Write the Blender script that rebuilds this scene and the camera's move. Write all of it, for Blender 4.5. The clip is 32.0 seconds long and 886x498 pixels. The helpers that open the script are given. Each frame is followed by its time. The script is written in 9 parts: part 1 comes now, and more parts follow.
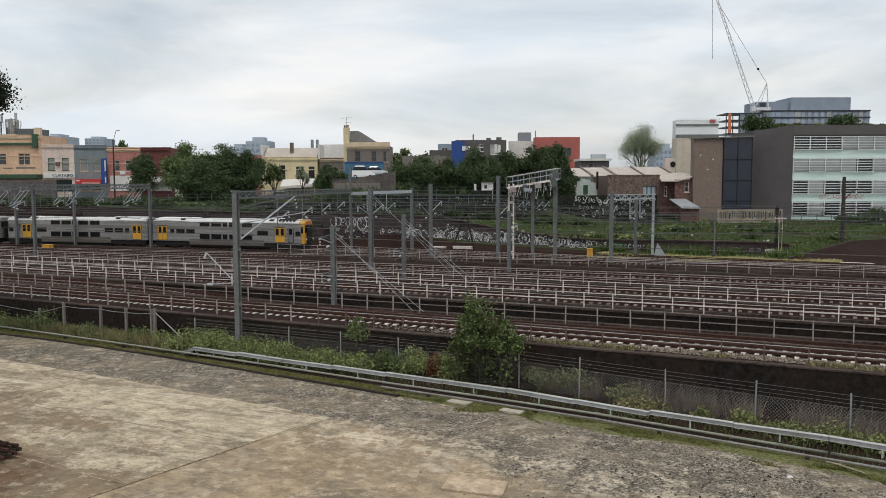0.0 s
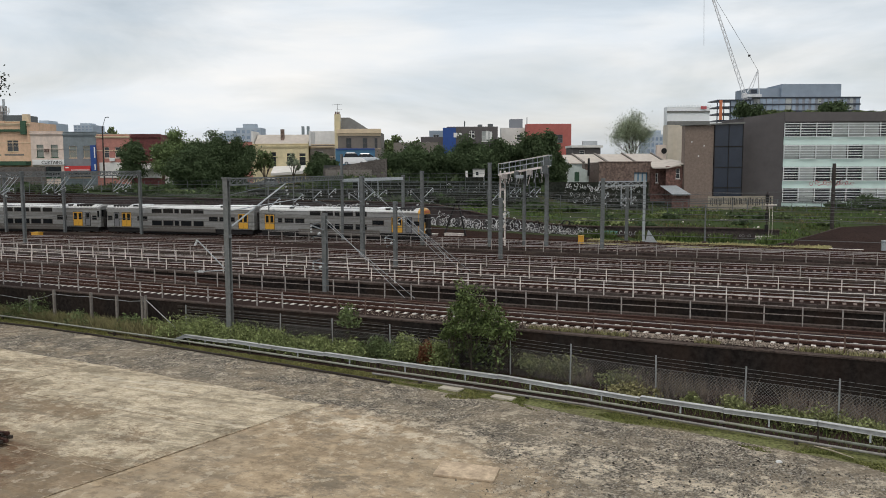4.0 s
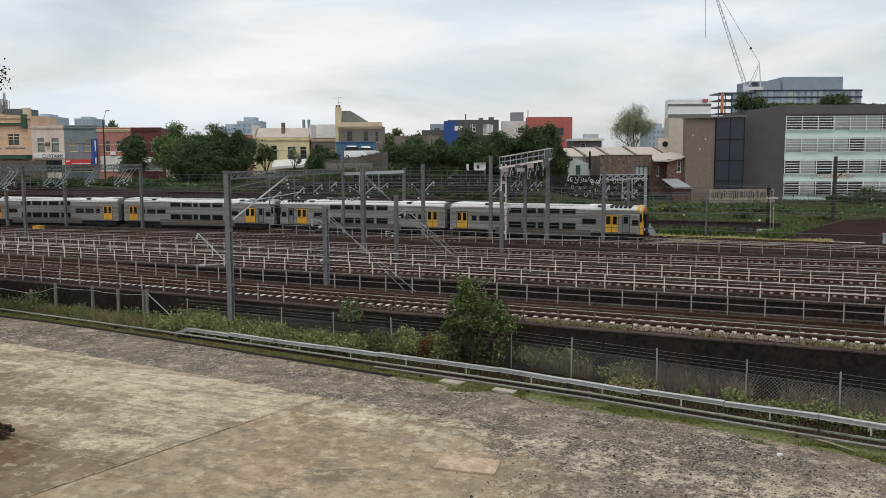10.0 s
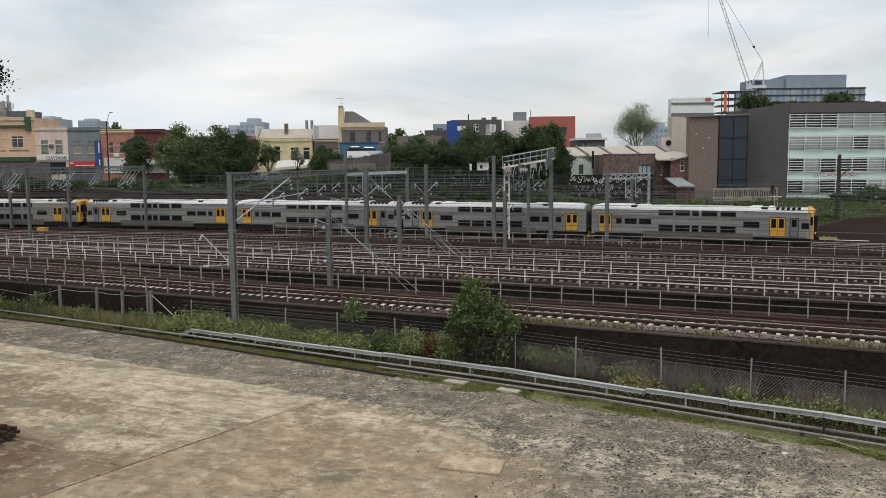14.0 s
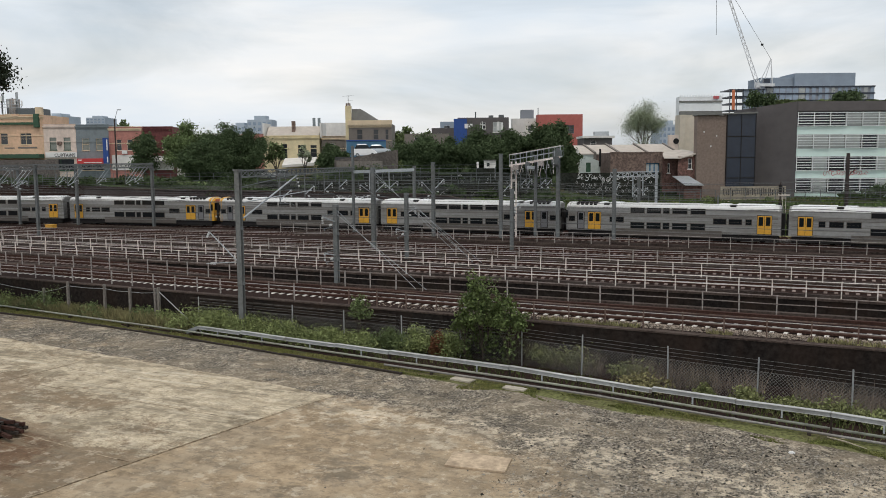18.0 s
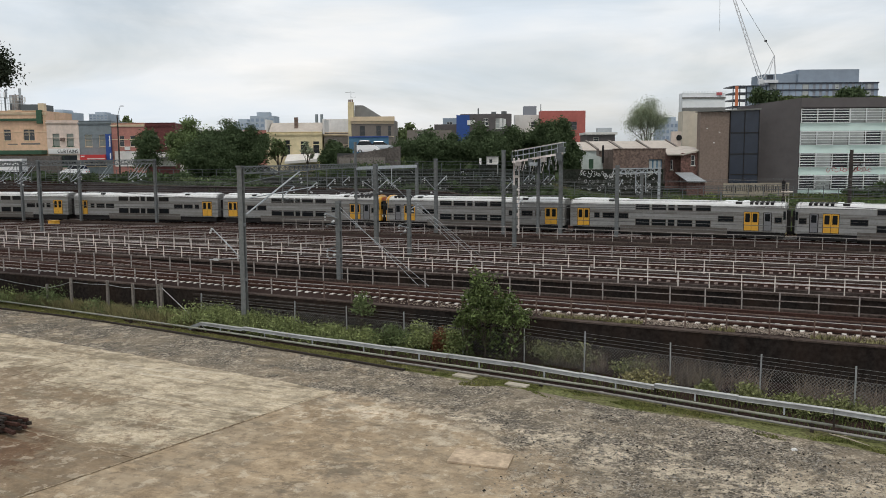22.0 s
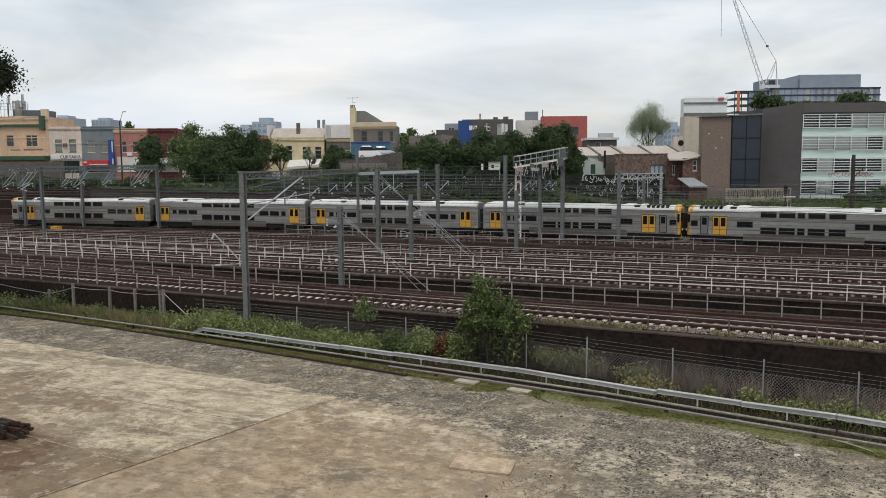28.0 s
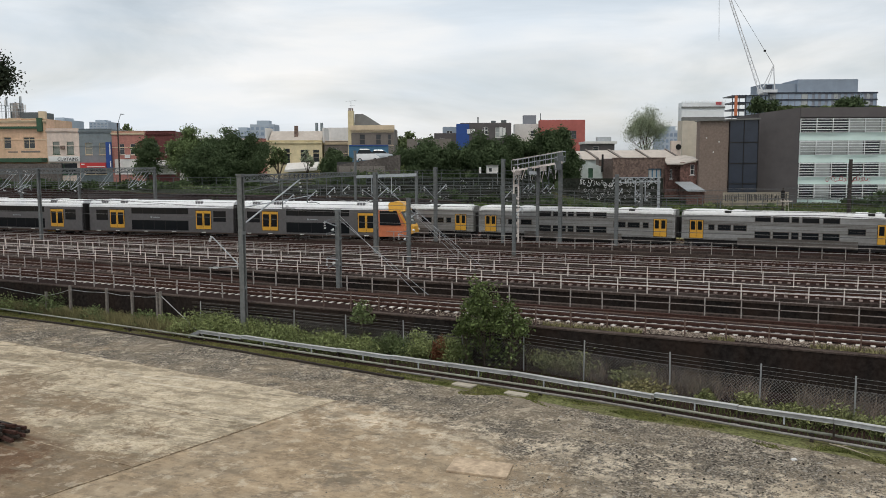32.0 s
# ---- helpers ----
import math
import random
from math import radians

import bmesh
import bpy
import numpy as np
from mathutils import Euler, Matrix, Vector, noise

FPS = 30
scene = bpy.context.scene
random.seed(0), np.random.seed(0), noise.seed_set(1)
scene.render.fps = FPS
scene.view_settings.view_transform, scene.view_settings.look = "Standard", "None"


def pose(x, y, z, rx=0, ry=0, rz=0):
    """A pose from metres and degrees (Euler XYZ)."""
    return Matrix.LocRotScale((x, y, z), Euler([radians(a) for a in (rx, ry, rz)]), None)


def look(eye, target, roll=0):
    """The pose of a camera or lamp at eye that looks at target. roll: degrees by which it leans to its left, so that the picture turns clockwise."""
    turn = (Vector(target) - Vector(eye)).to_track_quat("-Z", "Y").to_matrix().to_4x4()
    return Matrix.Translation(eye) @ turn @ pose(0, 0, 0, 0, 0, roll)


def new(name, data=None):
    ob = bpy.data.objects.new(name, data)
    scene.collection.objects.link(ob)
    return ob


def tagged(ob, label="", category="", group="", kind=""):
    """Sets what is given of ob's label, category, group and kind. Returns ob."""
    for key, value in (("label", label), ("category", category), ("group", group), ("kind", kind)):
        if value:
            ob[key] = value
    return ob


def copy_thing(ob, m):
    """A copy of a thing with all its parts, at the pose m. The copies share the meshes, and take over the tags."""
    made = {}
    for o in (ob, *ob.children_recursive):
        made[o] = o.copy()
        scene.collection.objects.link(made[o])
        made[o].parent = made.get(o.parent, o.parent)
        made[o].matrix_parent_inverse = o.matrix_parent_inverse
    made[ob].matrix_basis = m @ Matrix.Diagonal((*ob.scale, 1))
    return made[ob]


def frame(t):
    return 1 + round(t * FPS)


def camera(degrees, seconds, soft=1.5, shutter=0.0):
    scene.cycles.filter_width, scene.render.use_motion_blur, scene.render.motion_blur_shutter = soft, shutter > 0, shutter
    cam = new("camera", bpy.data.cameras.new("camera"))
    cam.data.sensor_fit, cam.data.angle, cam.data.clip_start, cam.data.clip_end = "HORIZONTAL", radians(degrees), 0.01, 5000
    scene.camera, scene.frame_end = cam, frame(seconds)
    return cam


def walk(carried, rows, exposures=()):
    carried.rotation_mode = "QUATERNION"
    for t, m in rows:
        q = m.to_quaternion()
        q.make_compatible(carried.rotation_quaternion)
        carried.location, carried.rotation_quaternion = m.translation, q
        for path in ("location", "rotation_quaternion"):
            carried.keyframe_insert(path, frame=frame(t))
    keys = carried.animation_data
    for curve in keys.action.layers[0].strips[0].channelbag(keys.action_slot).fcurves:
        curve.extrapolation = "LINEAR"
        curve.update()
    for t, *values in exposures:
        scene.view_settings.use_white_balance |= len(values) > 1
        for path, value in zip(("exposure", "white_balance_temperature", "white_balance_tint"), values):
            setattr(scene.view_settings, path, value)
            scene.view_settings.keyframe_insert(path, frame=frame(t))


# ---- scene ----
cam = camera(55.50, 32.0, soft=0.9)
PATH = [
    (0, pose(0, 0, 9.2, 85.229, 0.168, 23.712)),
    (0.5, pose(0, 0, 9.2, 85.312, 0.082, 23.514)),
    (1, pose(0, 0, 9.2, 85.171, 0.146, 23.452)),
    (1.5, pose(0, 0, 9.2, 84.852, 0.098, 23.429)),
    (2, pose(0, 0, 9.2, 84.714, 0.112, 23.271)),
    (2.5, pose(0, 0, 9.2, 84.676, 0.107, 23.120)),
    (3, pose(0, 0, 9.2, 84.595, 0.096, 23.045)),
    (3.5, pose(0, 0, 9.2, 84.466, 0.103, 23.107)),
    (5.5, pose(0, 0, 9.2, 84.128, 0.480, 23.126)),
    (6, pose(0, 0, 9.2, 84.317, 0.479, 23.114)),
    (6.5, pose(0, 0, 9.2, 84.498, 0.459, 23.065)),
    (7, pose(0, 0, 9.2, 84.151, 0.560, 23.105)),
    (7.5, pose(0, 0, 9.2, 83.951, 0.559, 23.252)),
    (8, pose(0, 0, 9.2, 84.041, 0.463, 23.271)),
    (8.5, pose(0, 0, 9.2, 84.083, 0.361, 23.208)),
    (9, pose(0, 0, 9.2, 84.061, 0.348, 23.264)),
    (9.5, pose(0, 0, 9.2, 84.000, 0.261, 23.203)),
    (10, pose(0, 0, 9.2, 83.887, 0.229, 23.193)),
    (10.5, pose(0, 0, 9.2, 83.855, 0.276, 23.244)),
    (11, pose(0, 0, 9.2, 83.926, 0.260, 23.186)),
    (11.5, pose(0, 0, 9.2, 84.007, 0.296, 23.161)),
    (12, pose(0, 0, 9.2, 83.969, 0.332, 23.187)),
    (12.5, pose(0, 0, 9.2, 83.790, 0.311, 23.225)),
    (13, pose(0, 0, 9.2, 83.765, 0.327, 23.204)),
    (13.5, pose(0, 0, 9.2, 83.832, 0.352, 23.314)),
    (14, pose(0, 0, 9.2, 83.891, 0.518, 23.399)),
    (14.5, pose(0, 0, 9.2, 83.831, 0.624, 23.520)),
    (16.5, pose(0, 0, 9.2, 83.630, 0.438, 23.829)),
    (17, pose(0, 0, 9.2, 83.607, 0.371, 23.822)),
    (17.5, pose(0, 0, 9.2, 83.633, 0.367, 23.852)),
    (18, pose(0, 0, 9.2, 83.748, 0.412, 23.873)),
    (18.5, pose(0, 0, 9.2, 83.750, 0.430, 23.896)),
    (19, pose(0, 0, 9.2, 83.692, 0.413, 23.965)),
    (19.5, pose(0, 0, 9.2, 83.574, 0.385, 23.975)),
    (20, pose(0, 0, 9.2, 83.512, 0.394, 23.948)),
    (20.5, pose(0, 0, 9.2, 83.540, 0.321, 23.909)),
    (21, pose(0, 0, 9.2, 83.591, 0.316, 23.900)),
    (21.5, pose(0, 0, 9.2, 83.599, 0.291, 23.932)),
    (22, pose(0, 0, 9.2, 83.507, 0.379, 24.051)),
    (22.5, pose(0, 0, 9.2, 83.518, 0.375, 24.099)),
    (23, pose(0, 0, 9.2, 83.702, 0.363, 24.000)),
    (23.5, pose(0, 0, 9.2, 83.768, 0.341, 23.962)),
    (24, pose(0, 0, 9.2, 83.801, 0.402, 24.004)),
    (24.5, pose(0, 0, 9.2, 83.809, 0.422, 24.063)),
    (25, pose(0, 0, 9.2, 83.753, 0.423, 24.121)),
    (25.5, pose(0, 0, 9.2, 83.816, 0.462, 24.249)),
    (27.5, pose(0, 0, 9.2, 84.061, 0.495, 24.202)),
    (28, pose(0, 0, 9.2, 83.870, 0.425, 24.177)),
    (28.5, pose(0, 0, 9.2, 83.812, 0.396, 24.123)),
    (29, pose(0, 0, 9.2, 83.898, 0.350, 24.143)),
    (29.5, pose(0, 0, 9.2, 84.033, 0.301, 24.129)),
    (30, pose(0, 0, 9.2, 84.046, 0.240, 24.060)),
    (30.5, pose(0, 0, 9.2, 84.029, 0.277, 24.047)),
    (31, pose(0, 0, 9.2, 84.015, 0.292, 24.056)),
    (31.5, pose(0, 0, 9.2, 84.074, 0.266, 24.008)),
    (32, pose(0, 0, 9.2, 84.094, 0.250, 24.034)),
]
walk(cam, PATH)

# ---- light ----
def nodes_of(tree):
    tree.nodes.clear()
    return lambda kind, **kw: set_node(tree.nodes.new(kind), kw)


def set_node(n, kw):
    for k, v in kw.items():
        if k in n.inputs:
            n.inputs[k].default_value = v
        elif k == "op":
            n.operation = v
        elif k == "mode":
            n.data_type = v
    return n


def make_world():
    w = bpy.data.worlds.new("overcast_sky")
    w.use_nodes = True
    scene.world = w
    t = w.node_tree
    mk = nodes_of(t)
    out = mk("ShaderNodeOutputWorld")
    bg = mk("ShaderNodeBackground", Strength=1.0)
    sky = mk("ShaderNodeTexSky")
    sky.sky_type = "NISHITA"
    sky.sun_disc = False
    sky.sun_elevation = radians(64)
    sky.sun_rotation = radians(152)
    sky.air_density, sky.dust_density = 1.2, 2.5
    dim = mk("ShaderNodeMixRGB", Fac=1.0)
    dim.blend_type = "MULTIPLY"
    dim.inputs["Color2"].default_value = (0.09, 0.09, 0.09, 1)
    co = mk("ShaderNodeTexCoord")
    mp = mk("ShaderNodeMapping")
    mp.inputs["Scale"].default_value = (1.0, 1.0, 4.2)
    mp.inputs["Location"].default_value = (0.35, 0.1, 0.2)
    n1 = mk("ShaderNodeTexNoise", Scale=2.1, Detail=6.0, Roughness=0.55, Distortion=0.5)
    r1 = mk("ShaderNodeValToRGB")
    r1.color_ramp.elements[0].position, r1.color_ramp.elements[1].position = 0.3, 0.62
    r1.color_ramp.elements[0].color, r1.color_ramp.elements[1].color = (0.45, 0.45, 0.45, 1), (1, 1, 1, 1)
    n2 = mk("ShaderNodeTexNoise", Scale=3.6, Detail=5.0, Roughness=0.5)
    r2 = mk("ShaderNodeValToRGB")
    r2.color_ramp.elements[0].position, r2.color_ramp.elements[1].position = 0.35, 0.7
    r2.color_ramp.elements[0].color, r2.color_ramp.elements[1].color = (0.75, 0.822, 0.894, 1), (0.98, 0.965, 0.942, 1)
    mix = mk("ShaderNodeMixRGB")
    L = t.links.new
    L(co.outputs["Generated"], mp.inputs["Vector"])
    L(mp.outputs["Vector"], n1.inputs["Vector"])
    L(mp.outputs["Vector"], n2.inputs["Vector"])
    L(n1.outputs["Fac"], r1.inputs["Fac"])
    L(n2.outputs["Fac"], r2.inputs["Fac"])
    L(sky.outputs["Color"], dim.inputs["Color1"])
    L(r1.outputs["Color"], mix.inputs["Fac"])
    L(dim.outputs["Color"], mix.inputs["Color1"])
    L(r2.outputs["Color"], mix.inputs["Color2"])
    L(mix.outputs["Color"], bg.inputs["Color"])
    L(bg.outputs["Background"], out.inputs["Surface"])
    sun = new("sun", bpy.data.lights.new("sun", "SUN"))
    sun.data.energy, sun.data.angle, sun.data.color = 1.15, radians(18), (1.0, 0.94, 0.85)
    sun.matrix_world = look((0, 0, 60), (-9, 17, 20))


make_world()
scene.view_settings.exposure = 0.0


# ---- materials ----
def mat(name, col, rough=0.8, metal=0.0, grain=0.12, scale=6.0, stain=0.25, stain_scale=0.5, bump=0.15, bump_scale=None,
        stain_col=None, per_object=0.0, per_island=0.0, streak=False, spec=0.4):
    """A surface with two scales of colour change, relief and wear, in metres."""
    m = bpy.data.materials.new(name)
    m.use_nodes = True
    t = m.node_tree
    mk = nodes_of(t)
    L = t.links.new
    out = mk("ShaderNodeOutputMaterial")
    b = mk("ShaderNodeBsdfPrincipled", Roughness=rough, Metallic=metal)
    b.inputs["Specular IOR Level"].default_value = spec
    geo = mk("ShaderNodeNewGeometry")
    mp = mk("ShaderNodeMapping")
    tc = mk("ShaderNodeTexCoord")
    if streak:
        mp.inputs["Scale"].default_value = (0.09, 1, 3.2) if streak == "along" else (1, 1, 0.18)
    L(tc.outputs["Object"] if streak == "along" else geo.outputs["Position"], mp.inputs["Vector"])
    fine = mk("ShaderNodeTexNoise", Scale=scale, Detail=4.0, Roughness=0.6)
    L(tc.outputs["Object"], fine.inputs["Vector"])
    big = mk("ShaderNodeTexNoise", Scale=stain_scale, Detail=5.0, Roughness=0.6)
    L(mp.outputs["Vector"] if streak else tc.outputs["Object"], big.inputs["Vector"])
    base = (*col, 1)
    lo = tuple(max(0, c * (1 - grain * 2)) for c in col) + (1,)
    hi = tuple(min(1, c * (1 + grain * 2)) for c in col) + (1,)
    r = mk("ShaderNodeValToRGB")
    r.color_ramp.elements[0].position, r.color_ramp.elements[1].position = 0.3, 0.7
    r.color_ramp.elements[0].color, r.color_ramp.elements[1].color = lo, hi
    L(fine.outputs["Fac"], r.inputs["Fac"])
    rs = mk("ShaderNodeValToRGB")
    rs.color_ramp.elements[0].position, rs.color_ramp.elements[1].position = 0.42, 0.72
    rs.color_ramp.elements[0].color, rs.color_ramp.elements[1].color = (0, 0, 0, 1), (stain, stain, stain, 1)
    L(big.outputs["Fac"], rs.inputs["Fac"])
    mx = mk("ShaderNodeMixRGB")
    sc = stain_col or tuple(c * 0.45 for c in col)
    mx.inputs["Color2"].default_value = (*sc, 1)
    L(rs.outputs["Color"], mx.inputs["Fac"])
    L(r.outputs["Color"], mx.inputs["Color1"])
    last = mx.outputs["Color"]
    for amount, socket in ((per_object, "o"), (per_island, "i")):
        if amount:
            src = mk("ShaderNodeObjectInfo").outputs["Random"] if socket == "o" else geo.outputs["Random Per Island"]
            mr = mk("ShaderNodeMapRange")
            mr.inputs["To Min"].default_value, mr.inputs["To Max"].default_value = 1 - amount, 1 + amount
            L(src, mr.inputs["Value"])
            hs = mk("ShaderNodeHueSaturation")
            L(mr.outputs["Result"], hs.inputs["Value"])
            L(last, hs.inputs["Color"])
            last = hs.outputs["Color"]
    L(last, b.inputs["Base Color"])
    if bump:
        bp = mk("ShaderNodeBump", Strength=bump, Distance=0.02)
        nb = mk("ShaderNodeTexNoise", Scale=bump_scale or scale * 2, Detail=3.0)
        L(tc.outputs["Object"], nb.inputs["Vector"])
        L(nb.outputs["Fac"], bp.inputs["Height"])
        L(bp.outputs["Normal"], b.inputs["Normal"])
    L(b.outputs["BSDF"], out.inputs["Surface"])
    return m


def glass_mat(name, col=(0.012, 0.014, 0.016), rough=0.08):
    m = mat(name, col, rough, 0.0, 0.05, 1.5, 0.2, 0.6, 0.0, spec=0.3)
    return m


M = dict(
    steel=mat("galvanised_steel", (0.13, 0.145, 0.15), 0.55, 0.35, 0.12, 8, 0.4, 0.6, 0.05, stain_col=(0.10, 0.09, 0.08)),
    steel_light=mat("pale_galvanised_steel", (0.42, 0.45, 0.47), 0.5, 0.3, 0.1, 8, 0.3, 0.6, 0.05),
    mast=mat("grey_green_painted_steel", (0.15, 0.162, 0.163), 0.65, 0.05, 0.12, 5, 0.4, 0.5, 0.05, stain_col=(0.10, 0.085, 0.07)),
    rail_white=mat("weathered_white_railing_paint", (0.76, 0.70, 0.65), 0.7, 0.0, 0.15, 6, 0.65, 0.5, 0.05, stain_col=(0.25, 0.16, 0.12)),
    rail_grey=mat("weathered_grey_railing_paint", (0.38, 0.35, 0.325), 0.7, 0.0, 0.15, 6, 0.5, 0.8, 0.05, stain_col=(0.12, 0.075, 0.055)),
    rail_dull=mat("dull_rust_streaked_railing", (0.24, 0.20, 0.18), 0.8, 0.0, 0.2, 7, 0.7, 0.5, 0.06, stain_col=(0.07, 0.042, 0.033)),
    rail_rust=mat("rusted_railing_steel", (0.11, 0.066, 0.05), 0.85, 0.0, 0.2, 7, 0.6, 0.7, 0.08, stain_col=(0.33, 0.28, 0.25)),
    track_steel=mat("rusty_rail_steel", (0.06, 0.031, 0.024), 0.9, 0.0, 0.2, 8, 0.3, 0.5, 0.05, spec=0.12),
    track_shine=mat("polished_rail_head", (0.52, 0.48, 0.46), 0.45, 0.6, 0.05, 8, 0.2, 0.5, 0.0),
    sleeper=mat("pale_concrete_sleeper", (0.72, 0.69, 0.65), 0.9, 0, 0.12, 9, 0.4, 0.8, 0.1, stain_col=(0.2, 0.14, 0.11), per_object=0.18),
    sleeper_far=mat("dusty_sleeper", (0.225, 0.178, 0.158), 0.9, 0, 0.2, 7, 0.7, 0.15, 0.1, stain_col=(0.09, 0.06, 0.05), per_island=0.35),
    ballast=mat("rust_stained_ballast_and_verge_shade", (0.036, 0.023, 0.0195), 0.95, 0, 0.4, 14, 0.6, 0.16, 0.7, 22, stain_col=(0.017, 0.011, 0.010), spec=0.03),
    # Near-black: the dive's shade is put into this colour, with brown stains over it.
    dark_wall=mat("shade_dark_stained_concrete", (0.020, 0.017, 0.0155), 0.95, 0, 0.3, 4, 0.6, 0.35, 0.3, stain_col=(0.045, 0.028, 0.02), streak=True, spec=0.08),
    coping=mat("stained_concrete_coping", (0.06, 0.045, 0.038), 0.95, 0, 0.35, 6, 0.7, 0.4, 0.3, stain_col=(0.12, 0.095, 0.082), spec=0.06),
    duct=mat("dusty_brown_cable_duct", (0.05, 0.038, 0.033), 0.95, 0, 0.3, 4, 0.7, 0.3, 0.2, stain_col=(0.13, 0.11, 0.1), spec=0.06),
    concrete=mat("worn_yard_concrete", (0.43, 0.385, 0.31), 0.9, 0, 0.08, 3.0, 0.55, 0.35, 0.2, 18, stain_col=(0.25, 0.215, 0.17)),
    v_body=mat("fluted_stainless_steel", (0.325, 0.325, 0.315), 0.45, 0.3, 0.06, 3, 0.75, 1.1, 0.05, stain_col=(0.15, 0.135, 0.115), streak="along"),
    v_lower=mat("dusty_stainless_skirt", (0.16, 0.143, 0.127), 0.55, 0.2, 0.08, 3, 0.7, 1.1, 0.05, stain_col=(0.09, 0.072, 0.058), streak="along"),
    v_roof=mat("pale_grey_train_roof", (0.64, 0.64, 0.625), 0.5, 0.1, 0.05, 3, 0.35, 0.5, 0.05, stain_col=(0.42, 0.40, 0.38)),
    yellow=mat("train_door_yellow", (0.68, 0.36, 0.04), 0.45, 0, 0.05, 4, 0.25, 0.8, 0.0, stain_col=(0.5, 0.27, 0.04)),
    orange=mat("train_cab_orange_red", (0.60, 0.19, 0.085), 0.45, 0, 0.05, 4, 0.2, 0.8, 0.0),
    w_body=mat("charcoal_train_paint", (0.13, 0.124, 0.124), 0.4, 0.2, 0.06, 3, 0.25, 0.5, 0.0),
    w_roof=mat("white_train_roof", (0.78, 0.79, 0.79), 0.45, 0.0, 0.03, 3, 0.25, 0.5, 0.0, stain_col=(0.55, 0.55, 0.54)),
    glass=glass_mat("dark_train_glass"),
    cab_glass=mat("pale_green_cab_glass", (0.085, 0.11, 0.10), 0.1, 0.0, 0.05, 1.5, 0.3, 0.6, 0.0, spec=0.6),
    black=mat("black_underframe", (0.018, 0.016, 0.016), 0.85, 0.1, 0.2, 6, 0.4, 0.6, 0.1),
    grey_door=mat("grey_crew_door", (0.20, 0.20, 0.21), 0.5, 0.2, 0.05, 4, 0.2, 0.8, 0.0),
    lamp=mat("lamp_lens", (0.8, 0.8, 0.75), 0.2, 0, 0.02, 4, 0.1, 1, 0.0),
    red_lamp=mat("red_lamp_lens", (0.6, 0.03, 0.02), 0.25, 0, 0.02, 4, 0.1, 1, 0.0),
)


# ---- building helpers ----
# The town grid takes the camera's heading, so its fronts fit the view.
YAW = radians(23.3)


def town(a, d, z=0.0):
    """A place in the town grid, turned against the railway to face the camera's view: a across the view, d away from
    the yard.
    """
    return Vector((a * math.cos(YAW) - d * math.sin(YAW), a * math.sin(YAW) + d * math.cos(YAW), z))


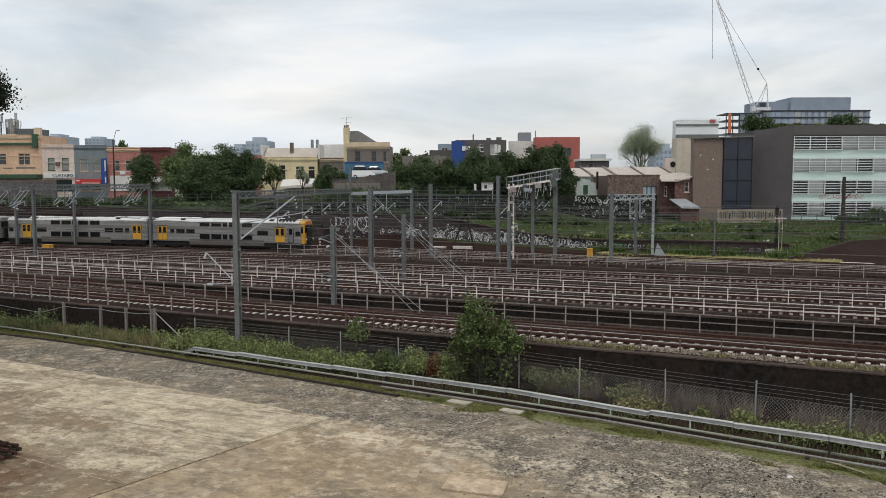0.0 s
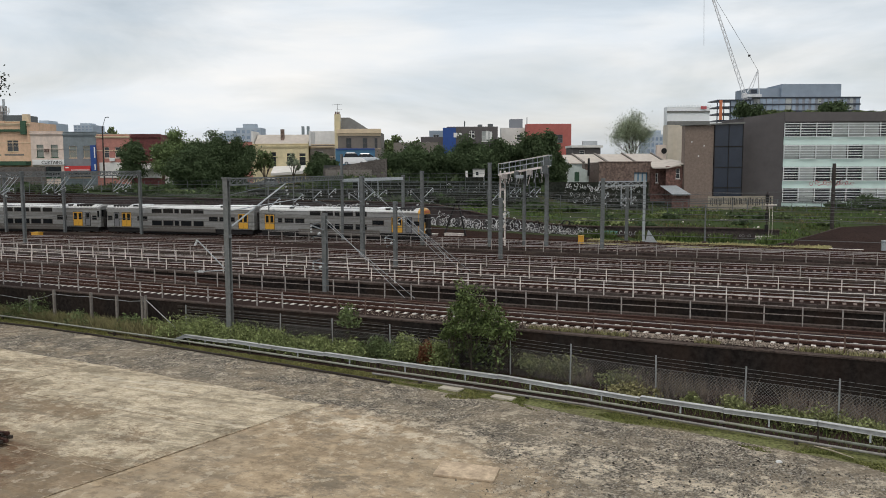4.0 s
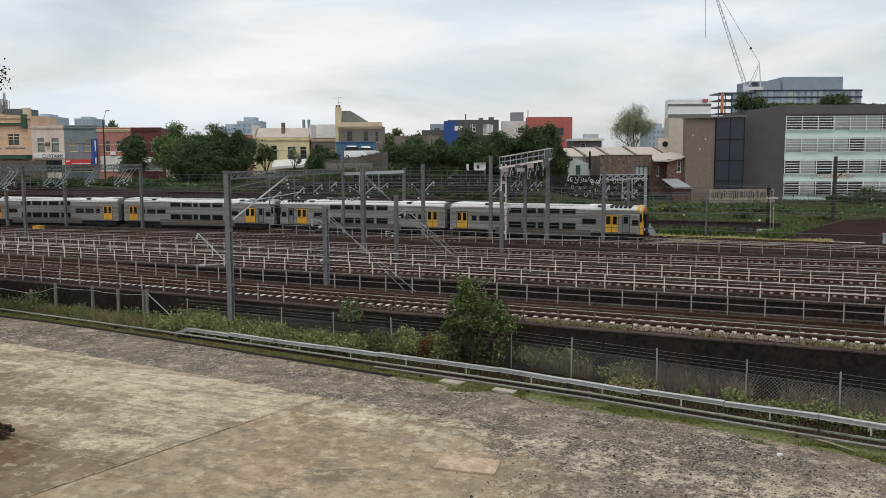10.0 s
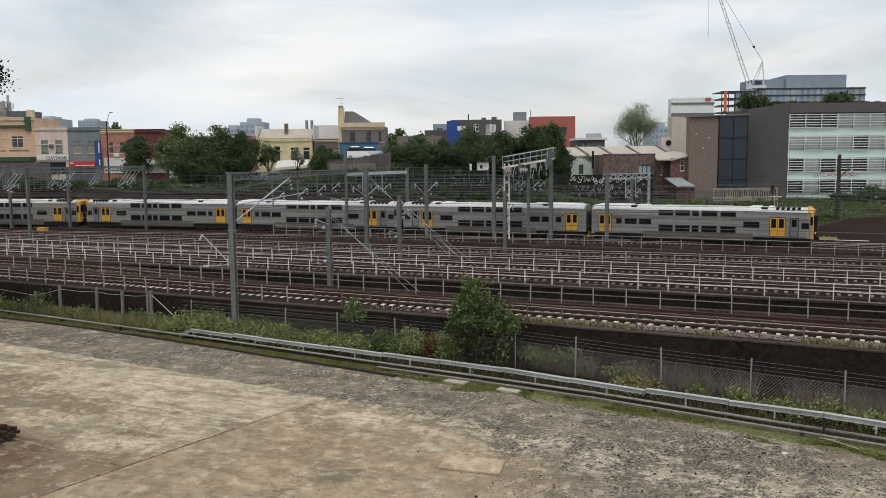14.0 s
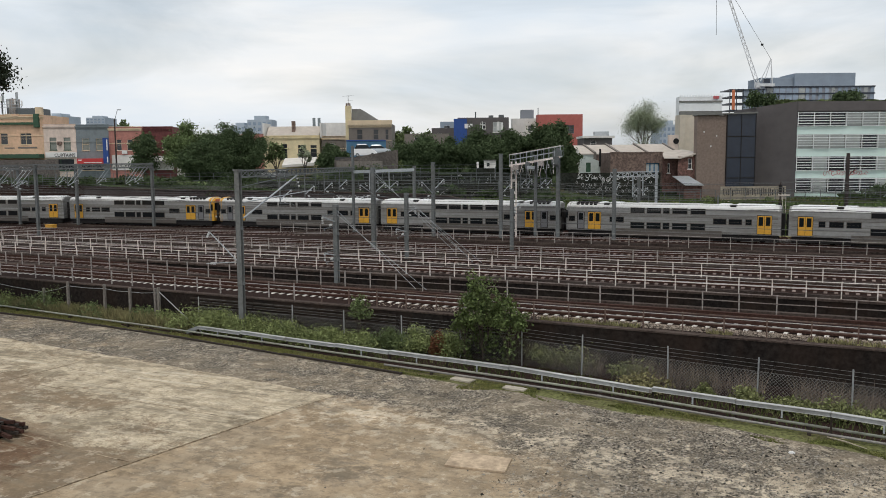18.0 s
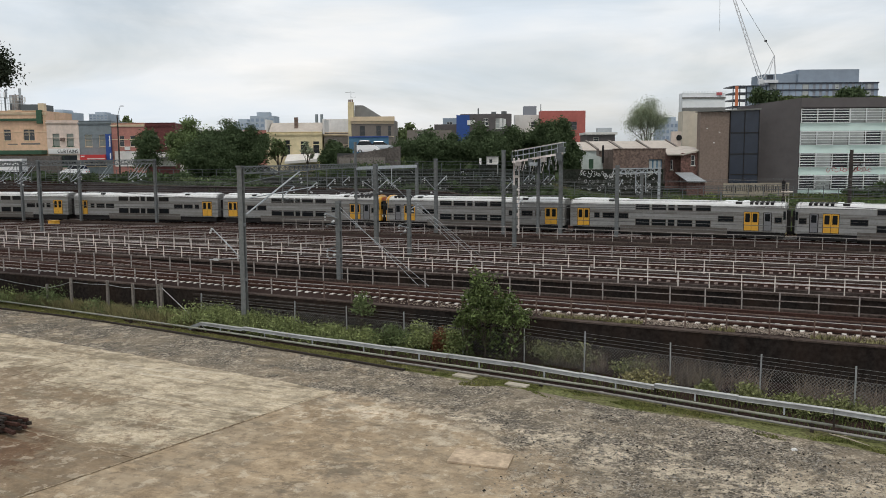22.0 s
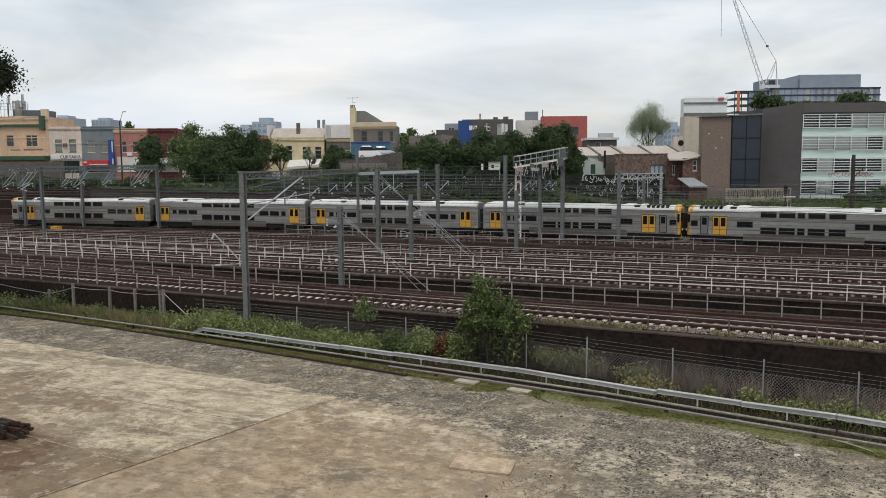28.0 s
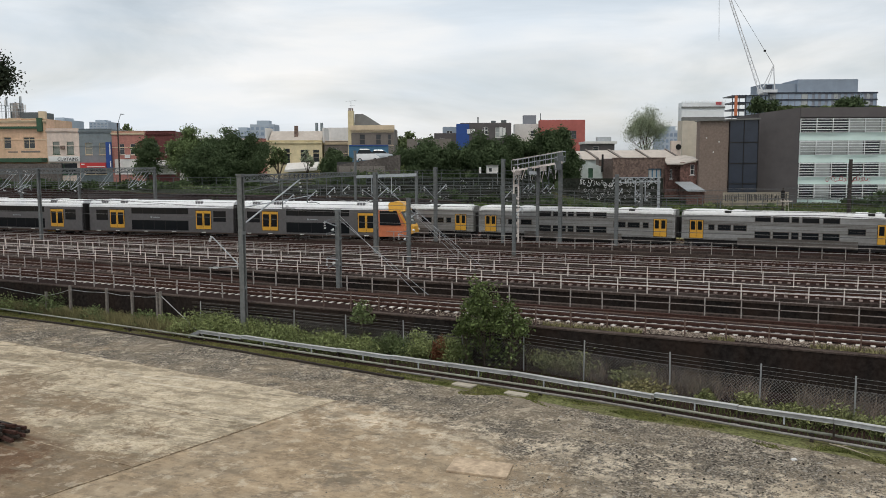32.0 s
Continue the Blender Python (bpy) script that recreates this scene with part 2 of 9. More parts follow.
class Geo:
    """Collects vertices and faces of one mesh."""

    def __init__(self):
        self.v, self.f = [], []

    def box(self, c, s, m=None, taper=1.0):
        x, y, z = (k / 2 for k in s)
        n = len(self.v)
        for dz in (-z, z):
            k = taper if dz > 0 else 1.0
            for dx, dy in ((-x, -y), (x, -y), (x, y), (-x, y)):
                p = Vector((dx * k, dy * k, dz))
                self.v.append(tuple((m @ p if m else p) + Vector(c)))
        for q in ((3, 2, 1, 0), (4, 5, 6, 7), (0, 1, 5, 4), (1, 2, 6, 5), (2, 3, 7, 6), (3, 0, 4, 7)):
            self.f.append([n + k for k in q])
        return self

    def span(self, x0, x1, y0, y1, z0, z1):
        return self.box(((x0 + x1) / 2, (y0 + y1) / 2, (z0 + z1) / 2), (x1 - x0, y1 - y0, z1 - z0))

    def tube(self, p0, p1, r0, r1=None, n=6, caps=True):
        p0, p1 = Vector(p0), Vector(p1)
        r1 = r0 if r1 is None else r1
        q = (p1 - p0).to_track_quat("Z", "Y")
        k = len(self.v)
        for p, r in ((p0, r0), (p1, r1)):
            for i in range(n):
                a = 2 * math.pi * (i + 0.5) / n
                self.v.append(tuple(p + q @ Vector((r * math.cos(a), r * math.sin(a), 0))))
        for i in range(n):
            j = (i + 1) % n
            self.f.append([k + i, k + j, k + n + j, k + n + i])
        if caps:
            self.f.append([k + i for i in reversed(range(n))])
            self.f.append([k + n + i for i in range(n)])
        return self

    def beam(self, p0, p1, w, h):
        """A square bar from p0 to p1, w wide and h high."""
        p0, p1 = Vector(p0), Vector(p1)
        d = p1 - p0
        u = d.normalized()
        side = u.cross(Vector((0, 0, 1)))
        side = side.normalized() if side.length > 1e-4 else Vector((1, 0, 0))
        up = side.cross(u)
        k = len(self.v)
        for p in (p0, p1):
            for a, b in ((-1, -1), (1, -1), (1, 1), (-1, 1)):
                self.v.append(tuple(p + side * a * w / 2 + up * b * h / 2))
        for q in ((0, 1, 2, 3), (7, 6, 5, 4), (4, 5, 1, 0), (5, 6, 2, 1), (6, 7, 3, 2), (7, 4, 0, 3)):
            self.f.append([k + i for i in q])
        return self

    def path(self, pts, w, h):
        """A square bar swept through pts in one piece."""
        pts = [Vector(p) for p in pts]
        rings = []
        for i, p in enumerate(pts):
            u = (pts[min(i + 1, len(pts) - 1)] - pts[max(i - 1, 0)]).normalized()
            side = u.cross(Vector((0, 0, 1)))
            side = side.normalized() if side.length > 1e-4 else Vector((1, 0, 0))
            up = side.cross(u)
            rings.append([p + side * a * w / 2 + up * b * h / 2 for a, b in ((-1, -1), (1, -1), (1, 1), (-1, 1))])
        return self.loft(rings)

    def prism(self, prof, x0, x1, caps=True):
        """A (y, z) outline drawn out along x."""
        k, n = len(self.v), len(prof)
        for x in (x0, x1):
            self.v += [(x, y, z) for y, z in prof]
        for i in range(n):
            j = (i + 1) % n
            self.f.append([k + i, k + j, k + n + j, k + n + i])
        if caps:
            self.f.append([k + i for i in reversed(range(n))])
            self.f.append([k + n + i for i in range(n)])
        return self

    def loft(self, rings, caps=True):
        k, n = len(self.v), len(rings[0])
        for r in rings:
            self.v += [tuple(p) for p in r]
        for s in range(len(rings) - 1):
            for i in range(n):
                j = (i + 1) % n
                self.f.append([k + s * n + i, k + s * n + j, k + (s + 1) * n + j, k + (s + 1) * n + i])
        if caps:
            self.f.append([k + i for i in reversed(range(n))])
            self.f.append([k + (len(rings) - 1) * n + i for i in range(n)])
        return self

    def poly(self, pts):
        k = len(self.v)
        self.v += [tuple(p) for p in pts]
        self.f.append(list(range(k, k + len(pts))))
        return self

    def mesh(self, name, material, smooth=False):
        me = bpy.data.meshes.new(name)
        me.from_pydata(self.v, [], self.f)
        if material:
            me.materials.append(material)
        if smooth:
            for p in me.polygons:
                p.use_smooth = True
        me.update()
        return me


def part(name, g, material, parent=None, label="", smooth=False):
    ob = new(name, g.mesh(name, material, smooth) if isinstance(g, Geo) else g)
    if parent:
        ob.parent = parent
    if label:
        ob["label"] = label
    return ob


def thing(name, label, category, m=None, group="", kind=""):
    ob = new(name)
    ob.empty_display_size = 0.2
    if m:
        ob.matrix_basis = m
    return tagged(ob, label, category, group, kind)


def structure(name, g, material, label="", smooth=False):
    return tagged(part(name, g, material, None, label, smooth), kind="structure")


def lerp(pts, x):
    """Height of a broken line through pts at x."""
    if x <= pts[0][0]:
        a, b = pts[0], pts[1]
    elif x >= pts[-1][0]:
        a, b = pts[-2], pts[-1]
    else:
        for a, b in zip(pts, pts[1:]):
            if a[0] <= x <= b[0]:
                break
    return a[1] + (b[1] - a[1]) * (x - a[0]) / (b[0] - a[0])


def smooth01(a, b, x):
    k = min(1, max(0, (x - a) / (b - a)))
    return k * k * (3 - 2 * k)


# lines of the railway, as y over x
def wall_line(x): return 44.0 - 0.036 * x
def row_a(x): return 44.45 - 0.042 * x
def row_b(x): return 51.45 - 0.012 * x
def row_c(x): return 58.05 - 0.002 * x
def row_d(x): return 64.6 + 0.018 * x
def row_e(x): return 71.9 + 0.045 * x
def row_f(x): return 84.3 - 0.03 * x
def v_line(x): return 92.4 - 0.0756 * max(x, -120) - 0.001295 * max(x, -120) ** 2
def w_line(x): return 94.1 + 0.155 * max(x, -95)


YARD = -2.2
PIPE = [(-70, 46.4), (-57, 45.0), (-49, 44.1), (-40, 43.1), (-33, 42.25), (-20.2, 40.5), (-10.6, 39.4), (-2.5, 37.8), (3, 36.8), (16, 33.9)]
TRAY = [(-37.4, 42.75), (-20.4, 40.75), (-12.8, 39.65), (-5, 38.1), (3, 35.9), (16, 32.6)]
KERB = [(-70, 44.2), (-60, 43.5), (-48, 42.85), (-42, 42.2), (-31.7, 40.7), (-19.5, 38.8), (-15.5, 38.2)]
FENCE = [(-38.6, 44.5), (-31, 44.2), (-14.4, 43.0), (-6.2, 41.2), (1.9, 39.6), (16, 36.6)]


def cut_depth(x):
    """How deep the dive behind the first track lies."""
    return -1.9 * smooth01(-62, -12, x)


def bank(x, y):
    """Ground height behind the far tracks."""
    a = x * math.cos(YAW) + y * math.sin(YAW)
    d = -x * math.sin(YAW) + y * math.cos(YAW)
    right = smooth01(6, 30, a * 130 / max(d, 1))
    left_z = lerp([(100, 0), (112, 0.5), (122, 2.6), (138, 4.8), (150, 5.1), (178, 5.2), (200, 8.0), (6000, 8.0)], d)
    right_z = lerp([(100, 0), (112, 0.1), (120, 0.6), (134, 1.6), (150, 2.0), (170, 5.0), (190, 8.0), (6000, 8.0)], d)
    return left_z * (1 - right) + right_z * right


# ---- ground ----
def ramp(mk, stops):
    """A colour ramp from (place, colour) pairs."""
    r = mk("ShaderNodeValToRGB")
    e = r.color_ramp.elements
    while len(e) < len(stops):
        e.new(0.5)
    for k, (pos, c) in enumerate(stops):
        e[k].position, e[k].color = pos, (*c, 1) if len(c) == 3 else c
    return r


def span_map(mk, a, b, c, d):
    r = mk("ShaderNodeMapRange")
    for k, v in (("From Min", a), ("From Max", b), ("To Min", c), ("To Max", d)):
        r.inputs[k].default_value = v
    return r


def grey(v):
    return (v, v, v)


def rough_noise(mk, L, vec, scale, detail=10.0, rough=0.7):
    n = mk("ShaderNodeTexNoise", Scale=scale, Detail=detail, Roughness=rough)
    L(vec, n.inputs["Vector"])
    return n.outputs["Fac"]


def blend(mk, L, fac, a, b):
    """Mixes two colours or sockets by a factor socket."""
    m = mk("ShaderNodeMixRGB")
    L(fac, m.inputs["Fac"])
    for k, c in (("Color1", a), ("Color2", b)):
        if isinstance(c, tuple):
            m.inputs[k].default_value = (*c, 1)
        else:
            L(c, m.inputs[k])
    return m.outputs["Color"]


def scaled(mk, L, value, colour, lo, hi, a=0.3, b=0.7):
    """Brightens and darkens a colour by a noise."""
    r = span_map(mk, a, b, lo, hi)
    L(value, r.inputs["Value"])
    hs = mk("ShaderNodeHueSaturation")
    L(r.outputs["Result"], hs.inputs["Value"])
    L(colour, hs.inputs["Color"])
    return hs.outputs["Color"]


def flecks(mk, L, P, colour, k=1.0):
    """Crisp worn patches, dark pits and pale chips of a hand's to an arm's length."""
    def shifted(dx, scale, detail, rough):
        mp = mk("ShaderNodeMapping")
        mp.inputs["Location"].default_value = (dx, 3.1 * dx, 0)
        L(P, mp.inputs["Vector"])
        return rough_noise(mk, L, mp.outputs["Vector"], scale, detail, rough)
    c = scaled(mk, L, shifted(11.0, 0.85, 9.0, 0.62), colour, 1.0 - 0.16 * k, 1.0 + 0.14 * k, 0.45, 0.55)
    for dx, scale, a, b, top, tone in ((23.0, 2.4, 0.545, 0.585, 0.5, (0.155, 0.125, 0.09)), (37.0, 1.5, 0.56, 0.6, 0.5, (0.62, 0.535, 0.41)), (51.0, 0.55, 0.57, 0.6, 0.4, (0.175, 0.15, 0.115))):
        r = ramp(mk, [(a, grey(0.0)), (b, grey(top * k))])
        L(shifted(dx, scale, 8.0, 0.7), r.inputs["Fac"])
        c = blend(mk, L, r.outputs["Color"], c, tone)
    return c


def yard_material():
    """Gravel, trodden tan dirt over old concrete, and pale dust, mixed by noise over metres."""
    m = bpy.data.materials.new("yard_gravel_and_dirt")
    m.use_nodes = True
    t = m.node_tree
    mk, L = nodes_of(t), t.links.new
    out = mk("ShaderNodeOutputMaterial")
    b = mk("ShaderNodeBsdfPrincipled", Roughness=0.95)
    b.inputs["Specular IOR Level"].default_value = 0.1
    P = mk("ShaderNodeTexCoord").outputs["Object"]
    # gravel
    stones = mk("ShaderNodeTexVoronoi", Scale=13.0)
    L(P, stones.inputs["Vector"])
    bw = mk("ShaderNodeRGBToBW")
    L(stones.outputs["Color"], bw.inputs["Color"])
    fine = rough_noise(mk, L, P, 6.0, 12.0, 0.85)
    avg = mk("ShaderNodeMixRGB", Fac=0.55)
    L(bw.outputs["Val"], avg.inputs["Color1"])
    L(rough_noise(mk, L, P, 13.0, 10.0, 0.85), avg.inputs["Color2"])
    sr = ramp(mk, [(0.34, (0.048, 0.042, 0.034)), (0.46, (0.13, 0.113, 0.09)), (0.56, (0.208, 0.182, 0.146)), (0.70, (0.43, 0.38, 0.305))])
    L(avg.outputs["Color"], sr.inputs["Fac"])
    tone = rough_noise(mk, L, P, 0.55, 8.0, 0.65)
    gravel = scaled(mk, L, tone, sr.outputs["Color"], 0.84, 1.18, 0.35, 0.65)
    # trodden dirt over old concrete: tan, with greyer worn patches
    worn = rough_noise(mk, L, P, 0.6, 15.0, 0.8)
    dc = ramp(mk, [(0.38, (0.30, 0.225, 0.145)), (0.45, (0.37, 0.28, 0.182)), (0.52, (0.415, 0.318, 0.21)), (0.62, (0.49, 0.387, 0.265))])
    L(worn, dc.inputs["Fac"])
    scuff = rough_noise(mk, L, P, 2.3, 12.0, 0.78)
    dirt = scaled(mk, L, scuff, dc.outputs["Color"], 0.82, 1.14, 0.37, 0.63)
    # where the dirt lies: by the slabs, thinning to bare gravel eastwards and northwards
    sep = mk("ShaderNodeSeparateXYZ")
    L(P, sep.inputs["Vector"])
    east = span_map(mk, -17.0, -4.5, 0.60, -0.06)
    north = span_map(mk, 29.0, 34.5, 0.14, -0.45)
    L(sep.outputs["X"], east.inputs["Value"])
    L(sep.outputs["Y"], north.inputs["Value"])
    big = rough_noise(mk, L, P, 0.33, 14.0, 0.76)
    a1 = mk("ShaderNodeMath", op="ADD")
    L(east.outputs["Result"], a1.inputs[0])
    L(north.outputs["Result"], a1.inputs[1])
    a2 = mk("ShaderNodeMath", op="ADD")
    L(a1.outputs["Value"], a2.inputs[0])
    L(big, a2.inputs[1])
    thr = span_map(mk, 0.66, 0.84, 0.0, 0.95)
    L(a2.outputs["Value"], thr.inputs["Value"])
    c1 = blend(mk, L, thr.outputs["Result"], gravel, dirt)
    # pale crushed patches
    pr = ramp(mk, [(0.555, grey(0.0)), (0.595, grey(0.9))])
    # most of them in a belt of broken concrete that runs on from the slabs' corner
    lean = mk("ShaderNodeMath", op="MULTIPLY_ADD")
    lean.inputs[1].default_value, lean.inputs[2].default_value = 0.10, -30.2
    L(sep.outputs["X"], lean.inputs[0])
    off = mk("ShaderNodeMath", op="ADD")
    L(lean.outputs["Value"], off.inputs[0])
    L(sep.outputs["Y"], off.inputs[1])
    gap = mk("ShaderNodeMath", op="ABSOLUTE")
    L(off.outputs["Value"], gap.inputs[0])
    belt = span_map(mk, 0.4, 3.6, 0.09, 0.0)
    edge = span_map(mk, -26.0, -20.5, -0.12, -0.03)
    L(sep.outputs["X"], edge.inputs["Value"])
    both = mk("ShaderNodeMath", op="ADD")
    L(belt.outputs["Result"], both.inputs[0])
    L(edge.outputs["Result"], both.inputs[1])
    L(gap.outputs["Value"], belt.inputs["Value"])
    pa = mk("ShaderNodeMath", op="ADD")
    L(rough_noise(mk, L, P, 1.15, 15.0, 0.8), pa.inputs[0])
    L(both.outputs["Value"], pa.inputs[1])
    L(pa.outputs["Value"], pr.inputs["Fac"])
    pale = mk("ShaderNodeRGB")
    pale.outputs[0].default_value = (0.60, 0.51, 0.385, 1)
    c2 = blend(mk, L, pr.outputs["Color"], c1, scaled(mk, L, fine, pale.outputs[0], 0.7, 1.15))
    # spills of pale crushed rubble on the gravel
    ragged = rough_noise(mk, L, P, 1.3, 12.0, 0.78)
    rag = span_map(mk, 0.3, 0.7, -1.1, 1.7)
    L(ragged, rag.inputs["Value"])
    for px, py, r in ((0.84, 31.75, 0.35), (-4.4, 31.45, 0.35), (-3.2, 30.5, 0.45), (-6.75, 31.5, 0.6), (-9.0, 33.9, 0.4), (-13.4, 33.2, 0.5)):
        mp = mk("ShaderNodeMapping")
        mp.inputs["Location"].default_value = (-px, -2.0 * py, 0.0)
        mp.inputs["Scale"].default_value = (1.0, 2.0, 0.0)
        L(P, mp.inputs["Vector"])
        d = mk("ShaderNodeVectorMath", op="LENGTH")
        L(mp.outputs["Vector"], d.inputs[0])
        e = mk("ShaderNodeMath", op="ADD")
        L(d.outputs["Value"], e.inputs[0])
        L(rag.outputs["Result"], e.inputs[1])
        near = span_map(mk, r, r + 0.45, 0.8, 0.0)
        L(e.outputs["Value"], near.inputs["Value"])
        c2 = blend(mk, L, near.outputs["Result"], c2, scaled(mk, L, fine, pale.outputs[0], 0.78, 1.15))
    # faint wheel sweeps round the yard
    turn = mk("ShaderNodeMapping")
    turn.inputs["Rotation"].default_value = (0, 0, radians(28))
    turn.inputs["Scale"].default_value = (0.22, 1.5, 1.0)
    L(P, turn.inputs["Vector"])
    c2 = scaled(mk, L, rough_noise(mk, L, turn.outputs["Vector"], 1.1, 9.0, 0.7), c2, 0.82, 1.15, 0.36, 0.62)
    # thin brown dust towards the kerb
    dust = ramp(mk, [(0.47, grey(0.0)), (0.58, grey(0.5))])
    L(rough_noise(mk, L, P, 0.3, 12.0, 0.72), dust.inputs["Fac"])
    c3 = blend(mk, L, dust.outputs["Color"], c2, (0.285, 0.232, 0.165))
    # dark grey scrapes
    ss = mk("ShaderNodeMapping")
    ss.inputs["Rotation"].default_value = (0, 0, radians(20))
    ss.inputs["Scale"].default_value = (0.55, 1.0, 1.0)
    L(P, ss.inputs["Vector"])
    sm = ramp(mk, [(0.555, grey(0.0)), (0.62, grey(0.6))])
    L(rough_noise(mk, L, ss.outputs["Vector"], 0.75, 14.0, 0.78), sm.inputs["Fac"])
    c3 = blend(mk, L, sm.outputs["Color"], c3, (0.15, 0.13, 0.102))
    L(flecks(mk, L, P, c3, 0.8), b.inputs["Base Color"])
    bp = mk("ShaderNodeBump", Strength=0.8, Distance=0.05)
    L(avg.outputs["Color"], bp.inputs["Height"])
    L(bp.outputs["Normal"], b.inputs["Normal"])
    L(b.outputs["BSDF"], out.inputs["Surface"])
    return m


M["yard"] = yard_material()
M["grass"] = mat("rough_grass_ground", (0.036, 0.056, 0.018), 0.95, 0, 0.35, 5, 0.7, 0.14, 0.6, 9, stain_col=(0.045, 0.036, 0.022), spec=0.1)
M["verge"] = mat("mossy_verge_soil", (0.13, 0.135, 0.055), 0.95, 0, 0.3, 6, 0.7, 0.4, 0.5, 9, stain_col=(0.12, 0.09, 0.06), spec=0.1)
M["asphalt"] = mat("street_asphalt", (0.055, 0.055, 0.055), 0.9, 0, 0.15, 5, 0.4, 0.1, 0.2)


def make_ground():
    """One sheet from the yard over the railway to the horizon, with its steps at the walls."""
    xs = [-4000, -1500, -600, -300, -200, -150] + [-120 + 4 * k for k in range(46)] + [80, 110, 160, 300, 700, 1800, 4000]
    lines = []  # (y of x, height of x and y, material index of the strip up to the next line)
    for y in (-4000, -300, -40, 0, 10, 20, 26, 29.5):
        lines.append((lambda x, y=y: y, lambda x, y: YARD, 0))
    lines.append((lambda x: lerp(KERB, x) if x < -17 else lerp(PIPE, x) - 1.9 + 0.3 * math.sin(x), lambda x, y: YARD, 2))
    # From the pipes to the wall, ballast brown stands in for shade.
    lines.append((lambda x: lerp(PIPE, x) - 0.2, lambda x, y: YARD, 1))
    lines.append((lambda x: wall_line(x) + 0.2, lambda x, y: YARD, 1))
    lines.append((lambda x: wall_line(x) + 0.25, lambda x, y: 0, 1))
    lines.append((lambda x: row_b(x) + 0.25, lambda x, y: 0, 1))
    lines.append((lambda x: row_b(x) + 0.3, lambda x, y: cut_depth(x), 1))
    lines.append((lambda x: row_c(x) - 0.3, lambda x, y: cut_depth(x), 1))
    lines.append((lambda x: row_c(x) - 0.25, lambda x, y: 0, 1))
    lines.append((lambda x: row_d(x), lambda x, y: 0, 1))
    lines.append((lambda x: row_e(x), lambda x, y: 0, 1))
    lines.append((lambda x: row_f(x), lambda x, y: 0, 1))
    for y, k in ((91, 1), (97, 1), (103, 3)):
        lines.append((lambda x, y=y: y, lambda x, y: 0, k))
    lines.append((lambda x: 104.5, bank, 3))
    for y in (108, 112, 116, 121, 127, 134, 142, 152, 164, 180, 200):
        lines.append((lambda x, y=y: y, bank, 3))
    for y in (230, 280, 400, 900, 2000, 4500):
        lines.append((lambda x, y=y: y, lambda x, y: 8.0, 4))
    g = Geo()
    for fy, fz, _ in lines:
        for x in xs:
            xx = min(90, max(-160, x))
            y = fy(xx)
            g.v.append((x, y, fz(xx if abs(y) < 100 else x, y)))
    n = len(xs)
    slots = []
    for j in range(len(lines) - 1):
        for i in range(n - 1):
            k = j * n + i
            g.f.append([k, k + 1, k + n + 1, k + n])
            mid = (xs[i] + xs[i + 1]) / 2
            slots.append(1 if lines[j][2] == 3 and mid < -24 and lines[j][0](mid) < 104 else lines[j][2])
    ob = structure("ground", g, None, "gravel yard, rust-brown railway ballast and grassy bank")
    for key in ("yard", "ballast", "verge", "grass", "asphalt"):
        ob.data.materials.append(M[key])
    ob.data.polygons.foreach_set("material_index", slots)


make_ground()


def strip_wall(name, fy, z0, z1, thick, x0, x1, step, material, label):
    """A wall that follows a line of the railway."""
    n = max(1, round((x1 - x0) / step))
    rings = []
    for k in range(n + 1):
        x = x0 + (x1 - x0) * k / n
        y, a, b = fy(x), *(q(x) if callable(q) else q for q in (z0, z1))
        rings.append([(x, y - thick / 2, a), (x, y + thick / 2, a), (x, y + thick / 2, b), (x, y - thick / 2, b)])
    g = Geo().loft(rings)
    return structure(name, g, material, label)


strip_wall("retaining_wall_yard", lambda x: wall_line(x), -2.6, -0.02, 0.5, -160, 60, 10, M["dark_wall"], "near-black stained concrete retaining wall below the first track")
strip_wall("coping_yard", lambda x: wall_line(x) - 0.02, -0.02, 0.06, 0.54, -160, 60, 10, M["coping"], "stained concrete coping")
# Both dive walls get their shade from the wall colour.
strip_wall("retaining_wall_dive", lambda x: row_c(x) - 0.28, -2.3, -0.02, 0.4, -75, 60, 5, M["dark_wall"], "retaining wall of the track dive with shade in its colour")
strip_wall("coping_dive", lambda x: row_c(x) - 0.3, -0.02, 0.12, 0.5, -160, 60, 10, M["coping"], "stained concrete coping")
strip_wall("retaining_wall_dive_near", lambda x: row_b(x) + 0.28, -2.3, -0.02, 0.4, -75, 60, 5, M["dark_wall"], "retaining wall of the track dive with shade in its colour")
strip_wall("coping_dive_near", lambda x: row_b(x) + 0.25, -0.02, 0.14, 0.5, -160, 60, 10, M["coping"], "stained concrete coping")
strip_wall("kerb_row_d", lambda x: row_d(x) - 0.05, -0.1, 0.16, 0.4, -160, 60, 10, M["coping"], "stained concrete kerb")
strip_wall("kerb_row_e", lambda x: row_e(x) - 0.05, -0.1, 0.16, 0.4, -110, 60, 10, M["coping"], "stained concrete kerb")
strip_wall("kerb_row_f", lambda x: row_f(x) - 0.05, -0.1, 0.16, 0.4, -110, 60, 10, M["coping"], "stained concrete kerb")


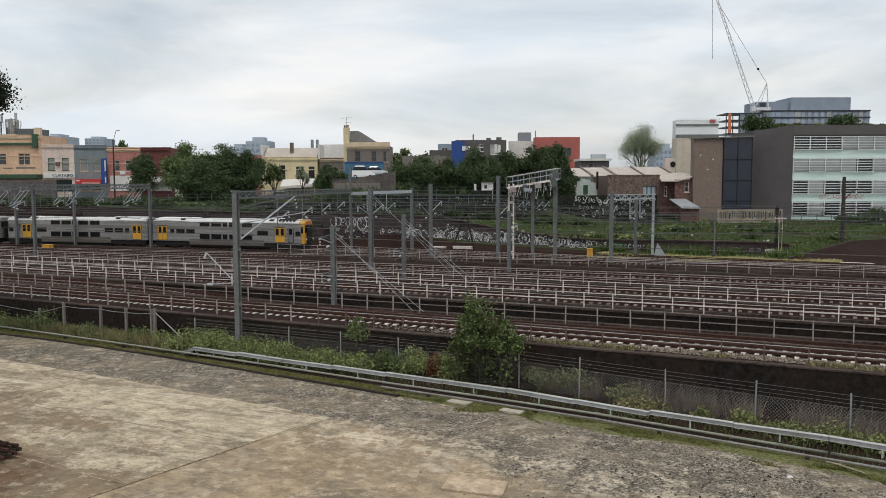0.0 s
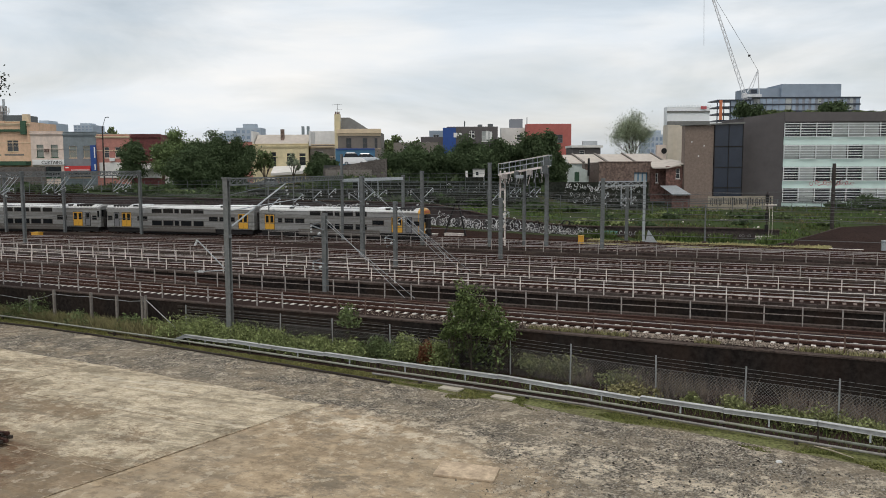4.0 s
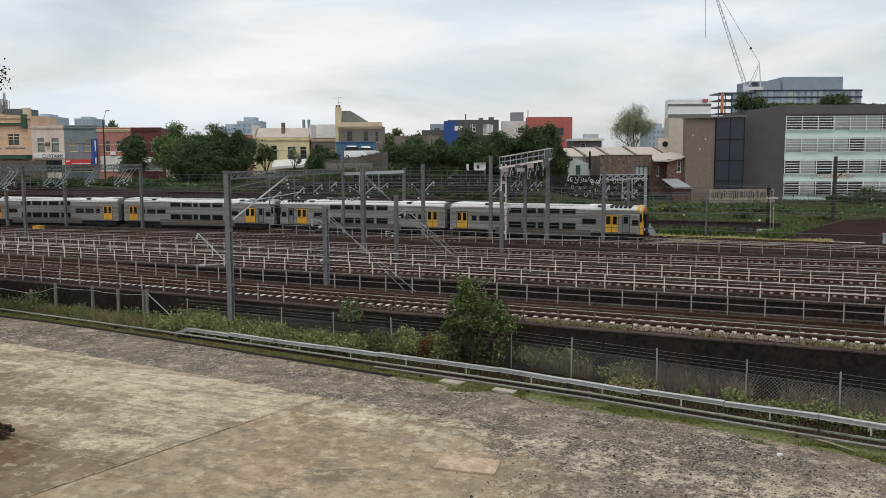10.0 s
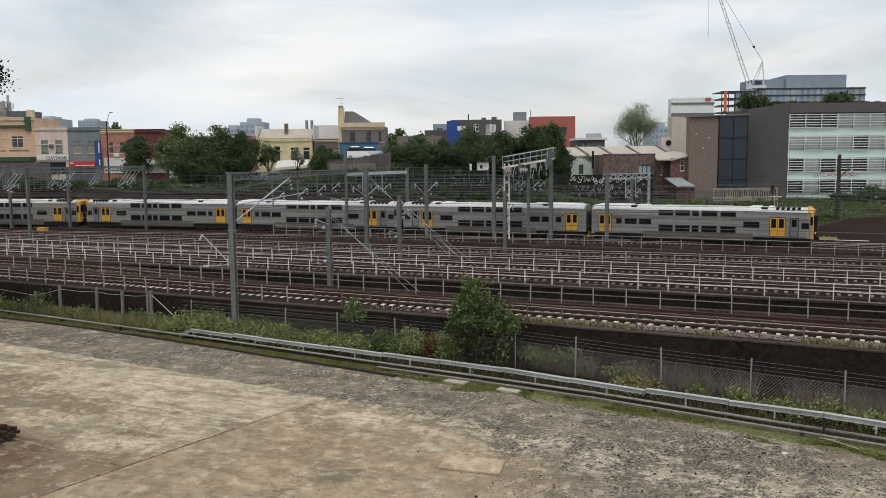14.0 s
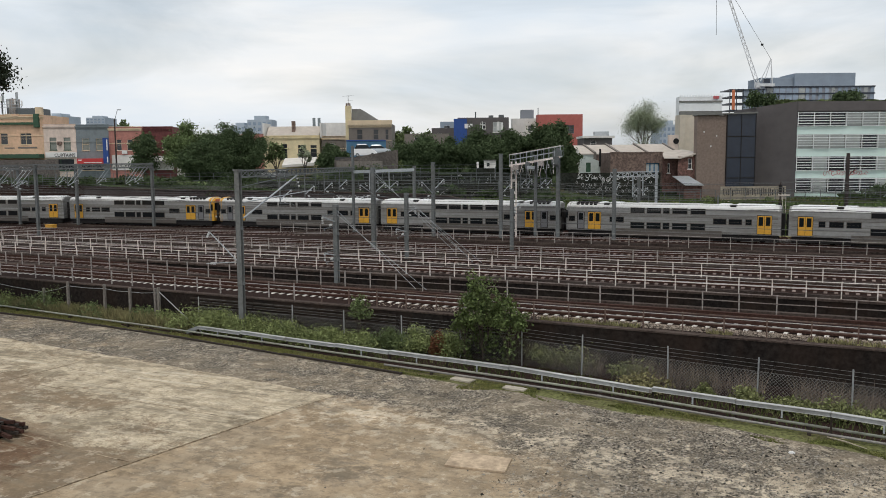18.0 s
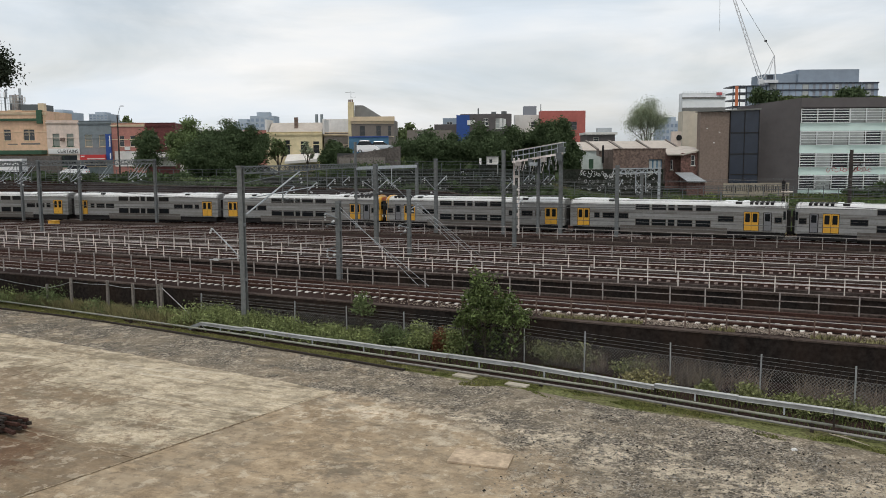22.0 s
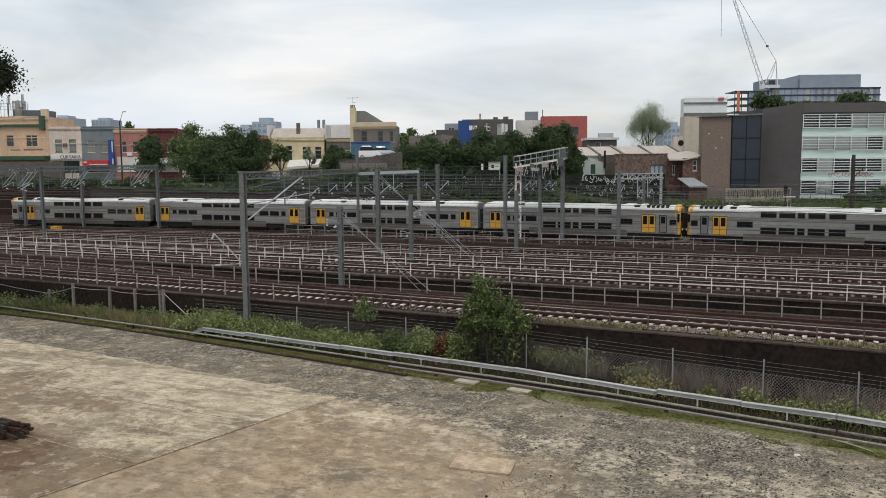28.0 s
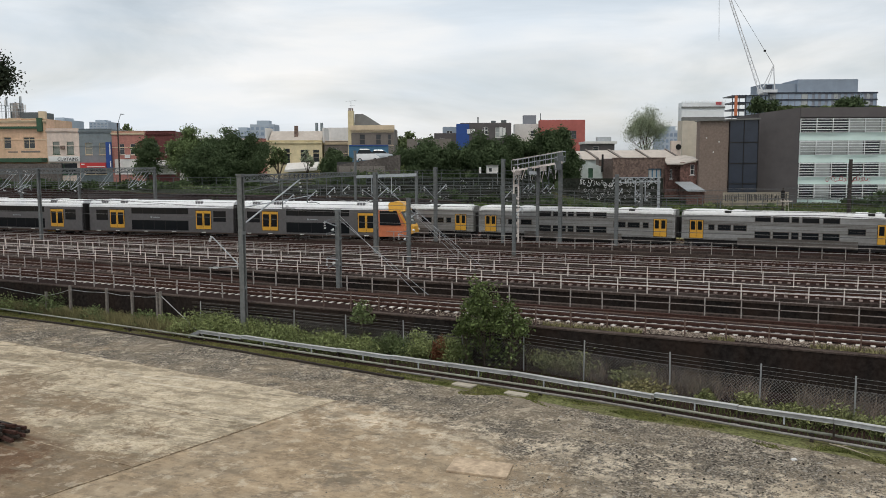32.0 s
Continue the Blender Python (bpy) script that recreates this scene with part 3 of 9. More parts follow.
# ---- tracks ----
def track(fy, x0, x1, z, shine=False, single=False, tone="sleeper_far"):
    """Two rails on sleepers along a line; single: each sleeper an object of its own."""
    tr = tagged(new("railway_track"), "rusty steel rails on concrete sleepers in brown ballast", "railway track", "railway tracks", "structure")
    zf = z if callable(z) else (lambda x: z)
    for off in (-0.75, 0.75):
        n = int((x1 - x0) / 6)
        pts = [Vector((x, fy(x) + off, zf(x) + 0.14)) for x in (x0 + (x1 - x0) * k / n for k in range(n + 1))]
        foot = Geo().path(pts, 0.13, 0.17)
        head = Geo().path([p + Vector((0, 0, 0.1)) for p in pts], 0.085, 0.03)
        r = part("rail", foot, M["track_steel"], tr)
        part("rail_head", head, M["track_shine"] if shine else M["track_steel"], r)
    g = Geo()
    one = Geo().box((0, 0, 0), (0.24, 2.5, 0.16), taper=0.9).mesh("sleeper", M["sleeper"])
    x = x0
    while x < x1:
        s = (fy(x + 1) - fy(x - 1)) / 2
        if single and -72 < x < 14:
            ob = part("sleeper", one, None, tr)
            ob.matrix_basis = pose(x, fy(x), zf(x) - 0.035 + random.uniform(-0.01, 0.01), 0, 0, math.degrees(math.atan(s)) + random.uniform(-1, 1))
        else:
            g.box((x, fy(x), zf(x)), (0.24, 2.5, 0.16), taper=0.9)
        x += 0.65
    st = part("sleepers", g, M[tone], tr)
    st["kind"] = "stuff"
    return tr


track(lambda x: 47.1 - 0.036 * x, -150, 50, 0.0, True, True, "sleeper")
track(lambda x: (row_b(x) + row_c(x)) / 2, -150, 50, cut_depth, False)
track(lambda x: (row_c(x) + row_d(x)) / 2 + 0.6, -150, 50, 0.0, True)
track(lambda x: (row_d(x) + row_e(x)) / 2 + 0.6, -150, 50, 0.0, True)
track(lambda x: row_e(x) + 3.4, -110, 50, 0.0, True)
track(lambda x: row_e(x) + 8.0, -110, 50, 0.0, True)
track(w_line, -220, 20, 0.0, True)
track(v_line, -260, 150, 0.0, True)
track(lambda x: v_line(max(x, -95)) + 5.0, -58, 60, 0.0, False)


# ---- railings ----
def railing(fy, x0, x1, z0, post_mat, rail_mat, label, step=2.05, height=1.05, jitter=0.0, post_w=0.07):
    th = thing("railing", label, "railing", group="railings between the tracks")
    n = int((x1 - x0) / step)
    mesh = Geo().span(-post_w / 2, post_w / 2, -post_w / 2, post_w / 2, -0.1, height).mesh("post", post_mat)
    for i in range(n + 1):
        x = x0 + i * step
        ob = part("post", mesh, None, th)
        ob.matrix_basis = pose(x, fy(x), z0, random.uniform(-1, 1) * jitter, random.uniform(-1, 1) * jitter, 0)
    for h in (height - 0.03, height * 0.52):
        g = Geo().path([(x0 + i * step, fy(x0 + i * step) - 0.05, z0 + h + random.uniform(-0.012, 0.012)) for i in range(n + 1)], 0.045, 0.05)
        part("rail", g, rail_mat, th)
    return th


railing(row_a, -74.2, -30.9, 0.05, M["rail_grey"], M["rail_rust"], "steel railing with pale posts on the yard retaining wall", 2.06, 1.0, 1.0)
railing(row_a, -28.8, 16, 0.05, M["rail_rust"], M["rail_rust"], "rusty brown pipe railing on the yard retaining wall", 2.06, 1.0, 1.0)
railing(row_b, -76, 16, 0.1, M["rail_grey"], M["rail_dull"], "rusted steel railing above the track dive", 2.06, 1.05, 0.8)
railing(row_c, -84, 16, 0.08, M["rail_white"], M["rail_white"], "weathered white steel railing between tracks", 2.04, 1.1, 0.5)
railing(row_d, -90, 18, 0.12, M["rail_white"], M["rail_white"], "weathered white steel railing between tracks", 2.06, 1.1, 0.5)
railing(row_e, -96, 20, 0.12, M["rail_grey"], M["rail_grey"], "grey weathered steel railing between tracks", 2.0, 1.15, 0.5)
railing(row_f, -60, 24, 0.12, M["rail_grey"], M["rail_grey"], "grey weathered steel railing beside the far tracks", 1.95, 1.2, 0.5)


def guard_rails(fy, z, x0, x1):
    """Extra check rails beside the running rails of the first track."""
    th = tagged(new("check_rails"), "rusty check rails beside the running rails", "rail", "", "structure")
    for off in (-0.55, 0.55):
        n = int((x1 - x0) / 6)
        part("check_rail", Geo().path([(x, fy(x) + off, z + 0.13) for x in (x0 + (x1 - x0) * k / n for k in range(n + 1))], 0.10, 0.15), M["track_steel"], th)


guard_rails(lambda x: 47.1 - 0.036 * x, 0.0, -150, 50)


def cable_run(fy, x0, x1, z, material, label):
    """A low cable trough that follows the railings."""
    th = tagged(new("cable_run"), label, "cable trough", "", "structure")
    n = int((x1 - x0) / 7)
    xs = [x0 + (x1 - x0) * k / n for k in range(n + 1)]
    for a, b in zip(xs, xs[1:]):
        part("trough_length", Geo().beam((a, fy(a), z), (b - 0.04, fy(b), z + random.uniform(-0.02, 0.02)), 0.3, 0.2), material, th)


cable_run(lambda x: row_b(x) - 1.0, -100, 30, 0.06, M["track_steel"], "rusty brown cable trough beside the railing")
cable_run(lambda x: row_c(x) + 0.8, -100, 30, 0.1, M["duct"], "dusty brown cable trough beside the white railing")
cable_run(lambda x: row_d(x) + 0.9, -100, 30, 0.1, M["duct"], "dusty brown cable trough beside the white railing")
cable_run(lambda x: row_e(x) + 1.1, -100, 30, 0.12, M["coping"], "brown cable trough beside the grey railing")
cable_run(lambda x: row_f(x) - 1.4, -100, 30, 0.12, M["coping"], "brown cable trough beside the grey railing")
cable_run(lambda x: row_f(x) + 2.2, -60, 30, 0.12, M["duct"], "dusty brown cable trough beside the far track")


# ---- trains ----
def v_outline(z0, z1=4.36, w=1.45):
    return [(-w, z0), (-w, 3.5), (-w + 0.10, 3.85), (-w + 0.45, 4.18), (-0.5, z1), (0.5, z1), (w - 0.45, 4.18), (w - 0.10, 3.85), (w, 3.5), (w, z0)]


def windows_row(th, xs, z0, z1, y, glass, frame_mat):
    for a, b in xs:
        w = part("window", Geo().span(a, b, y - 0.02, y + 0.05, z0, z1), glass, th)
        part("window_frame", Geo().span(a - 0.06, b + 0.06, y - 0.008, y + 0.04, z0 - 0.06, z1 + 0.06), frame_mat, w)


def door_pair(th, x, w, z0, z1, y, leaf_mat, glass, win=(0.46, 0.94)):
    d = part("door", Geo().span(x - w / 2 - 0.05, x + w / 2 + 0.05, y - 0.012, y + 0.05, z0 - 0.03, z1 + 0.06), M["black"], th)
    h = z1 - z0
    for s in (-1, 1):
        a, b = sorted((x + s * 0.02, x + s * w / 2))
        part("door_leaf", Geo().span(a, b, y - 0.035, y + 0.02, z0, z1), leaf_mat, d, "yellow door leaf" if leaf_mat == M["yellow"] else "")
        part("door_window", Geo().span(a + 0.11, b - 0.11, y - 0.045, y, z0 + h * win[0], z0 + h * win[1]), glass, d)


def bogie(th, x, z):
    b = part("bogie", Geo().span(x - 1.5, x + 1.5, -1.15, 1.15, z + 0.5, z + 0.75).span(x - 1.7, x - 1.4, -1.2, 1.2, z + 0.35, z + 0.7)
             .span(x + 1.4, x + 1.7, -1.2, 1.2, z + 0.35, z + 0.7).span(x - 0.35, x + 0.35, -1.25, 1.25, z + 0.35, z + 0.85), M["black"], th)
    for dx in (-1.15, 1.15):
        for s in (-1, 1):
            part("wheel", Geo().tube((x + dx, s * 0.72, z + 0.46), (x + dx, s * 0.86, z + 0.46), 0.46, n=16), M["black"], b)


def silver_car(right, left):
    """A double-deck stainless steel car, 22.7 m long; right and left: how its ends look (plain, cab or crew)."""
    th = thing("silver_train_car", "silver fluted stainless steel double-deck train car with yellow doors", "train car", group="silver passenger train")
    H, y = 11.3, -1.45
    part("body", Geo().prism([(p, q) for p, q in v_outline(0.98) if q < 3.6], -H + 0.25, H - 0.25), M["v_body"], th)
    part("roof", Geo().prism([(-1.452, 3.48), (-1.36, 3.85), (-1.0, 4.15), (-0.5, 4.30), (0.5, 4.30), (1.0, 4.15), (1.36, 3.85), (1.452, 3.48)], -H + 0.2, H - 0.2), M["v_roof"], th, "pale grey roof", False)
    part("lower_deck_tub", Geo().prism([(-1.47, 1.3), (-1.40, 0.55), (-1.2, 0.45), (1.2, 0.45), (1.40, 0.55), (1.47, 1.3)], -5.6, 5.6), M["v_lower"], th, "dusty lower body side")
    # Black slab under the tub, added as the shadow below the car.
    part("underframe", Geo().span(-5.6, 5.6, -1.15, 1.15, 0.22, 0.46), M["black"], th)
    for s in (-1, 1):
        part("underframe", Geo().span(*sorted((s * (H - 0.3), s * 5.6)), -1.32, 1.32, 0.38, 1.0), M["black"], th)
        part("equipment_box", Geo().span(*sorted((s * 6.9, s * 5.9)), -1.35, 1.35, 0.45, 1.0), M["black"], th)
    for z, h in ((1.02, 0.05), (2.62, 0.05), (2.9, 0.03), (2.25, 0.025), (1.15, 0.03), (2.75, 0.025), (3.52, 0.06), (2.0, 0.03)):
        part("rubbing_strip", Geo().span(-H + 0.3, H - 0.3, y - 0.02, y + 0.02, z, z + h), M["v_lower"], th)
    saloon = [(-3.9, -2.45), (-2.15, -0.7), (-0.42, 0.2), (0.55, 2.05), (2.45, 3.9)]
    windows_row(th, saloon, 3.02, 3.58, y, M["glass"], M["v_lower"])
    windows_row(th, saloon, 1.35, 1.98, y - 0.03, M["glass"], M["v_lower"])
    for s, kind in ((1, right), (-1, left)):
        if kind == "plain":
            door_pair(th, s * 9.75, 1.35, 1.12, 2.98, y, M["yellow"], M["glass"])
            windows_row(th, [tuple(sorted((s * a, s * b))) for a, b in ((4.75, 6.0), (6.3, 7.55), (7.95, 8.5))], 2.02, 2.55, y, M["glass"], M["v_lower"])
            part("end_wall", Geo().prism(v_outline(0.98, 4.2, 1.38), min(s * (H - 0.3), s * H), max(s * (H - 0.3), s * H)), M["v_body"], th)
        else:
            door_pair(th, s * 7.95, 1.4, 1.12, 2.98, y, M["yellow"], M["glass"])
            windows_row(th, [tuple(sorted((s * a, s * b))) for a, b in ((4.7, 6.2), (10.2, 10.85))], 1.95, 2.5, y, M["glass"], M["v_lower"])
            d = part("crew_door", Geo().span(s * 9.5 - 0.42, s * 9.5 + 0.42, y - 0.02, y + 0.05, 1.1, 3.0), M["black"], th, "grey crew door in a dark frame")
            part("door_leaf", Geo().span(s * 9.5 - 0.34, s * 9.5 + 0.34, y - 0.026, y + 0.04, 1.15, 2.94), M["grey_door"], d)
            part("door_window", Geo().span(s * 9.5 - 0.24, s * 9.5 + 0.24, y - 0.034, y + 0.03, 2.1, 2.85), M["glass"], d)
            end = M["yellow"] if kind == "cab" else M["v_body"]
            rings = []
            for dx, k in ((H - 0.55, 1.0), (H - 0.25, 0.96), (H - 0.02, 0.82)):
                rings.append([(s * dx, p * k, 0.95 + (q - 0.95) * ((1 + k) / 2 if q > 3 else 1)) for p, q in v_outline(0.95, 4.33, 1.462)])
            part("cab_end", Geo().loft(rings if s > 0 else rings[::-1]), end, th, "yellow rounded cab end" if kind == "cab" else "grey rounded car end")
            part("windscreen", Geo().span(*sorted((s * (H - 0.02), s * (H + 0.03))), -0.95, 0.95, 2.35, 3.3), M["glass"], th)
            part("corner_window", Geo().span(*sorted((s * (H - 0.32), s * (H - 0.08))), y - 0.012, y + 0.08, 2.3, 3.15), M["glass"], th)
            part("coupler", Geo().span(*sorted((s * H, s * (H + 0.5))), -0.25, 0.25, 0.7, 1.05), M["black"], th)
            if kind == "cab":
                part("headlamp", Geo().tube((s * (H + 0.1), -0.9, 1.5), (s * (H + 0.2), -0.9, 1.5), 0.12, n=10), M["lamp"], th)
                part("headlamp", Geo().tube((s * (H + 0.1), 0.9, 1.5), (s * (H + 0.2), 0.9, 1.5), 0.12, n=10), M["lamp"], th)
                part("cab_hood", Geo().loft([[(s * dx, p, q) for p, q in ((-1.47, 3.45), (-1.40, 3.86), (-1.02, 4.22), (-0.5, 4.40), (0.5, 4.40), (1.02, 4.22), (1.40, 3.86), (1.47, 3.45))] for dx in ((H - 0.6, H - 0.28) if s > 0 else (H - 0.28, H - 0.6))]), M["yellow"], th, "yellow cab hood")
                part("destination_box", Geo().span(*sorted((s * (H + 0.0), s * (H + 0.06))), -0.75, 0.75, 3.45, 3.95), M["orange"], th)
        bogie(th, s * 8.4, 0.2)
        part("roof_pod", Geo().prism([(-1.05, 4.1), (-0.85, 4.40), (0.85, 4.40), (1.05, 4.1)], *sorted((s * 5.2, s * 6.3))), M["w_roof"], th, "white roof fairing")
        part("roof_pod", Geo().prism([(-1.05, 4.1), (-0.85, 4.42), (0.85, 4.42), (1.05, 4.1)], *sorted((s * 7.0, s * (10.6 if kind == "plain" else 7.5)))), M["w_roof"], th, "white roof fairing")
        if kind != "plain":
            for k in range(5):
                part("roof_vent", Geo().span(*sorted((s * (7.75 + 0.5 * k), s * (8.05 + 0.5 * k))), -1.3, 1.3, 3.9, 4.36), M["black"], th, "dark louvred roof intake")
        # A black box, slightly proud, paints the darkness of a roof recess.
        part("roof_notch", Geo().span(*sorted((s * 6.35, s * 6.95)), -1.24, 1.24, 3.98, 4.29), M["black"], th, "black box painting the shade of a roof notch")
        part("gangway", Geo().span(*sorted((s * (H - 0.02), s * (H + 0.3))), -0.55, 0.55, 1.0, 3.2), M["black"], th)
    ROOF_LINE, FLAT = 3.5, 0.64
    part("pantograph_base" if right == "crew" else "roof_duct", Geo().span(-3.4, 3.4, -0.35, 0.35, 4.28, 4.36), M["v_roof"], th)
    # the roof is flattened above the cant rail to fit the camera's view
    for ob in th.children_recursive:
        for v in ob.data.vertices:
            if v.co.z > ROOF_LINE:
                v.co.z = ROOF_LINE + (v.co.z - ROOF_LINE) * FLAT
    return th


def charcoal_car(front):
    """A charcoal double-deck car with black window bands, 20.5 m long."""
    th = thing("charcoal_train_car", "charcoal double-deck train car with yellow doors and white roof", "train car", group="charcoal passenger train")
    H, y = 10.15, -1.5
    end = H if not front else 7.6
    prof = [(-1.5, 0.55), (-1.5, 3.5), (1.5, 3.5), (1.5, 0.55), (1.3, 0.4), (-1.3, 0.4)]
    part("body", Geo().prism(prof, -H, end), M["w_body"], th)
    part("roof", Geo().prism([(-1.5, 3.48), (-1.45, 3.75), (-1.15, 4.15), (-0.6, 4.36), (0.6, 4.36), (1.15, 4.15), (1.45, 3.75), (1.5, 3.48)], -H, end + (1.2 if front else 0)), M["w_roof"], th, "white roof")
    part("sill", Geo().span(-H + 0.1, end, y - 0.02, y + 0.1, 0.40, 0.52), M["coping"], th, "dusty side sill")
    for z0, z1 in ((2.72, 3.46), (0.72, 1.92)):
        w = part("window_band", Geo().span(-4.0, 4.0, y - 0.015, y + 0.05, z0, z1), M["glass"], th)
        for k in range(1, 5):
            part("mullion", Geo().span(-4.0 + 1.6 * k - 0.03, -4.0 + 1.6 * k + 0.03, y - 0.02, y, z0, z1), M["black"], w)
    for x in (-6.1, 6.1):
        door_pair(th, x, 2.05, 0.92, 3.16, y, M["yellow"], M["glass"], (0.2, 0.86))
    windows_row(th, [(-9.1, -7.5)] + ([] if front else [(7.5, 9.1)]), 1.9, 3.1, y, M["glass"], M["black"])
    part("side_marking", Geo().span(-1.0, 0.0, y - 0.006, y + 0.02, 2.25, 2.33).span(-1.3, -1.1, y - 0.006, y + 0.02, 2.2, 2.4), M["steel_light"], th, "small pale marking on the body side")
    for x in (-8.9, -6.1, -2.0, 2.0, 6.1):
        part("step_plate", Geo().span(x - 0.28, x + 0.28, y - 0.05, y, 0.5, 0.58), M["lamp"], th)
    for x in (-6.6, 6.6):
        bogie(th, x, 0.0)
    for a, b in ((-8.6, -7.3), (-5.8, -4.8), (4.8, 5.8)):
        v = part("roof_unit", Geo().prism([(-1.3, 3.9), (-1.1, 4.42), (1.1, 4.42), (1.3, 3.9)], a, b), M["w_roof"], th)
        for k in range(3):
            part("roof_vent", Geo().span(a + 0.15 + k * 0.35, a + 0.4 + k * 0.35, -1.29, -1.1, 4.0, 4.3), M["grey_door"], v)
    part("gangway", Geo().span(-H - 0.3, -H + 0.02, -1.3, 1.3, 0.7, 3.9), M["black"], th)
    if not front:
        part("gangway", Geo().span(H - 0.02, H + 0.3, -1.3, 1.3, 0.7, 3.9), M["black"], th)
    else:
        def ring(x0, z0, x1, z1, w):
            return [(x0, -w, z0), (x1, -w, z1), (x1, w, z1), (x0, w, z0)]
        part("cab_side", Geo().loft([[(7.6, -1.502, 0.42), (10.9, -1.4, 0.42), (10.9, 1.4, 0.42), (7.6, 1.502, 0.42)],
                                     [(7.6, -1.502, 1.6), (11.15, -1.38, 1.6), (11.15, 1.38, 1.6), (7.6, 1.502, 1.6)],
                                     [(7.6, -1.502, 3.48), (10.2, -1.45, 3.48), (10.2, 1.45, 3.48), (7.6, 1.502, 3.48)]]), M["orange"], th, "orange-red cab side")
        part("cab_window", Geo().poly([(7.75, -1.53, 1.75), (10.35, -1.475, 1.75), (9.8, -1.49, 3.42), (7.75, -1.53, 3.42)]).poly([(7.75, -1.49, 1.75), (7.75, -1.49, 3.42), (9.8, -1.45, 3.42), (10.35, -1.43, 1.75)]), M["glass"], th)
        part("cab_hood", Geo().loft([[(8.75, -1.51, 3.40), (8.75, -1.2, 4.3), (8.75, 1.2, 4.3), (8.75, 1.51, 3.40)], [(9.3, -1.51, 3.36), (9.3, -1.2, 4.46), (9.3, 1.2, 4.46), (9.3, 1.51, 3.36)],
                                     [(10.35, -1.42, 3.36), (10.3, -1.12, 4.36), (10.3, 1.12, 4.36), (10.35, 1.42, 3.36)], [(10.75, -1.25, 3.40), (10.7, -0.95, 3.95), (10.7, 0.95, 3.95), (10.75, 1.25, 3.40)]]), M["yellow"], th, "yellow cab roof fairing")
        part("windscreen", Geo().loft([[(10.0, -1.38, 3.42), (10.45, -1.3, 3.42), (10.45, 1.3, 3.42), (10.0, 1.38, 3.42)], [(10.6, -1.36, 1.7), (11.4, -1.2, 1.7), (11.4, 1.2, 1.7), (10.6, 1.36, 1.7)]]), M["cab_glass"], th)
        for s in (-1, 1):
            part("windscreen_pillar", Geo().beam((9.9, s * 1.42, 3.5), (11.1, s * 1.36, 1.6), 0.16, 0.2), M["yellow"], th)
            part("headlamp", Geo().tube((11.55, s * 0.95, 1.2), (11.78, s * 0.95, 1.2), 0.14, n=10), M["lamp"], th)
        part("nose", Geo().loft([[(10.7, -1.4, 0.85), (10.7, -1.4, 1.75), (10.7, 1.4, 1.75), (10.7, 1.4, 0.85)], [(11.45, -1.25, 0.8), (11.4, -1.2, 1.85), (11.4, 1.2, 1.85), (11.45, 1.25, 0.8)],
                                 [(11.75, -0.95, 0.9), (11.65, -0.9, 1.6), (11.65, 0.9, 1.6), (11.75, 0.95, 0.9)]]), M["yellow"], th, "yellow nose")
        part("coupler", Geo().span(11.0, 12.0, -0.3, 0.3, 0.45, 0.85), M["black"], th)
    return th


V_CARS = []
for ends in (("cab", "plain"), ("plain", "crew"), ("crew", "plain"), ("plain", "cab"), ("cab", "plain"), ("plain", "plain"), ("plain", "plain"), ("plain", "cab")):
    twin = next((c for c, e in V_CARS if e == ends), None)
    V_CARS.append((copy_thing(twin, pose(0, 0, 0)) if twin else silver_car(*ends), ends))
W_CARS = [charcoal_car(True), charcoal_car(False)]
W_CARS += [copy_thing(W_CARS[1], pose(0, 0, 0)) for _ in range(3)]


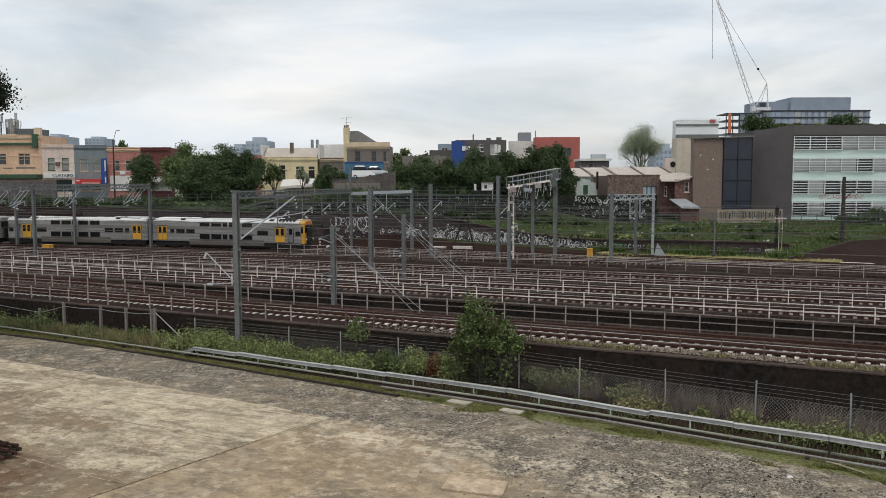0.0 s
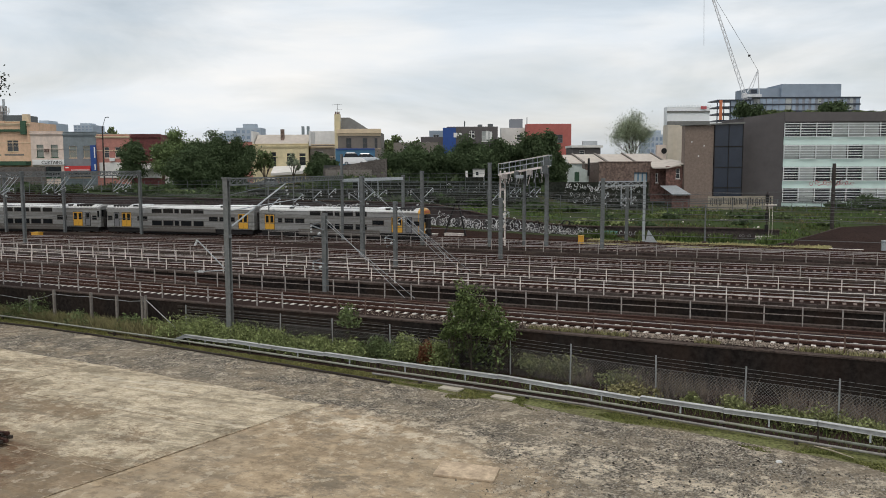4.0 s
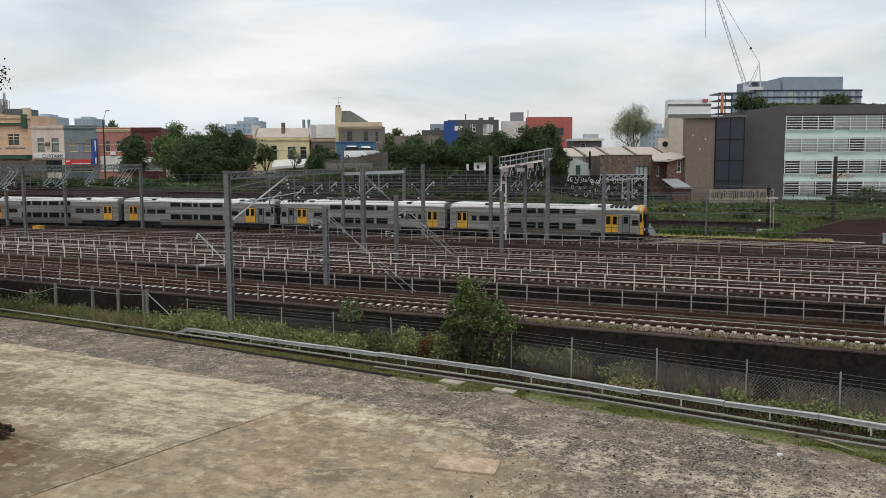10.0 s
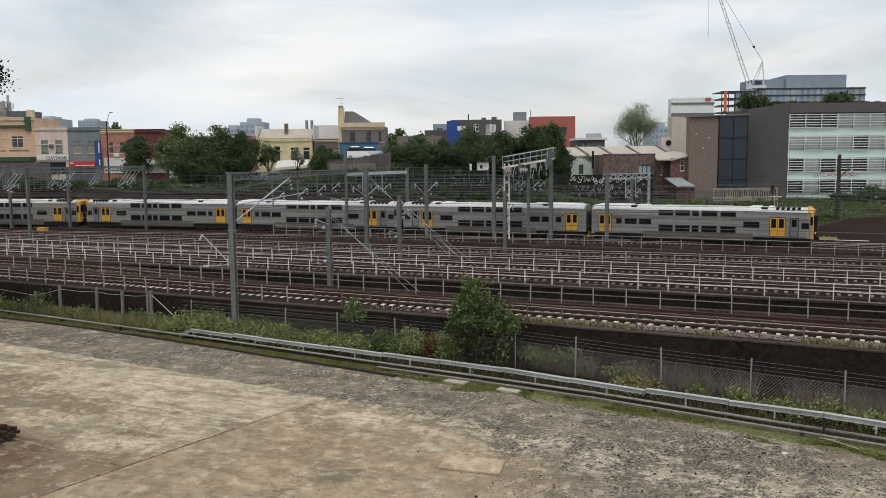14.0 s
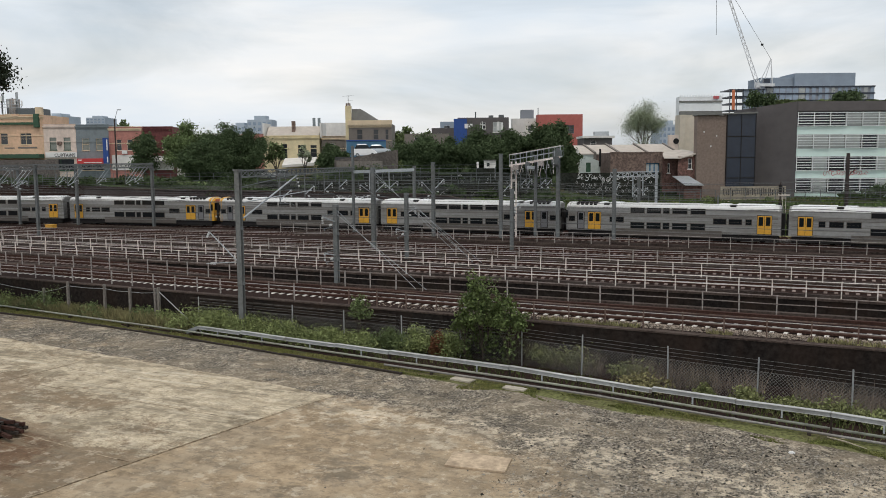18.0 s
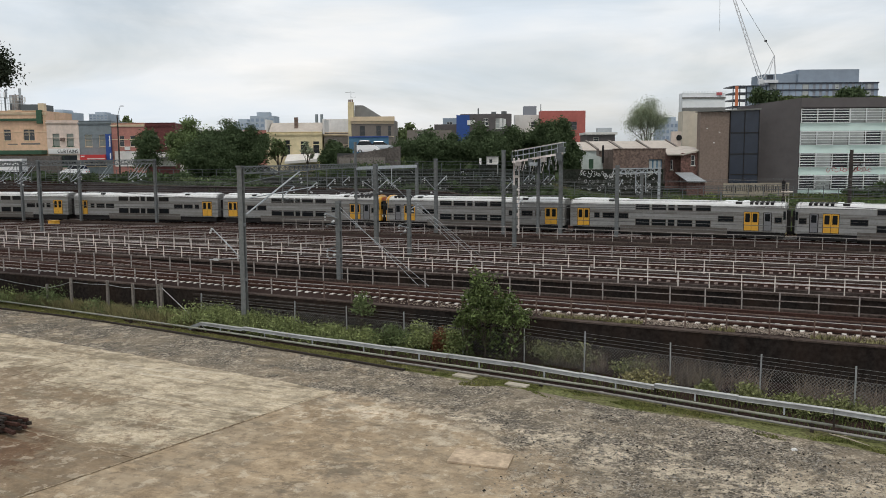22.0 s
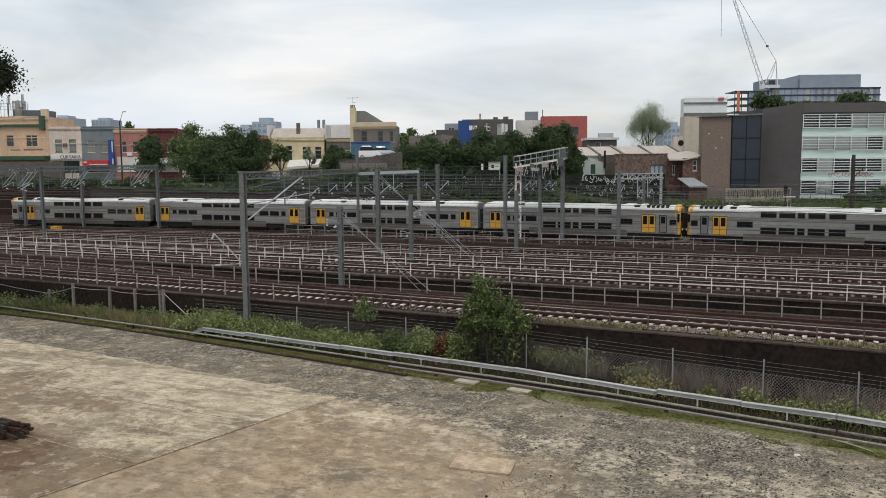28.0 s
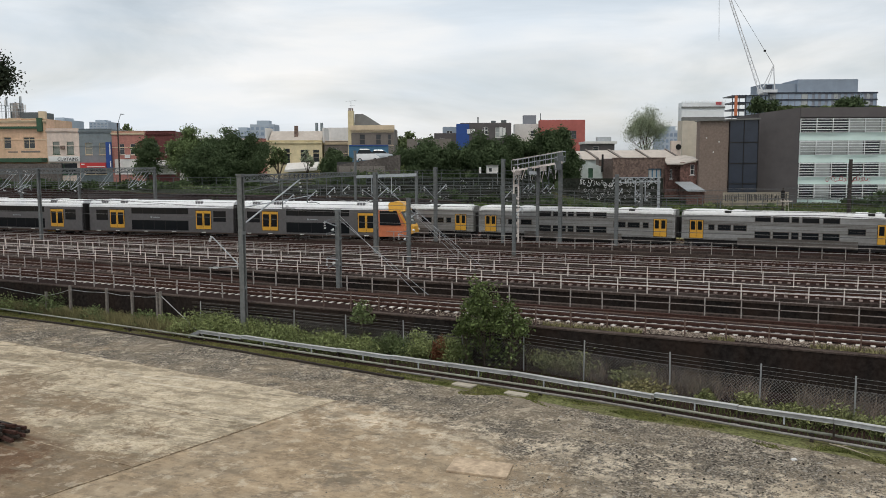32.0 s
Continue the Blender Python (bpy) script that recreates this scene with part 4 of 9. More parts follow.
# ---- yard ----
M.update(
    pipe_pale=mat("pale_weathered_pipe", (0.30, 0.31, 0.25), 0.5, 0.3, 0.12, 4, 0.5, 0.4, 0.05, stain_col=(0.15, 0.115, 0.09)),
    pipe=mat("weathered_pipe_steel", (0.26, 0.25, 0.23), 0.6, 0.3, 0.12, 6, 0.5, 0.7, 0.05, stain_col=(0.14, 0.10, 0.08)),
    tray=mat("galvanised_cable_trough", (0.33, 0.345, 0.35), 0.55, 0.15, 0.10, 5, 0.7, 0.5, 0.05, stain_col=(0.17, 0.165, 0.15)),
    tray_lid=mat("pale_galvanised_lid", (0.50, 0.50, 0.48), 0.5, 0.2, 0.08, 3, 0.4, 0.5, 0.0, stain_col=(0.25, 0.25, 0.25)),
    kerb=mat("rotten_timber_kerb", (0.035, 0.026, 0.02), 0.95, 0, 0.3, 7, 0.5, 0.6, 0.4),
    post=mat("concrete_fence_post", (0.20, 0.18, 0.16), 0.9, 0, 0.2, 8, 0.4, 0.8, 0.2),
    fence=mat("galvanised_fence_post", (0.36, 0.37, 0.37), 0.55, 0.4, 0.1, 8, 0.3, 0.8, 0.05),
    wire=mat("dull_wire", (0.13, 0.13, 0.13), 0.6, 0.4, 0.1, 8, 0.3, 0.8, 0.0),
    mesh_wire=mat("dull_chain_link_wire", (0.24, 0.235, 0.23), 0.7, 0.3, 0.1, 8, 0.3, 0.8, 0.0),
    leaf=mat("shrub_leaf", (0.205, 0.24, 0.098), 0.65, 0, 0.15, 2, 0.3, 0.6, 0.0, per_island=0.55, stain_col=(0.14, 0.15, 0.05), spec=0.12),
    leaf_tree=mat("young_tree_leaf", (0.09, 0.12, 0.044), 0.6, 0, 0.15, 2, 0.4, 0.6, 0.0, per_island=0.6, stain_col=(0.11, 0.15, 0.045), spec=0.12),
    leaf_town=mat("pale_green_tree_leaf", (0.15, 0.20, 0.085), 0.75, 0, 0.12, 0.5, 0.5, 0.3, 0.0, per_island=0.4, stain_col=(0.08, 0.105, 0.05), spec=0.06),
    leaf_dark=mat("dark_tree_leaf", (0.080, 0.112, 0.056), 0.8, 0, 0.1, 0.4, 0.5, 0.25, 0.0, per_island=0.12, spec=0.02),
    leaf_mid=mat("olive_tree_leaf", (0.125, 0.16, 0.068), 0.7, 0, 0.15, 1, 0.4, 0.3, 0.0, per_island=0.5, spec=0.12),
    leaf_pale=mat("pale_spring_leaf", (0.29, 0.33, 0.22), 0.7, 0, 0.15, 1, 0.3, 0.3, 0.0, per_island=0.4, spec=0.12),
    leaf_red=mat("reddish_leaf", (0.17, 0.075, 0.04), 0.7, 0, 0.15, 2, 0.3, 0.6, 0.0, per_island=0.5, spec=0.12),
    straw=mat("dry_grass", (0.25, 0.225, 0.115), 0.9, 0, 0.2, 2, 0.4, 0.5, 0.0, per_island=0.45, stain_col=(0.10, 0.12, 0.04), spec=0.12),
    # Blade green darkened to paint the shade under the trough.
    grass_blade=mat("shade_dark_grass_blade", (0.075, 0.105, 0.032), 0.8, 0, 0.2, 2, 0.4, 0.5, 0.0, per_island=0.5, stain_col=(0.2, 0.17, 0.08), spec=0.12),
    twig_pale=mat("bleached_dead_wood", (0.42, 0.36, 0.27), 0.9, 0, 0.15, 9, 0.4, 2.0, 0.1),
    signwhite_yard=mat("white_scrap_paper", (0.75, 0.74, 0.72), 0.8, 0, 0.05, 9, 0.2, 3.0, 0.05),
    twig=mat("dry_brown_twig", (0.20, 0.155, 0.125), 0.9, 0, 0.2, 2, 0.4, 0.5, 0.0, per_island=0.6, stain_col=(0.13, 0.13, 0.07), spec=0.1),
    joint=mat("dirt_filled_joint", (0.32, 0.255, 0.175), 0.95, 0, 0.35, 6, 0.95, 1.1, 0.2, stain_col=(0.12, 0.095, 0.065), spec=0.1),
    lush_blade=mat("short_green_turf_blade", (0.15, 0.165, 0.055), 0.8, 0, 0.2, 2, 0.7, 0.5, 0.0, per_island=0.5, stain_col=(0.2, 0.18, 0.07), spec=0.1),
    verge_blade=mat("yellow_green_verge_blade", (0.165, 0.165, 0.055), 0.8, 0, 0.2, 2, 0.6, 0.35, 0.0, per_island=0.5, stain_col=(0.26, 0.22, 0.11), spec=0.12),
    leaf_sage=mat("grey_green_shrub_leaf", (0.20, 0.22, 0.095), 0.75, 0, 0.15, 2, 0.4, 0.6, 0.0, per_island=0.5, stain_col=(0.19, 0.16, 0.09), spec=0.1),
    bark=mat("grey_brown_bark", (0.09, 0.07, 0.055), 0.95, 0, 0.25, 6, 0.4, 0.8, 0.4),
)


def concrete_material():
    """Worn concrete: pale tan top, grey-green smudges, speckled brown dirt towards the south and west."""
    m = bpy.data.materials.new("worn_stained_concrete")
    m.use_nodes = True
    t = m.node_tree
    mk, L = nodes_of(t), t.links.new
    out = mk("ShaderNodeOutputMaterial")
    b = mk("ShaderNodeBsdfPrincipled", Roughness=0.9)
    b.inputs["Specular IOR Level"].default_value = 0.12
    P = mk("ShaderNodeNewGeometry").outputs["Position"]
    sep = mk("ShaderNodeSeparateXYZ")
    L(P, sep.inputs["Vector"])

    def stretched(turn, sx, sy, scale, detail, rough):
        mp = mk("ShaderNodeMapping")
        mp.inputs["Rotation"].default_value = (0, 0, radians(turn))
        mp.inputs["Scale"].default_value = (sx, sy, 1.0)
        L(P, mp.inputs["Vector"])
        return rough_noise(mk, L, mp.outputs["Vector"], scale, detail, rough)

    def total(*socks):
        last = socks[0]
        for k in socks[1:]:
            a = mk("ShaderNodeMath", op="ADD")
            L(last, a.inputs[0])
            L(k, a.inputs[1])
            last = a.outputs["Value"]
        return last

    def mapped(value, a, c, lo, hi):
        r = span_map(mk, a, c, lo, hi)
        L(value, r.inputs["Value"])
        return r.outputs["Result"]

    fine = rough_noise(mk, L, P, 6.0, 12.0, 0.88)
    scuff = stretched(-8, 0.5, 1.0, 2.2, 14.0, 0.8)
    base = ramp(mk, [(0.39, (0.345, 0.282, 0.193)), (0.46, (0.445, 0.37, 0.262)), (0.53, (0.50, 0.42, 0.302)), (0.62, (0.585, 0.50, 0.368))])
    L(scuff, base.inputs["Fac"])
    c = scaled(mk, L, fine, base.outputs["Color"], 0.7, 1.24, 0.38, 0.62)
    # grey-green water smudges, lying in long soft bands with ragged ends
    smudge = stretched(-10, 0.4, 1.0, 0.55, 14.0, 0.74)
    c = blend(mk, L, mapped(smudge, 0.515, 0.56, 0.0, 0.62), c, (0.20, 0.165, 0.112))
    # thin pale wash marks
    wash = stretched(-14, 0.12, 1.6, 1.2, 9.0, 0.6)
    c = blend(mk, L, mapped(wash, 0.585, 0.64, 0.0, 0.5), c, (0.62, 0.55, 0.43))
    # brown dirt, speckled at its edge
    south = mapped(sep.outputs["Y"], 34.0, 19.0, -0.16, 0.2)
    west = mapped(sep.outputs["X"], -24.0, -40.0, 0.0, 0.16)
    speck = rough_noise(mk, L, P, 1.7, 15.0, 0.86)
    broad = rough_noise(mk, L, P, 0.22, 6.0, 0.6)
    half = mk("ShaderNodeMath", op="MULTIPLY")
    half.inputs[1].default_value = 0.75
    L(broad, half.inputs[0])
    # the slabs beyond the second cross joint lie under more dirt
    tilt = mk("ShaderNodeMath", op="MULTIPLY_ADD")
    tilt.inputs[1].default_value = 0.115
    L(sep.outputs["X"], tilt.inputs[0])
    L(sep.outputs["Y"], tilt.inputs[2])
    low = mapped(tilt.outputs["Value"], 20.2, 20.7, 0.15, 0.0)
    dirt = total(south, west, speck, half.outputs["Value"], low)
    c = blend(mk, L, mapped(dirt, 0.905, 0.965, 0.0, 0.75), c, scaled(mk, L, fine, blend(mk, L, broad, (0.165, 0.112, 0.066), (0.21, 0.15, 0.095)), 0.65, 1.35))
    # dark rust-brown spill round the scrap stack
    dist = mk("ShaderNodeVectorMath", op="DISTANCE")
    dist.inputs[1].default_value = (-29.5, 21.4, -2.1)
    L(P, dist.inputs[0])
    spill = total(dist.outputs["Value"], mapped(speck, 0.3, 0.7, -2.2, 2.2))
    c = blend(mk, L, mapped(spill, 2.3, 3.6, 0.85, 0.0), c, scaled(mk, L, fine, blend(mk, L, broad, (0.095, 0.052, 0.03), (0.14, 0.085, 0.05)), 0.6, 1.5))
    for turn, sx, scale in ((12, 0.14, 1.0), (-34, 0.18, 0.8)):
        c = blend(mk, L, mapped(stretched(turn, sx, 1.3, scale, 12.0, 0.72), 0.565, 0.60, 0.0, 0.5), c, (0.205, 0.172, 0.12))
    c = flecks(mk, L, P, c, 0.7)
    # ragged cracks
    wob = mk("ShaderNodeMixRGB", Fac=0.3)
    wn = mk("ShaderNodeTexNoise", Scale=0.9, Detail=6.0)
    L(P, wn.inputs["Vector"])
    L(P, wob.inputs["Color1"])
    sc = mk("ShaderNodeVectorMath", op="SCALE")
    sc.inputs["Scale"].default_value = 9.0
    L(wn.outputs["Color"], sc.inputs[0])
    L(sc.outputs["Vector"], wob.inputs["Color2"])
    cr = mk("ShaderNodeTexVoronoi", Scale=0.16)
    cr.feature = "DISTANCE_TO_EDGE"
    L(wob.outputs["Color"], cr.inputs["Vector"])
    c = blend(mk, L, mapped(cr.outputs["Distance"], 0.0, 0.007, 0.55, 0.0), c, (0.15, 0.118, 0.08))
    L(c, b.inputs["Base Color"])
    bp = mk("ShaderNodeBump", Strength=0.35, Distance=0.03)
    L(fine, bp.inputs["Height"])
    L(bp.outputs["Normal"], b.inputs["Normal"])
    L(b.outputs["BSDF"], out.inputs["Surface"])
    return m


M["slab"] = concrete_material()


def make_slabs():
    """Concrete slabs with open joints; the north edge runs at a slant to the gravel."""
    pave = tagged(new("pavement"), "worn concrete yard slabs with dirty joints", "pavement", "", "structure")
    joints_x = [(-76, -76.5), (-56.2, -57.4), (-37.55, -38.8), (-20.8, -23.9)]  # x at y = 35 and at y = 20
    cross = [(1.0, 0.0), (11.8, 0.06), (23.2, 0.115), (29.15, 0.055)]  # y at x = -23 and its rise westwards
    def edge_y(x): return lerp([(-76, 39.9), (-47.8, 37.1), (-37.2, 36.1), (-28.1, 34.95), (-21.0, 33.96)], x)
    def jx(j, y): return j[0] + (j[1] - j[0]) * (35 - y) / 15
    def cy(c, x): return c[0] - c[1] * (x + 23.0) + 0.025 * math.sin(1.3 * x)
    for a, b in zip(joints_x, joints_x[1:]):
        for c0, c1 in zip(cross, cross[1:] + [None]):
            pts = []
            n = 10
            for i in range(n + 1):
                xa, xb = jx(a, c0[0]) + 0.025, jx(b, c0[0]) - 0.025
                x = xa + (xb - xa) * i / n
                pts.append((x, cy(c0, x) + 0.025))
            for i in range(n + 1):
                yy = c1[0] if c1 else 35
                xa, xb = jx(a, yy) + 0.025, jx(b, yy) - 0.025
                x = xb + (xa - xb) * i / n
                pts.append((x, cy(c1, x) - 0.025 if c1 else edge_y(x) + 0.1 * math.sin(1.7 * x) + random.uniform(-0.06, 0.06)))
            z1 = YARD + 0.035 + random.uniform(-0.006, 0.006)
            k = len(pts)
            g = Geo()
            g.v = [(x, y, YARD - 0.1) for x, y in pts] + [(x, y, z1) for x, y in pts]
            g.f = [[i, (i + 1) % k, k + (i + 1) % k, k + i] for i in range(k)] + [[k + i for i in range(k)]]
            part("slab", g, M["slab"], pave)
    for a in joints_x:
        part("joint", Geo().path([(jx(a, y) + 0.03 * math.sin(3 * y), y, YARD + 0.022) for y in (1, 8, 14, 18, 21, 23, 25, 27, 29, 31, 33.6)], 0.065, 0.03), M["joint"], pave, "dirt-filled joint")
    for c in cross[1:]:
        part("joint", Geo().path([(x, cy(c, x), YARD + 0.022) for x in range(-76, -22, 2)], 0.075, 0.03), M["joint"], pave, "dirt-filled joint")
    return pave


make_slabs()
LOOSE = thing("steel_cover_plate", "thin weathered flat panel lying on the gravel", "panel")
part("sheet", Geo().poly([(-12.4, 28.9, YARD + 0.11), (-12.2, 27.5, YARD + 0.08), (-9.9, 27.7, YARD + 0.08), (-10.1, 29.0, YARD + 0.11)])
     .poly([(-12.4, 28.9, YARD + 0.012), (-10.1, 29.0, YARD + 0.012), (-9.9, 27.7, YARD + 0.012), (-12.2, 27.5, YARD + 0.012)])
     .poly([(-12.2, 27.5, YARD + 0.012), (-9.9, 27.7, YARD + 0.012), (-9.9, 27.7, YARD + 0.08), (-12.2, 27.5, YARD + 0.08)])
     .poly([(-9.9, 27.7, YARD + 0.012), (-10.1, 29.0, YARD + 0.012), (-10.1, 29.0, YARD + 0.11), (-9.9, 27.7, YARD + 0.08)]), mat("weathered_tan_sheet", (0.50, 0.39, 0.275), 0.95, 0, 0.12, 5, 0.45, 1.3, 0.1, stain_col=(0.17, 0.125, 0.09), spec=0.08), LOOSE)
cover = thing("pit_cover", "pale concrete pit cover in the grass verge", "cover")
part("lid", Geo().box((-13.20, 38.33, YARD + 0.045), (1.15, 0.5, 0.10), Matrix.Rotation(radians(-8), 3, "Z")), M["concrete"], cover)
cover = thing("pit_cover", "broken pale concrete cover beside the pipes", "cover")
part("lid", Geo().box((-16.21, 38.92, YARD + 0.05), (1.2, 0.6, 0.08), Matrix.Rotation(radians(-12), 3, "Z")), M["concrete"], cover)


branch = thing("fallen_branch", "pale dry broken branch lying on the verge", "branch")
part("limb", Geo().tube((0.77, 36.36, YARD + 0.05), (1.41, 35.83, YARD + 0.12), 0.035, 0.028, n=6).tube((1.41, 35.83, YARD + 0.12), (2.15, 35.4, YARD + 0.06), 0.028, 0.015, n=6), M["twig_pale"], branch)
part("side_shoot", Geo().tube((1.1, 36.1, YARD + 0.08), (1.7, 36.3, YARD + 0.16), 0.016, 0.008, n=5), M["twig_pale"], branch)
scrap = thing("paper_scrap", "crumpled white scrap on the gravel", "litter")
part("sheet", Geo().box((-0.49, 33.92, YARD + 0.045), (0.22, 0.14, 0.06), Matrix.Rotation(0.6, 3, "Z"), 0.7), M["signwhite_yard"], scrap)


# rusty steel stack at the yard's west side
pile = thing("scrap_stack", "stack of dark rusty steel sections on the concrete", "scrap metal")
sx, sy = -30.32, 23.70
for i in range(14):
    part("steel_section", Geo().box((sx - 0.35 - 0.2 * (i % 3), sy + 0.17 * (i % 5 - 2), YARD + 0.27 + 0.15 * (i // 5)), (2.7 - 0.13 * i, 0.14, 0.13), Matrix.Rotation(radians(-14 + 7 * (i * 7 % 5)), 3, "Z")), M["kerb" if i % 3 else "track_steel"], pile)
part("pallet", Geo().box((sx - 1.0, sy, YARD + 0.15), (2.2, 0.9, 0.12), Matrix.Rotation(radians(-8), 3, "Z")), M["kerb"], pile)


def along(pts, step):
    """Points at even steps along a broken line of (x, y)."""
    out, x = [], pts[0][0]
    while x <= pts[-1][0]:
        out.append((x, lerp(pts, x)))
        x += step
    return out




def pipe_run(off, z, r, x0, label, material):
    th = thing("pipeline", label, "pipe", group="pipes along the yard fence")
    pts = [p for p in along(PIPE, 6.1) if p[0] >= x0]
    for a, b in zip(pts, pts[1:]):
        part("pipe_length", Geo().tube((a[0], a[1] - off, z), (b[0], b[1] - off, z), r, n=10), material, th)
        part("pipe_joint", Geo().tube((b[0] - 0.09, b[1] - off + 0.01, z), (b[0] + 0.09, b[1] - off - 0.01, z), r * 1.28, n=10), M["pipe"], th)
        part("pipe_support", Geo().box((a[0] + 3, lerp(PIPE, a[0] + 3) - off, (z + YARD) / 2 - r / 2), (0.16, 0.16, z - YARD - r)), M["kerb"], th)
    return th


pipe_run(0.45, YARD + 0.30, 0.062, -70, "weathered steel pipe along the fence", M["pipe_pale"])
pipe_run(0.85, YARD + 0.16, 0.058, -24, "brown weathered steel pipe near the ground", M["pipe"])


def cable_trough():
    """Open steel channels end to end on short brackets, rising eastwards; each length has its side, top flange and lip."""
    th = thing("cable_trough", "raised galvanised cable trough with lids on short posts", "cable trough")
    pts = along([(-36.3, lerp(TRAY, -36.3))] + TRAY[1:], 3.72)
    def top(x): return lerp([(-37, -1.55), (-20, -1.49), (-8, -1.40), (-5, -1.37), (-1.3, -1.21), (2.8, -1.09), (10, -0.9)], x)
    for i, (a, b) in enumerate(zip(pts, pts[1:])):
        sag = 0.07 if i == 7 else random.uniform(-0.02, 0.05)
        pa = Vector((a[0], a[1], top(a[0]) + random.uniform(-0.03, 0.03)))
        pb = Vector((b[0] - 0.03, b[1] + random.uniform(-0.05, 0.05), top(b[0]) - sag))
        d = Vector((0, 0, 1))
        part("trough_length", Geo().beam(pa - d * 0.10, pb - d * 0.10, 0.2, 0.155), M["tray"], th)
        part("trough_lid", Geo().beam(pa - d * 0.012, pb - d * 0.012, 0.24, 0.022), M["tray_lid"], th)
        part("trough_lip", Geo().beam(pa + Vector((0, -0.115, -0.178)), pb + Vector((0, -0.115, -0.178)), 0.03, 0.022), M["tray_lid"], th)
        q = pa + (pb - pa) * 0.5
        part("trough_post", Geo().span(q.x - 0.035, q.x + 0.035, q.y - 0.14, q.y - 0.09, q.z - 0.5, q.z - 0.178), M["steel_light"], th)
        part("trough_post", Geo().span(a[0] - 0.04, a[0] + 0.04, a[1] - 0.05, a[1] + 0.05, YARD - 0.05, pa.z - 0.178), M["kerb"], th)
        if i % 3 == 1:
            part("joint_strap", Geo().beam(pb + Vector((-0.12, -0.112, -0.10)), pb + Vector((0.02, -0.112, -0.10)), 0.02, 0.17), M["pipe"], th)
    a = pts[0]
    part("trough_end", Geo().beam((a[0] - 0.95, a[1] + 0.1, YARD + 0.14), (a[0], a[1], top(a[0]) - 0.14), 0.26, 0.22), M["tray"], th)


cable_trough()

kerb = thing("kerb", "low rotten dark timber kerb along the verge", "kerb")
kp = along(KERB, 4.2)
for a, b in zip(kp, kp[1:]):
    part("kerb_length", Geo().beam((a[0], a[1], YARD + 0.045), (b[0] - 0.05, b[1] + random.uniform(-0.04, 0.04), YARD + 0.03 + random.uniform(-0.03, 0.02)), 0.15, 0.14), M["kerb"], kerb)


def wire_fence():
    th = thing("chain_link_fence", "rusty chain-link fence with barbed wire along the railway wall", "fence")
    pts = [(x, lerp(FENCE, x)) for x in (-37.8, -34.0, -30.1, -26.1, -22.0, -18.15, -14.4, -10.86, -6.3, -2.15, 1.76, 5.8, 9.9)]
    for x, y in pts:
        part("post", Geo().tube((x, y, YARD - 0.1), (x + random.uniform(-0.05, 0.05), y + random.uniform(-0.05, 0.05), YARD + 2.15), 0.037, n=8), M["fence"], th)
    for k, h in enumerate((1.5, 1.68, 1.86, 2.05)):
        g = Geo().path([(x, y, YARD + h) for x, y in pts], 0.011, 0.011)
        part("barbed_wire" if k else "top_wire", g, M["mesh_wire"], th)
    g = Geo()
    H, s = 1.48, 0.16
    for a, b in zip(pts, pts[1:]):
        n = int((b[0] - a[0] + H) / s)
        for i in range(n):
            for sign in (1, -1):
                u0 = a[0] - H + i * s if sign > 0 else a[0] + i * s
                u1 = u0 + sign * H
                h0, h1 = 0.0, H
                q = []
                for u, h in ((u0, h0), (u1, h1)):
                    v = min(b[0], max(a[0], u))
                    hh = h0 + (h1 - h0) * ((v - u0) / (u1 - u0))
                    q.append((v, lerp(FENCE, v), YARD + 0.05 + hh))
                if abs(q[0][0] - q[1][0]) > 0.02:
                    g.tube(q[0], q[1], 0.0075, n=3, caps=False)
    part("chain_link", g, M["mesh_wire"], th)["kind"] = "stuff"


wire_fence()


def old_fence():
    th = thing("concrete_post_fence", "old fence of brown concrete posts with a slack cable", "fence")
    tops = []
    for (x, y, _), h in (((-52.65, 44.90, -2.12), 1.9), ((-50.18, 44.90, -1.95), 2.5), ((-46.59, 44.90, -1.71), 2.5), ((-44.20, 44.90, -1.55), 2.4), ((-41.80, 44.80, -1.37), 2.5), ((-41.40, 44.70, -1.32), 2.6), ((-59.5, 45.1, 0), 2.4), ((-65.5, 45.2, 0), 2.4)):
        part("post", Geo().box((x, y, YARD + h / 2 - 0.1), (0.17, 0.17, h + 0.1), taper=0.9), M["post"], th)
        tops.append((x, y, YARD + h - 0.35))
    tops.sort()
    g = Geo()
    for a, b in zip(tops, tops[1:]):
        m = ((Vector(a) + Vector(b)) / 2) - Vector((0, 0, 0.06))
        g.tube(a, m, 0.022, n=4).tube(m, b, 0.022, n=4)
    part("cable", g, M["fence"], th)
    a = Vector(tops[-1])
    part("brace", Geo().tube(a + Vector((0.1, -0.05, 0.0)), (a.x + 5.0, a.y - 1.6, YARD + 0.1), 0.03, n=5), M["fence"], th, "slanting steel stay")


old_fence()


def wall_planks():
    """Dark horizontal boards fixed to the retaining wall."""
    th = thing("timber_lagging", "near-black horizontal timber boards against the retaining wall", "boards")
    for k in range(6):
        z = -1.75 + 0.29 * k
        for x in (-39.0, -33.6, -28.2):
            part("board", Geo().beam((x, wall_line(x) - 0.29, z), (x + 5.3, wall_line(x + 5.3) - 0.29, z + random.uniform(-0.015, 0.015)), 0.07, 0.15), M["kerb"], th)


wall_planks()


